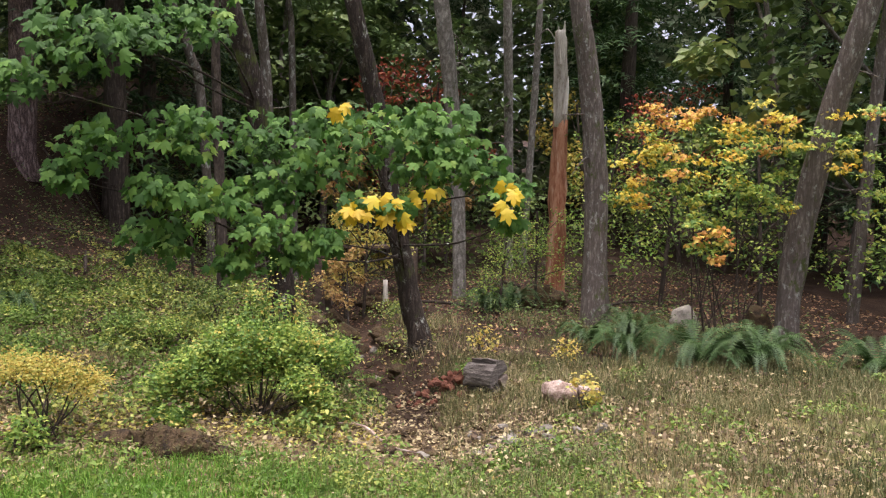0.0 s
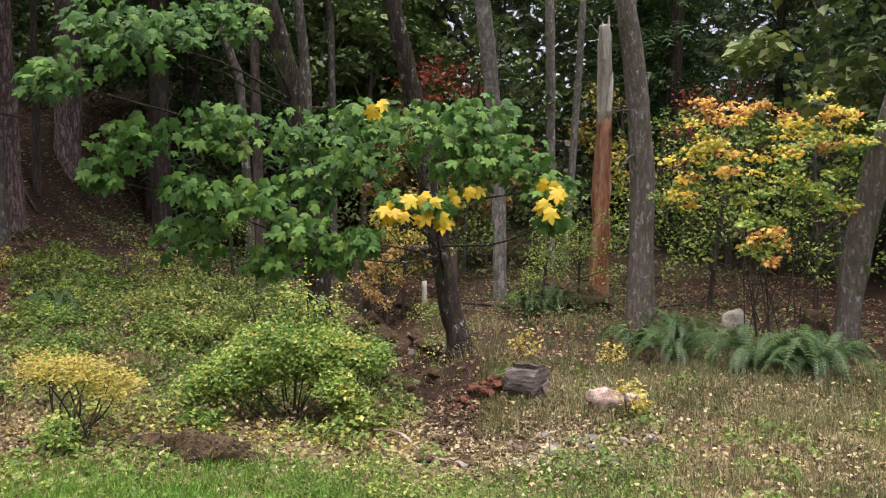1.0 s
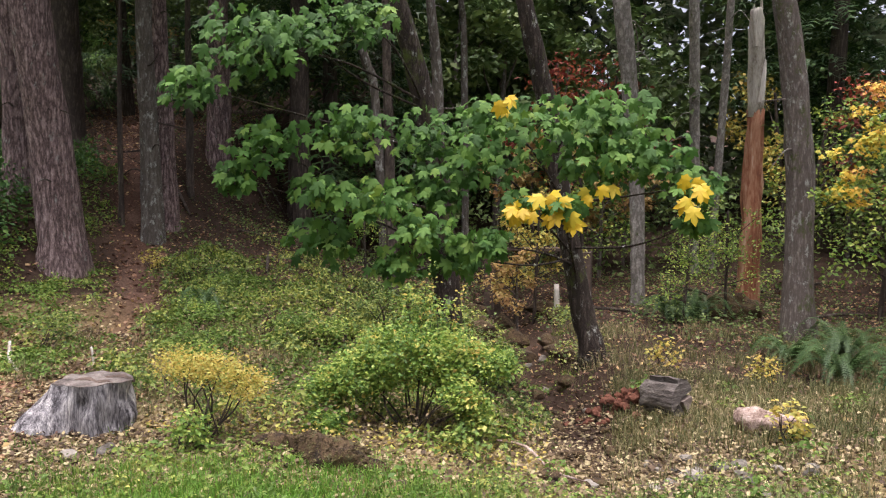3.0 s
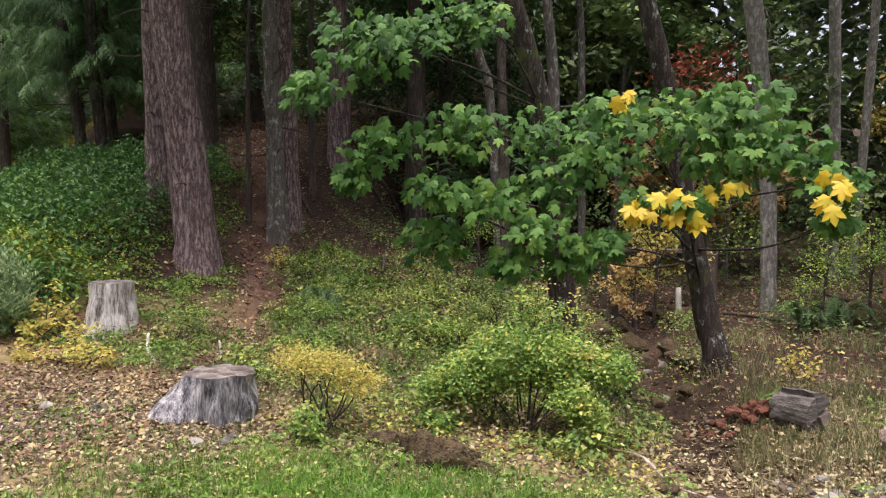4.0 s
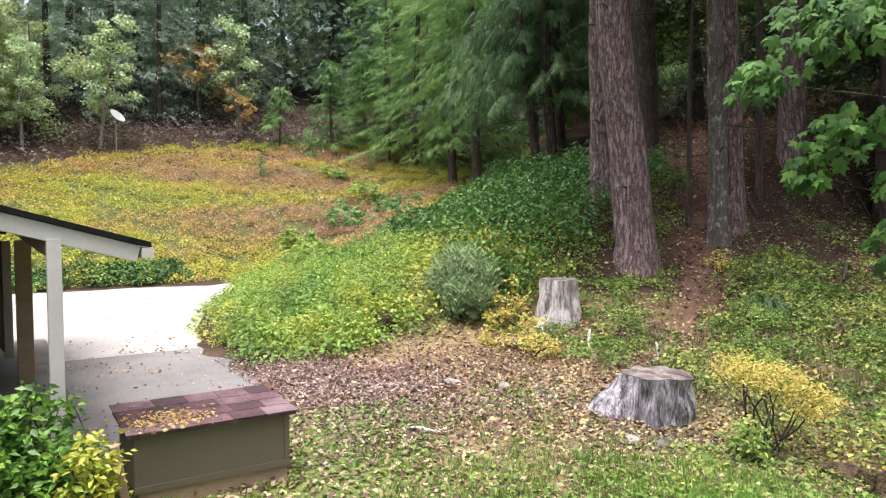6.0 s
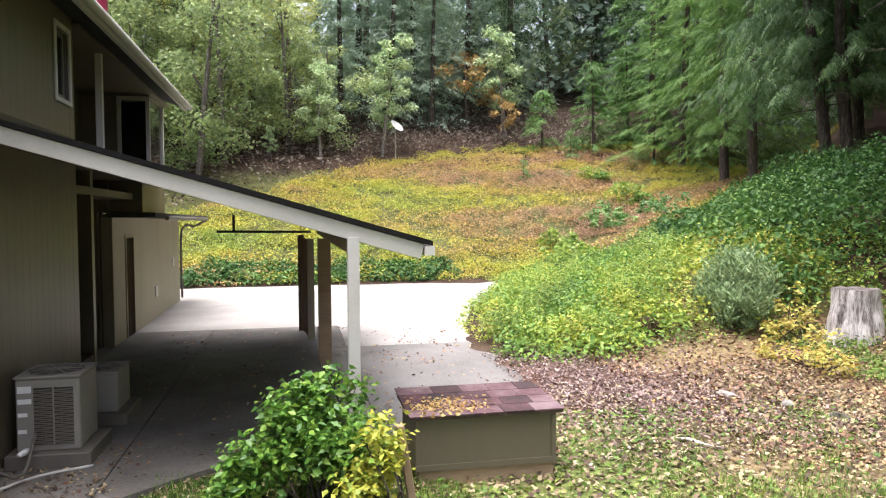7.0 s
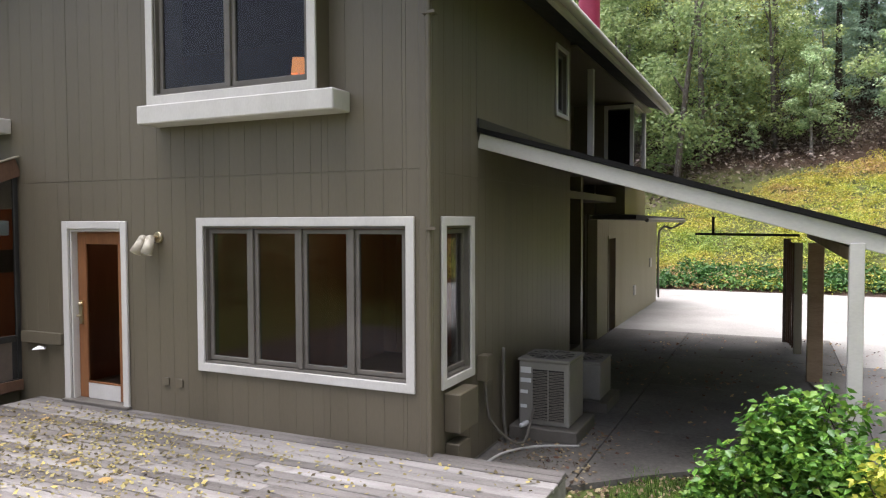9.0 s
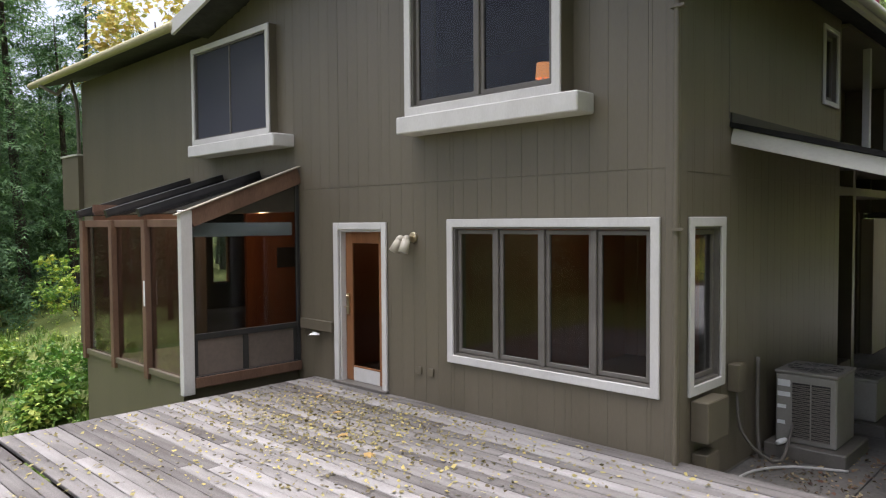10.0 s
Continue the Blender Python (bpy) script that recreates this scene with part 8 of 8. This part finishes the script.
# a short round split into wedges that have sprung apart
split = thing("split_log", (1.16, 10.3, -0.45), "short dark weathered log round split into wedges, lying in the grass", "log")
axis = (Vector((1.36, 10.13, -0.21)) - Vector((0.98, 10.45, -0.24))).normalized()
side = axis.cross(Vector((0, 0, 1))).normalized()
lift = side.cross(axis)
for k, (a0, a1, r, push, short) in enumerate(((-35, 75, 0.21, 0.02, 0.0), (80, 165, 0.235, 0.035, 0.05), (170, 235, 0.2, 0.02, 0.02), (240, 318, 0.21, 0.01, 0.06))):
    bm = bmesh.new()
    mid = radians((a0 + a1) / 2)
    root = Vector((1.17, 10.29, -0.23)) + (side * math.cos(mid) + lift * math.sin(mid)) * push
    rows = []
    for i in range(7):
        c = root + axis * ((i / 6 - 0.5) * (0.5 - short))
        ring = [c] + [c + (side * math.cos(radians(a)) + lift * math.sin(radians(a))) * r for a in np.linspace(a0, a1, 7)]
        rows.append([bm.verts.new(p + Vector((noise.noise(p * 7), noise.noise(p * 8 + Vector((5, 0, 0))), noise.noise(p * 9 + Vector((0, 5, 0))))) * 0.035) for p in ring])
    for a, b in zip(rows, rows[1:]):
        for j in range(8):
            bm.faces.new((a[j], a[(j + 1) % 8], b[(j + 1) % 8], b[j]))
    bm.faces.new(rows[0]), bm.faces.new(rows[-1][::-1])
    bmesh.ops.recalc_face_normals(bm, faces=bm.faces)
    part("wedge", bm, M_CUT if k == 2 else M_SPLIT, split)
log([(1.95, 9.8, -0.31, 0.12), (2.15, 9.72, -0.3, 0.165), (2.4, 9.64, -0.31, 0.14), (2.66, 9.55, -0.32, 0.15)], "pale bark-stripped log lying among the leaves", True, M_LOG, 20, 0.45)
rotten = thing("rotten_stump", (0.65, 10.85, gz(0.65, 10.85)), "crumbled red rotten stump among dry leaves", "rotten stump")
for k in range(90):
    a, d = R.uniform(0, 6.28), abs(R.gauss(0, 0.36))
    x, y = 0.65 + math.cos(a) * d * 1.3, 10.8 + math.sin(a) * d
    bm = bmesh.new()
    bmesh.ops.create_icosphere(bm, subdivisions=1, radius=R.uniform(0.03, 0.08))
    for v in bm.verts:
        v.co = Vector((v.co.x * R.uniform(0.6, 1.3), v.co.y * R.uniform(0.6, 1.3), v.co.z * R.uniform(0.4, 1.1)))
    bmesh.ops.translate(bm, verts=bm.verts, vec=(x, y, gz(x, y) + max(0, 0.3 - 0.5 * d) * R.uniform(0.3, 1)))
    part("wood_chunk", bm, M_REDROT, rotten)
bridge = thing("footbridge", (-1.6, 20.5, 0.9), "dark plank footbridge over the creek", "bridge")
for k in range(3):
    bm = bmesh.new()
    beam(bm, (-3.1, 20.3 + k * 0.3, 1.15), (-0.3, 20.6 + k * 0.3, 1.15), 0.27, 0.09)
    part("plank", bm, M_DARKWOOD, bridge, bevel=0.01)
for x in (-3.0, -0.4):
    part("bearer", boxes((x - 0.15, x + 0.15, 20.2, 21.3, gz(x, 20.7) - 0.2, 1.1)), M_DARKWOOD, bridge)
for name, pts, label in (("white_post", [(-0.98, 18.6, -0.3, 0.07), (-0.99, 18.6, 0.05, 0.07), (-1.0, 18.6, 0.38, 0.065)], "short white birch post beside the creek"),
                         ("stick", [(-7.2, 9.9, gz(-7.2, 9.9) - 0.05, 0.016), (-7.21, 9.9, gz(-7.2, 9.9) + 0.15, 0.017), (-7.24, 9.9, gz(-7.2, 9.9) + 0.32, 0.015)], "short pale stake beside the path"),
                         ("dead_branch", [(-8.6, 9.75, gz(-8.6, 9.75) + 0.3, 0.02), (-8.35, 9.5, gz(-8.35, 9.5) + 0.12, 0.035), (-8.0, 9.3, gz(-8, 9.3) + 0.04, 0.025)], "bleached dead branch lying on the slope"),
                         ("dead_branch", [(-0.75, 8.6, gz(-0.75, 8.6) + 0.12, 0.012), (-0.4, 8.5, gz(-0.4, 8.5) + 0.15, 0.017), (-0.1, 8.25, gz(-0.1, 8.25) + 0.08, 0.014), (0.25, 8.2, gz(0.25, 8.2) + 0.1, 0.008)], "pale crooked root in the creek bed"),
                         ("dead_branch", [(-6.75, 4.95, -0.41, 0.012), (-6.6, 5.08, -0.39, 0.02), (-6.42, 5.16, -0.4, 0.016), (-6.3, 5.3, -0.4, 0.008)], "pale dead branch on the dry leaves")):
    bm = bmesh.new()
    tube(bm, pts, 9, 0.25, pts[0][0])
    tagged(part(name, bm, M_LOG if "root" in label else M_SNAGTOP, None, "", True), label, "branch" if "branch" in name else "post")
for k in range(16):
    x, y = R.uniform(-14, 6), R.uniform(16, 25)
    a, l = R.uniform(0, 3.14), R.uniform(0.8, 2.2)
    bm = bmesh.new()
    x1, y1 = x + math.cos(a) * l, y + math.sin(a) * l
    tube(bm, [(x, y, gz(x, y) + 0.05, 0.03), ((x + x1) / 2, (y + y1) / 2, (gz(x, y) + gz(x1, y1)) / 2 + 0.12, 0.045), (x1, y1, gz(x1, y1) + 0.08, 0.02)], 6, 0.3, k)
    tagged(part("fallen_branch", bm, M_DARKBARK, None, "", True), "dead branch lying on the forest floor", "branch", "fallen branches")

# ---- things about the house ----
crate = thing("storage_box", (-6.4, 2.57, -0.45), "olive plywood storage box with a red shingled lid", "storage box")
BX0, BX1, BY0, BY1 = -6.85, -6.0, 1.87, 3.27
part("body", boxes((BX0, BX1, BY0, BY1, -0.3, 0.2)), M_SIDING, crate, bevel=0.008)
part("plinth", boxes((BX0 + 0.02, BX1 - 0.015, BY0 + 0.03, BY1 - 0.02, -0.5, -0.302)), M_TAN, crate, "bare timber plinth")
for y in (BY0, BY1 - 0.05):
    part("batten", boxes((BX1 + 0.001, BX1 + 0.012, y, y + 0.05, -0.24, 0.18)), M_SIDING, crate)
part("batten", boxes((BX1 + 0.001, BX1 + 0.02, BY0, BY1, -0.3, -0.242)), M_SIDING, crate)
part("lid", boxes((BX0 - 0.05, BX1 + 0.06, BY0 - 0.05, BY1 + 0.05, 0.202, 0.23)), M_DARKWOOD, crate)
for i in range(4):
    n = 5
    for j in range(n):
        y0 = BY0 - 0.07 + j * (BY1 - BY0 + 0.14) / n + (0.07 if i % 2 else 0) * (j > 0)
        y1 = BY0 - 0.07 + (j + 1) * (BY1 - BY0 + 0.14) / n + (0.07 if i % 2 else 0) * (j < n - 1)
        bm = bmesh.new()
        x0 = BX1 + 0.08 - i * 0.25
        beam(bm, (x0, (y0 + y1) / 2, 0.243 + i * 0.009), (x0 - 0.29, (y0 + y1) / 2, 0.249 + i * 0.009), (y1 - y0) - 0.006, 0.012)
        part("shingle", bm, M_REDSHINGLE, crate)
v = [cloud(CURL, np.stack([G.normal(-6.25, 0.16, 420), G.normal(2.2, 0.2, 420), G.uniform(0.262, 0.285, 420)], 1), G.uniform(0.025, 0.06, 420), tilt=0.4)]
tagged(leaves("fallen_leaves", v, LEAFMAT["rust"]), "rusty needles and leaves on the box's lid", "fallen leaves", kind="stuff")
bm = bmesh.new()
beam(bm, (-5.57, 1.78, -0.5), (-5.6, 1.66, 0.28), 0.1, 0.07, (0, 1, 0))
tagged(part("timber_post", bm, M_TAN, None, bevel=0.006), "short leaning timber post beside the box", "post")


def heat_pump(x0, x1, y0, y1, z0, z1, label, louvred=True):
    """An outdoor unit: cabinet, louvred sides, fan grille, labels, pad."""
    ob = thing("heat_pump", ((x0 + x1) / 2, (y0 + y1) / 2, z0), label, "heat pump")
    part("cabinet", boxes((x0, x1, y0, y1, z0, z1)), M_ACMETAL, ob, bevel=0.015)
    part("top_panel", boxes((x0 - 0.012, x1 + 0.012, y0 - 0.012, y1 + 0.012, z1 + 0.001, z1 + 0.03)), M_ACMETAL, ob, bevel=0.008)
    if louvred:
        part("grille_back", boxes((x1 + 0.001, x1 + 0.004, y0 + 0.17, y1 - 0.06, z0 + 0.06, z1 - 0.09)), M_ACDARK, ob)
        n = int((z1 - z0 - 0.15) / 0.02)
        for k in range(n):
            z, skew = z0 + 0.064 + k * 0.02, 0.006 * (k % 2)
            for a, b in ((y0 + 0.172, (y0 + y1) / 2 + 0.048), ((y0 + y1) / 2 + 0.062, y1 - 0.062)):
                bm = bmesh.new()
                beam(bm, (x1 + 0.009, a, z + skew), (x1 + 0.009, b, z + 0.006 - skew), 0.01, 0.009)
                part("louvre", bm, M_ACLOUVRE, ob)
        part("grille_post", boxes((x1 + 0.001, x1 + 0.014, (y0 + y1) / 2 + 0.049, (y0 + y1) / 2 + 0.061, z0 + 0.06, z1 - 0.09)), M_ACMETAL, ob)
    bm = bmesh.new()
    c = ((x0 + x1) / 2, (y0 + y1) / 2, z1 + 0.032)
    # flat dark disc on the closed top stands for the fan hole's shade
    bmesh.ops.create_circle(bm, cap_ends=True, segments=32, radius=(x1 - x0) * 0.42, matrix=Matrix.Translation(c))
    part("fan_shade_disc", bm, M_ACDARK, ob)
    for k in range(5):
        bm = bmesh.new()
        r = (x1 - x0) * 0.42 * (k + 1) / 5
        pts = [(c[0] + math.cos(a) * r, c[1] + math.sin(a) * r, c[2] + 0.006, 0.0022) for a in np.linspace(0, 2 * math.pi, 13)]
        tube(bm, pts, 4)
        part("fan_guard", bm, M_ACMETAL, ob)
    for k in range(6):
        a = math.pi * k / 6
        bm = bmesh.new()
        beam(bm, (c[0] - math.cos(a) * 0.3, c[1] - math.sin(a) * 0.3, c[2] + 0.01), (c[0] + math.cos(a) * 0.3, c[1] + math.sin(a) * 0.3, c[2] + 0.01), 0.012, 0.008)
        part("guard_spoke", bm, M_ACMETAL, ob)
    part("pad", boxes((x0 - 0.1, x1 + 0.12, y0 - 0.08, y1 + 0.12, -0.395, z0 - 0.001)), M_SASH, ob, "dark pad", bevel=0.012)
    return ob


ac = heat_pump(-7.9, -7.25, -2.0, -1.4, -0.24, 0.5, "beige outdoor heat pump with louvred sides on a pad")
for k, (z, w, h) in enumerate(((0.36, 0.13, 0.07), (0.25, 0.13, 0.05), (0.12, 0.09, 0.04), (-0.05, 0.08, 0.04))):
    part("label_plate", boxes((-7.249, -7.246, -1.98, -1.98 + w, z, z + h)), M_WHITE, ac, "white sticker")
heat_pump(-9.4, -8.75, -2.0, -1.38, -0.26, 0.22, "lower beige outdoor unit in the carport's shade", False)

bm = bmesh.new()
tube(bm, [(-7.02, SY + 0.22, -0.2, 0.024), (-7.08, SY + 0.24, -0.195, 0.032), (-7.15, SY + 0.26, -0.19, 0.024)], 10)
tagged(part("cable_plug", bm, M_WHITE, None, "", True), "white plastic plug on the conduit beside the heat pump", "plug")

# service boxes, pipes and cables at the house corner
for name, spec, label in (("meter_box", (-5.88, -5.43, SY + 0.003, SY + 0.17, 0.13, 0.5), "olive-painted meter box under the corner window"), ("junction_box", (-6.42, -6.24, SY + 0.003, SY + 0.12, 0.45, 0.72), "small olive junction box on the side wall"),
                          ("utility_box", (-5.72, -5.45, SY + 0.003, SY + 0.15, -0.38, 0.02), "lower olive utility box at the wall's foot")):
    tagged(part(name, boxes(spec), M_SIDING, None, bevel=0.008), label, "utility box")
for pts, label in (([(-6.32, SY + 0.07, 0.45, 0.015), (-6.35, SY + 0.1, 0.05, 0.015), (-6.5, SY + 0.25, -0.2, 0.015), (-6.75, SY + 0.35, -0.3, 0.015), (-7.25, SY + 0.3, -0.05, 0.015)], "grey flexible conduit to the heat pump"),
                   ([(-6.9, SY + 0.06, 0.7, 0.022), (-6.9, SY + 0.06, -0.1, 0.022), (-6.9, SY + 0.1, -0.36, 0.022)], "painted pipe standing on the side wall"),
                   ([(-6.0, -1.98, -0.38, 0.016), (-6.5, -1.95, -0.38, 0.016), (-6.9, -1.7, -0.38, 0.014), (-7.12, -1.25, -0.38, 0.014)], "white plastic pipe on the slab"),
                   ([(-9.3, 1.7, -0.38, 0.02), (-9.9, 1.45, -0.37, 0.02), (-10.6, 1.35, -0.37, 0.02), (-11.6, 1.2, -0.37, 0.02)], "dark hose lying on the slab")):
    bm = bmesh.new()
    tube(bm, pts, 8)
    tagged(part("pipe", bm, M_TRIM if "white" in label else M_SASH, None, "", True), label, "pipe", "pipes")

# twin spotlights beside the door
spot = thing("wall_spotlight", (WX, -5.47, 1.95), "twin brass bullet spotlights beside the deck door", "wall lamp")
bm = bmesh.new()
bmesh.ops.create_cone(bm, cap_ends=True, segments=20, radius1=0.065, radius2=0.06, depth=0.03, matrix=Matrix.Translation((WX + 0.017, -5.43, 1.96)) @ Matrix.Rotation(math.pi / 2, 4, "Y"))
part("wall_plate", bm, M_BRASS, spot, "", False, 0.004)
for dy, ax in ((-0.13, (0.2, -0.42, -0.8)), (-0.02, (0.3, -0.03, -0.9))):
    d = Vector(ax).normalized()
    a = Vector((WX + 0.11, -5.43 + dy, 1.94))
    m = d.to_track_quat("Z", "Y").to_matrix().to_4x4()
    m.translation = a + d * 0.085
    bm = bmesh.new()
    bmesh.ops.create_cone(bm, cap_ends=False, segments=22, radius1=0.046, radius2=0.062, depth=0.17, matrix=m)
    m2 = m.copy()
    m2.translation = a + d * 0.0
    bmesh.ops.create_uvsphere(bm, u_segments=16, v_segments=8, radius=0.048, matrix=m2)
    bmesh.ops.solidify(bm, geom=bm.faces[:], thickness=0.004)
    part("lamp_head", bm, M_LAMPHEAD, spot, "beige enamelled lamp head", True)
    bm = bmesh.new()
    m3 = m.copy()
    m3.translation = a + d * 0.162
    bmesh.ops.create_circle(bm, cap_ends=True, segments=20, radius=0.056, matrix=m3)
    part("bulb", bm, M_WHITE, spot)
    bm = bmesh.new()
    tube(bm, [(WX + 0.03, -5.43, 1.96, 0.014), (WX + 0.08, -5.43 + dy * 0.2, 1.97, 0.012), (*a, 0.012)], 8)
    part("arm", bm, M_BRASS, spot, "", True)
tagged(part("wall_ledge", boxes((WX + 0.002, WX + 0.06, -7.72, -7.0, 0.66, 0.8)), M_SIDING, None, bevel=0.006), "painted board ledge between sunroom and door", "ledge")
bm = bmesh.new()
bmesh.ops.create_cone(bm, cap_ends=True, segments=4, radius1=0.1, radius2=0.02, depth=0.03, matrix=Matrix.Translation((WX + 0.08, -7.35, 0.62)))
tagged(part("tap_cover", bm, M_WHITE, None), "small white cover under the ledge", "tap")
for k, y in enumerate((-5.35, -5.15)):
    tagged(part("outlet_cover", boxes((WX + 0.002, WX + 0.02, y - 0.04, y + 0.04, 0.33, 0.42)), M_SIDING, None, bevel=0.004), "painted outlet cover on the siding", "outlet", "outlets")

# lit lamps inside, and fill lights added in two rooms
lamp = thing("table_lamp", (-5.75, -3.98, 3.5), "small lit table lamp in the upstairs window", "lamp")
bm = bmesh.new()
bmesh.ops.create_cone(bm, cap_ends=False, segments=20, radius1=0.085, radius2=0.07, depth=0.17, matrix=Matrix.Translation((-5.75, -3.98, 3.8)))
part("shade", bm, M_GLOW, lamp, "glowing amber shade", True)
bm = bmesh.new()
tube(bm, [(-5.75, -3.98, 3.5, 0.05), (-5.75, -3.98, 3.55, 0.02), (-5.75, -3.98, 3.75, 0.015)], 10)
part("base", bm, M_BRASS, lamp)
tagged(part("shelf", boxes((-6.0, -5.36, -5.4, -3.4, 3.44, 3.5)), M_CEDAR, None), "wooden shelf behind the upstairs window", "shelf")
# only the sunroom has a lamp; the other two are added fill
for name, spot_at, watts in (("room_lamp", (-7.2, -6.4, 2.2), 5), ("sunroom_lamp", (-5.5, -9.3, 2.25), 18), ("den_lamp", (-7.6, -3.4, 2.2), 5)):
    l_ = new(name, bpy.data.lights.new(name, "POINT"))
    l_.data.energy, l_.data.color, l_.data.shadow_soft_size = watts, (1.0, 0.62, 0.32), 0.08
    l_.location = spot_at
    holder = thing("ceiling_lamp", (spot_at[0], spot_at[1], 2.5), "small warm indoor light, a lamp in the sunroom, added fill elsewhere", "lamp", "ceiling lamps")
    bm = bmesh.new()
    tube(bm, [(spot_at[0], spot_at[1], 2.5, 0.03), (spot_at[0], spot_at[1], 2.36, 0.06)], 12, cap=False)
    part("shade", bm, M_BRASS, holder)
    bm = bmesh.new()
    bmesh.ops.create_uvsphere(bm, u_segments=12, v_segments=8, radius=0.04, matrix=Matrix.Translation((spot_at[0], spot_at[1], 2.34)))
    part("bulb", bm, M_GLOW, holder)

# leaves on the deck
n = 20000
dx, dy = G.uniform(-5.0, 1.3, n), G.uniform(-7.3, -1.0, n)
k = G.uniform(0, 1, n) < 0.13 + 0.9 * np.exp(-(((dx + 4.0) / 1.1) ** 2 + ((dy + 5.4) / 1.7) ** 2))
v = [cloud(CURL, np.stack([dx[k], dy[k], 0.012 + 0 * dx[k]], 1), G.uniform(0.025, 0.062, k.sum()), tilt=0.25)]
tagged(leaves("fallen_leaves", v, LEAFMAT["deckleaf"]), "small fallen leaves on the deck boards", "fallen leaves", kind="stuff")
mesh_m = array_mesh("leaf", *cloud(MAPLE, np.zeros((1, 3)), np.array([0.15]), np.array([[0, 1, 0.0]]), tilt=0.05), LEAFMAT["rust"])
for x, y in ((-3.7, -4.9), (-3.4, -4.3), (-4.5, -6.4), (-2.2, -4.0), (-4.1, -5.6)):
    o = new("maple_leaf", mesh_m)
    o.location, o.rotation_euler = (x, y, 0.025), (R.uniform(-0.2, 0.2), R.uniform(-0.2, 0.2), R.uniform(0, 6))
    tagged(o, "orange maple leaf lying on the deck", "leaf", "fallen maple leaves")

# the satellite dish on the hill
dish = thing("satellite_dish", (-43.0, 6.9, gz(-43, 6.9)), "white satellite dish on a short pole on the hill", "satellite dish")
zd = gz(-43, 6.9)
bm = bmesh.new()
tube(bm, [(-43, 6.9, zd - 0.3, 0.035), (-43, 6.9, 7.6, 0.035)], 8)
part("pole", bm, M_ACMETAL, dish)
bm = bmesh.new()
d = Vector((0.55, 0.5, 0.65)).normalized()
m = d.to_track_quat("Z", "Y").to_matrix().to_4x4()
m.translation = Vector((-42.9, 6.95, 7.72))
prev = None
for i in range(6):
    r = 0.46 * i / 5
    ring = [bm.verts.new(m @ Vector((math.cos(a) * max(r, 0.01), math.sin(a) * max(r, 0.01), 0.35 * r * r))) for a in np.linspace(0, 2 * math.pi, 21)[:-1]]
    if prev:
        for k in range(20):
            bm.faces.new((prev[k], prev[(k + 1) % 20], ring[(k + 1) % 20], ring[k]))
    prev = ring
bmesh.ops.solidify(bm, geom=bm.faces[:], thickness=0.02)
part("reflector", bm, M_WHITE, dish, "", True)

tagged(part("thermometer", boxes((-3.348, -3.335, -8.8, -8.768, 1.04, 1.38)), M_WHITE, None, bevel=0.004), "white thermometer strip on the sunroom's post", "thermometer")

# ---- low masses on the bank beside the drive ----
for x, y, r, h, m in ((-13.5, 5.2, 0.8, 0.55, "grass"), (-11.9, 6.3, 0.75, 0.6, "bank"), (-14.8, 6.6, 0.9, 0.7, "grass"), (-12.8, 7.6, 0.9, 0.7, "bank"), (-16.5, 7.6, 1.0, 0.8, "bank"), (-14.2, 8.6, 1.0, 0.8, "shrub"), (-18.5, 8.8, 1.1, 0.9, "bank"), (-21.5, 9.6, 1.1, 0.9, "grass"), (-16.5, 10.0, 1.1, 0.9, "shrub")):
    zz = gz(x, y)
    shrub("bank_shrub", x, y, [(x, y, zz + h * 0.5, r, r, h * 0.6), (x + 0.5 * r, y - 0.3 * r, zz + h * 0.35, r * 0.6, r * 0.6, h * 0.5), (x - 0.6 * r, y + 0.2 * r, zz + h * 0.4, r * 0.6, r * 0.6, h * 0.5)], 3200, (0.035, 0.075), LEAFMAT[m],
          "low spreading green shrub on the bank beside the drive", stems=7, hollow=0.3)
rock(-11.55, 7.25, 0.3, 0.24, 0.22, 77, M_MOSSROCK, "dark mossy rock among the bank's plants", "boulders", 0.3, "boulder")
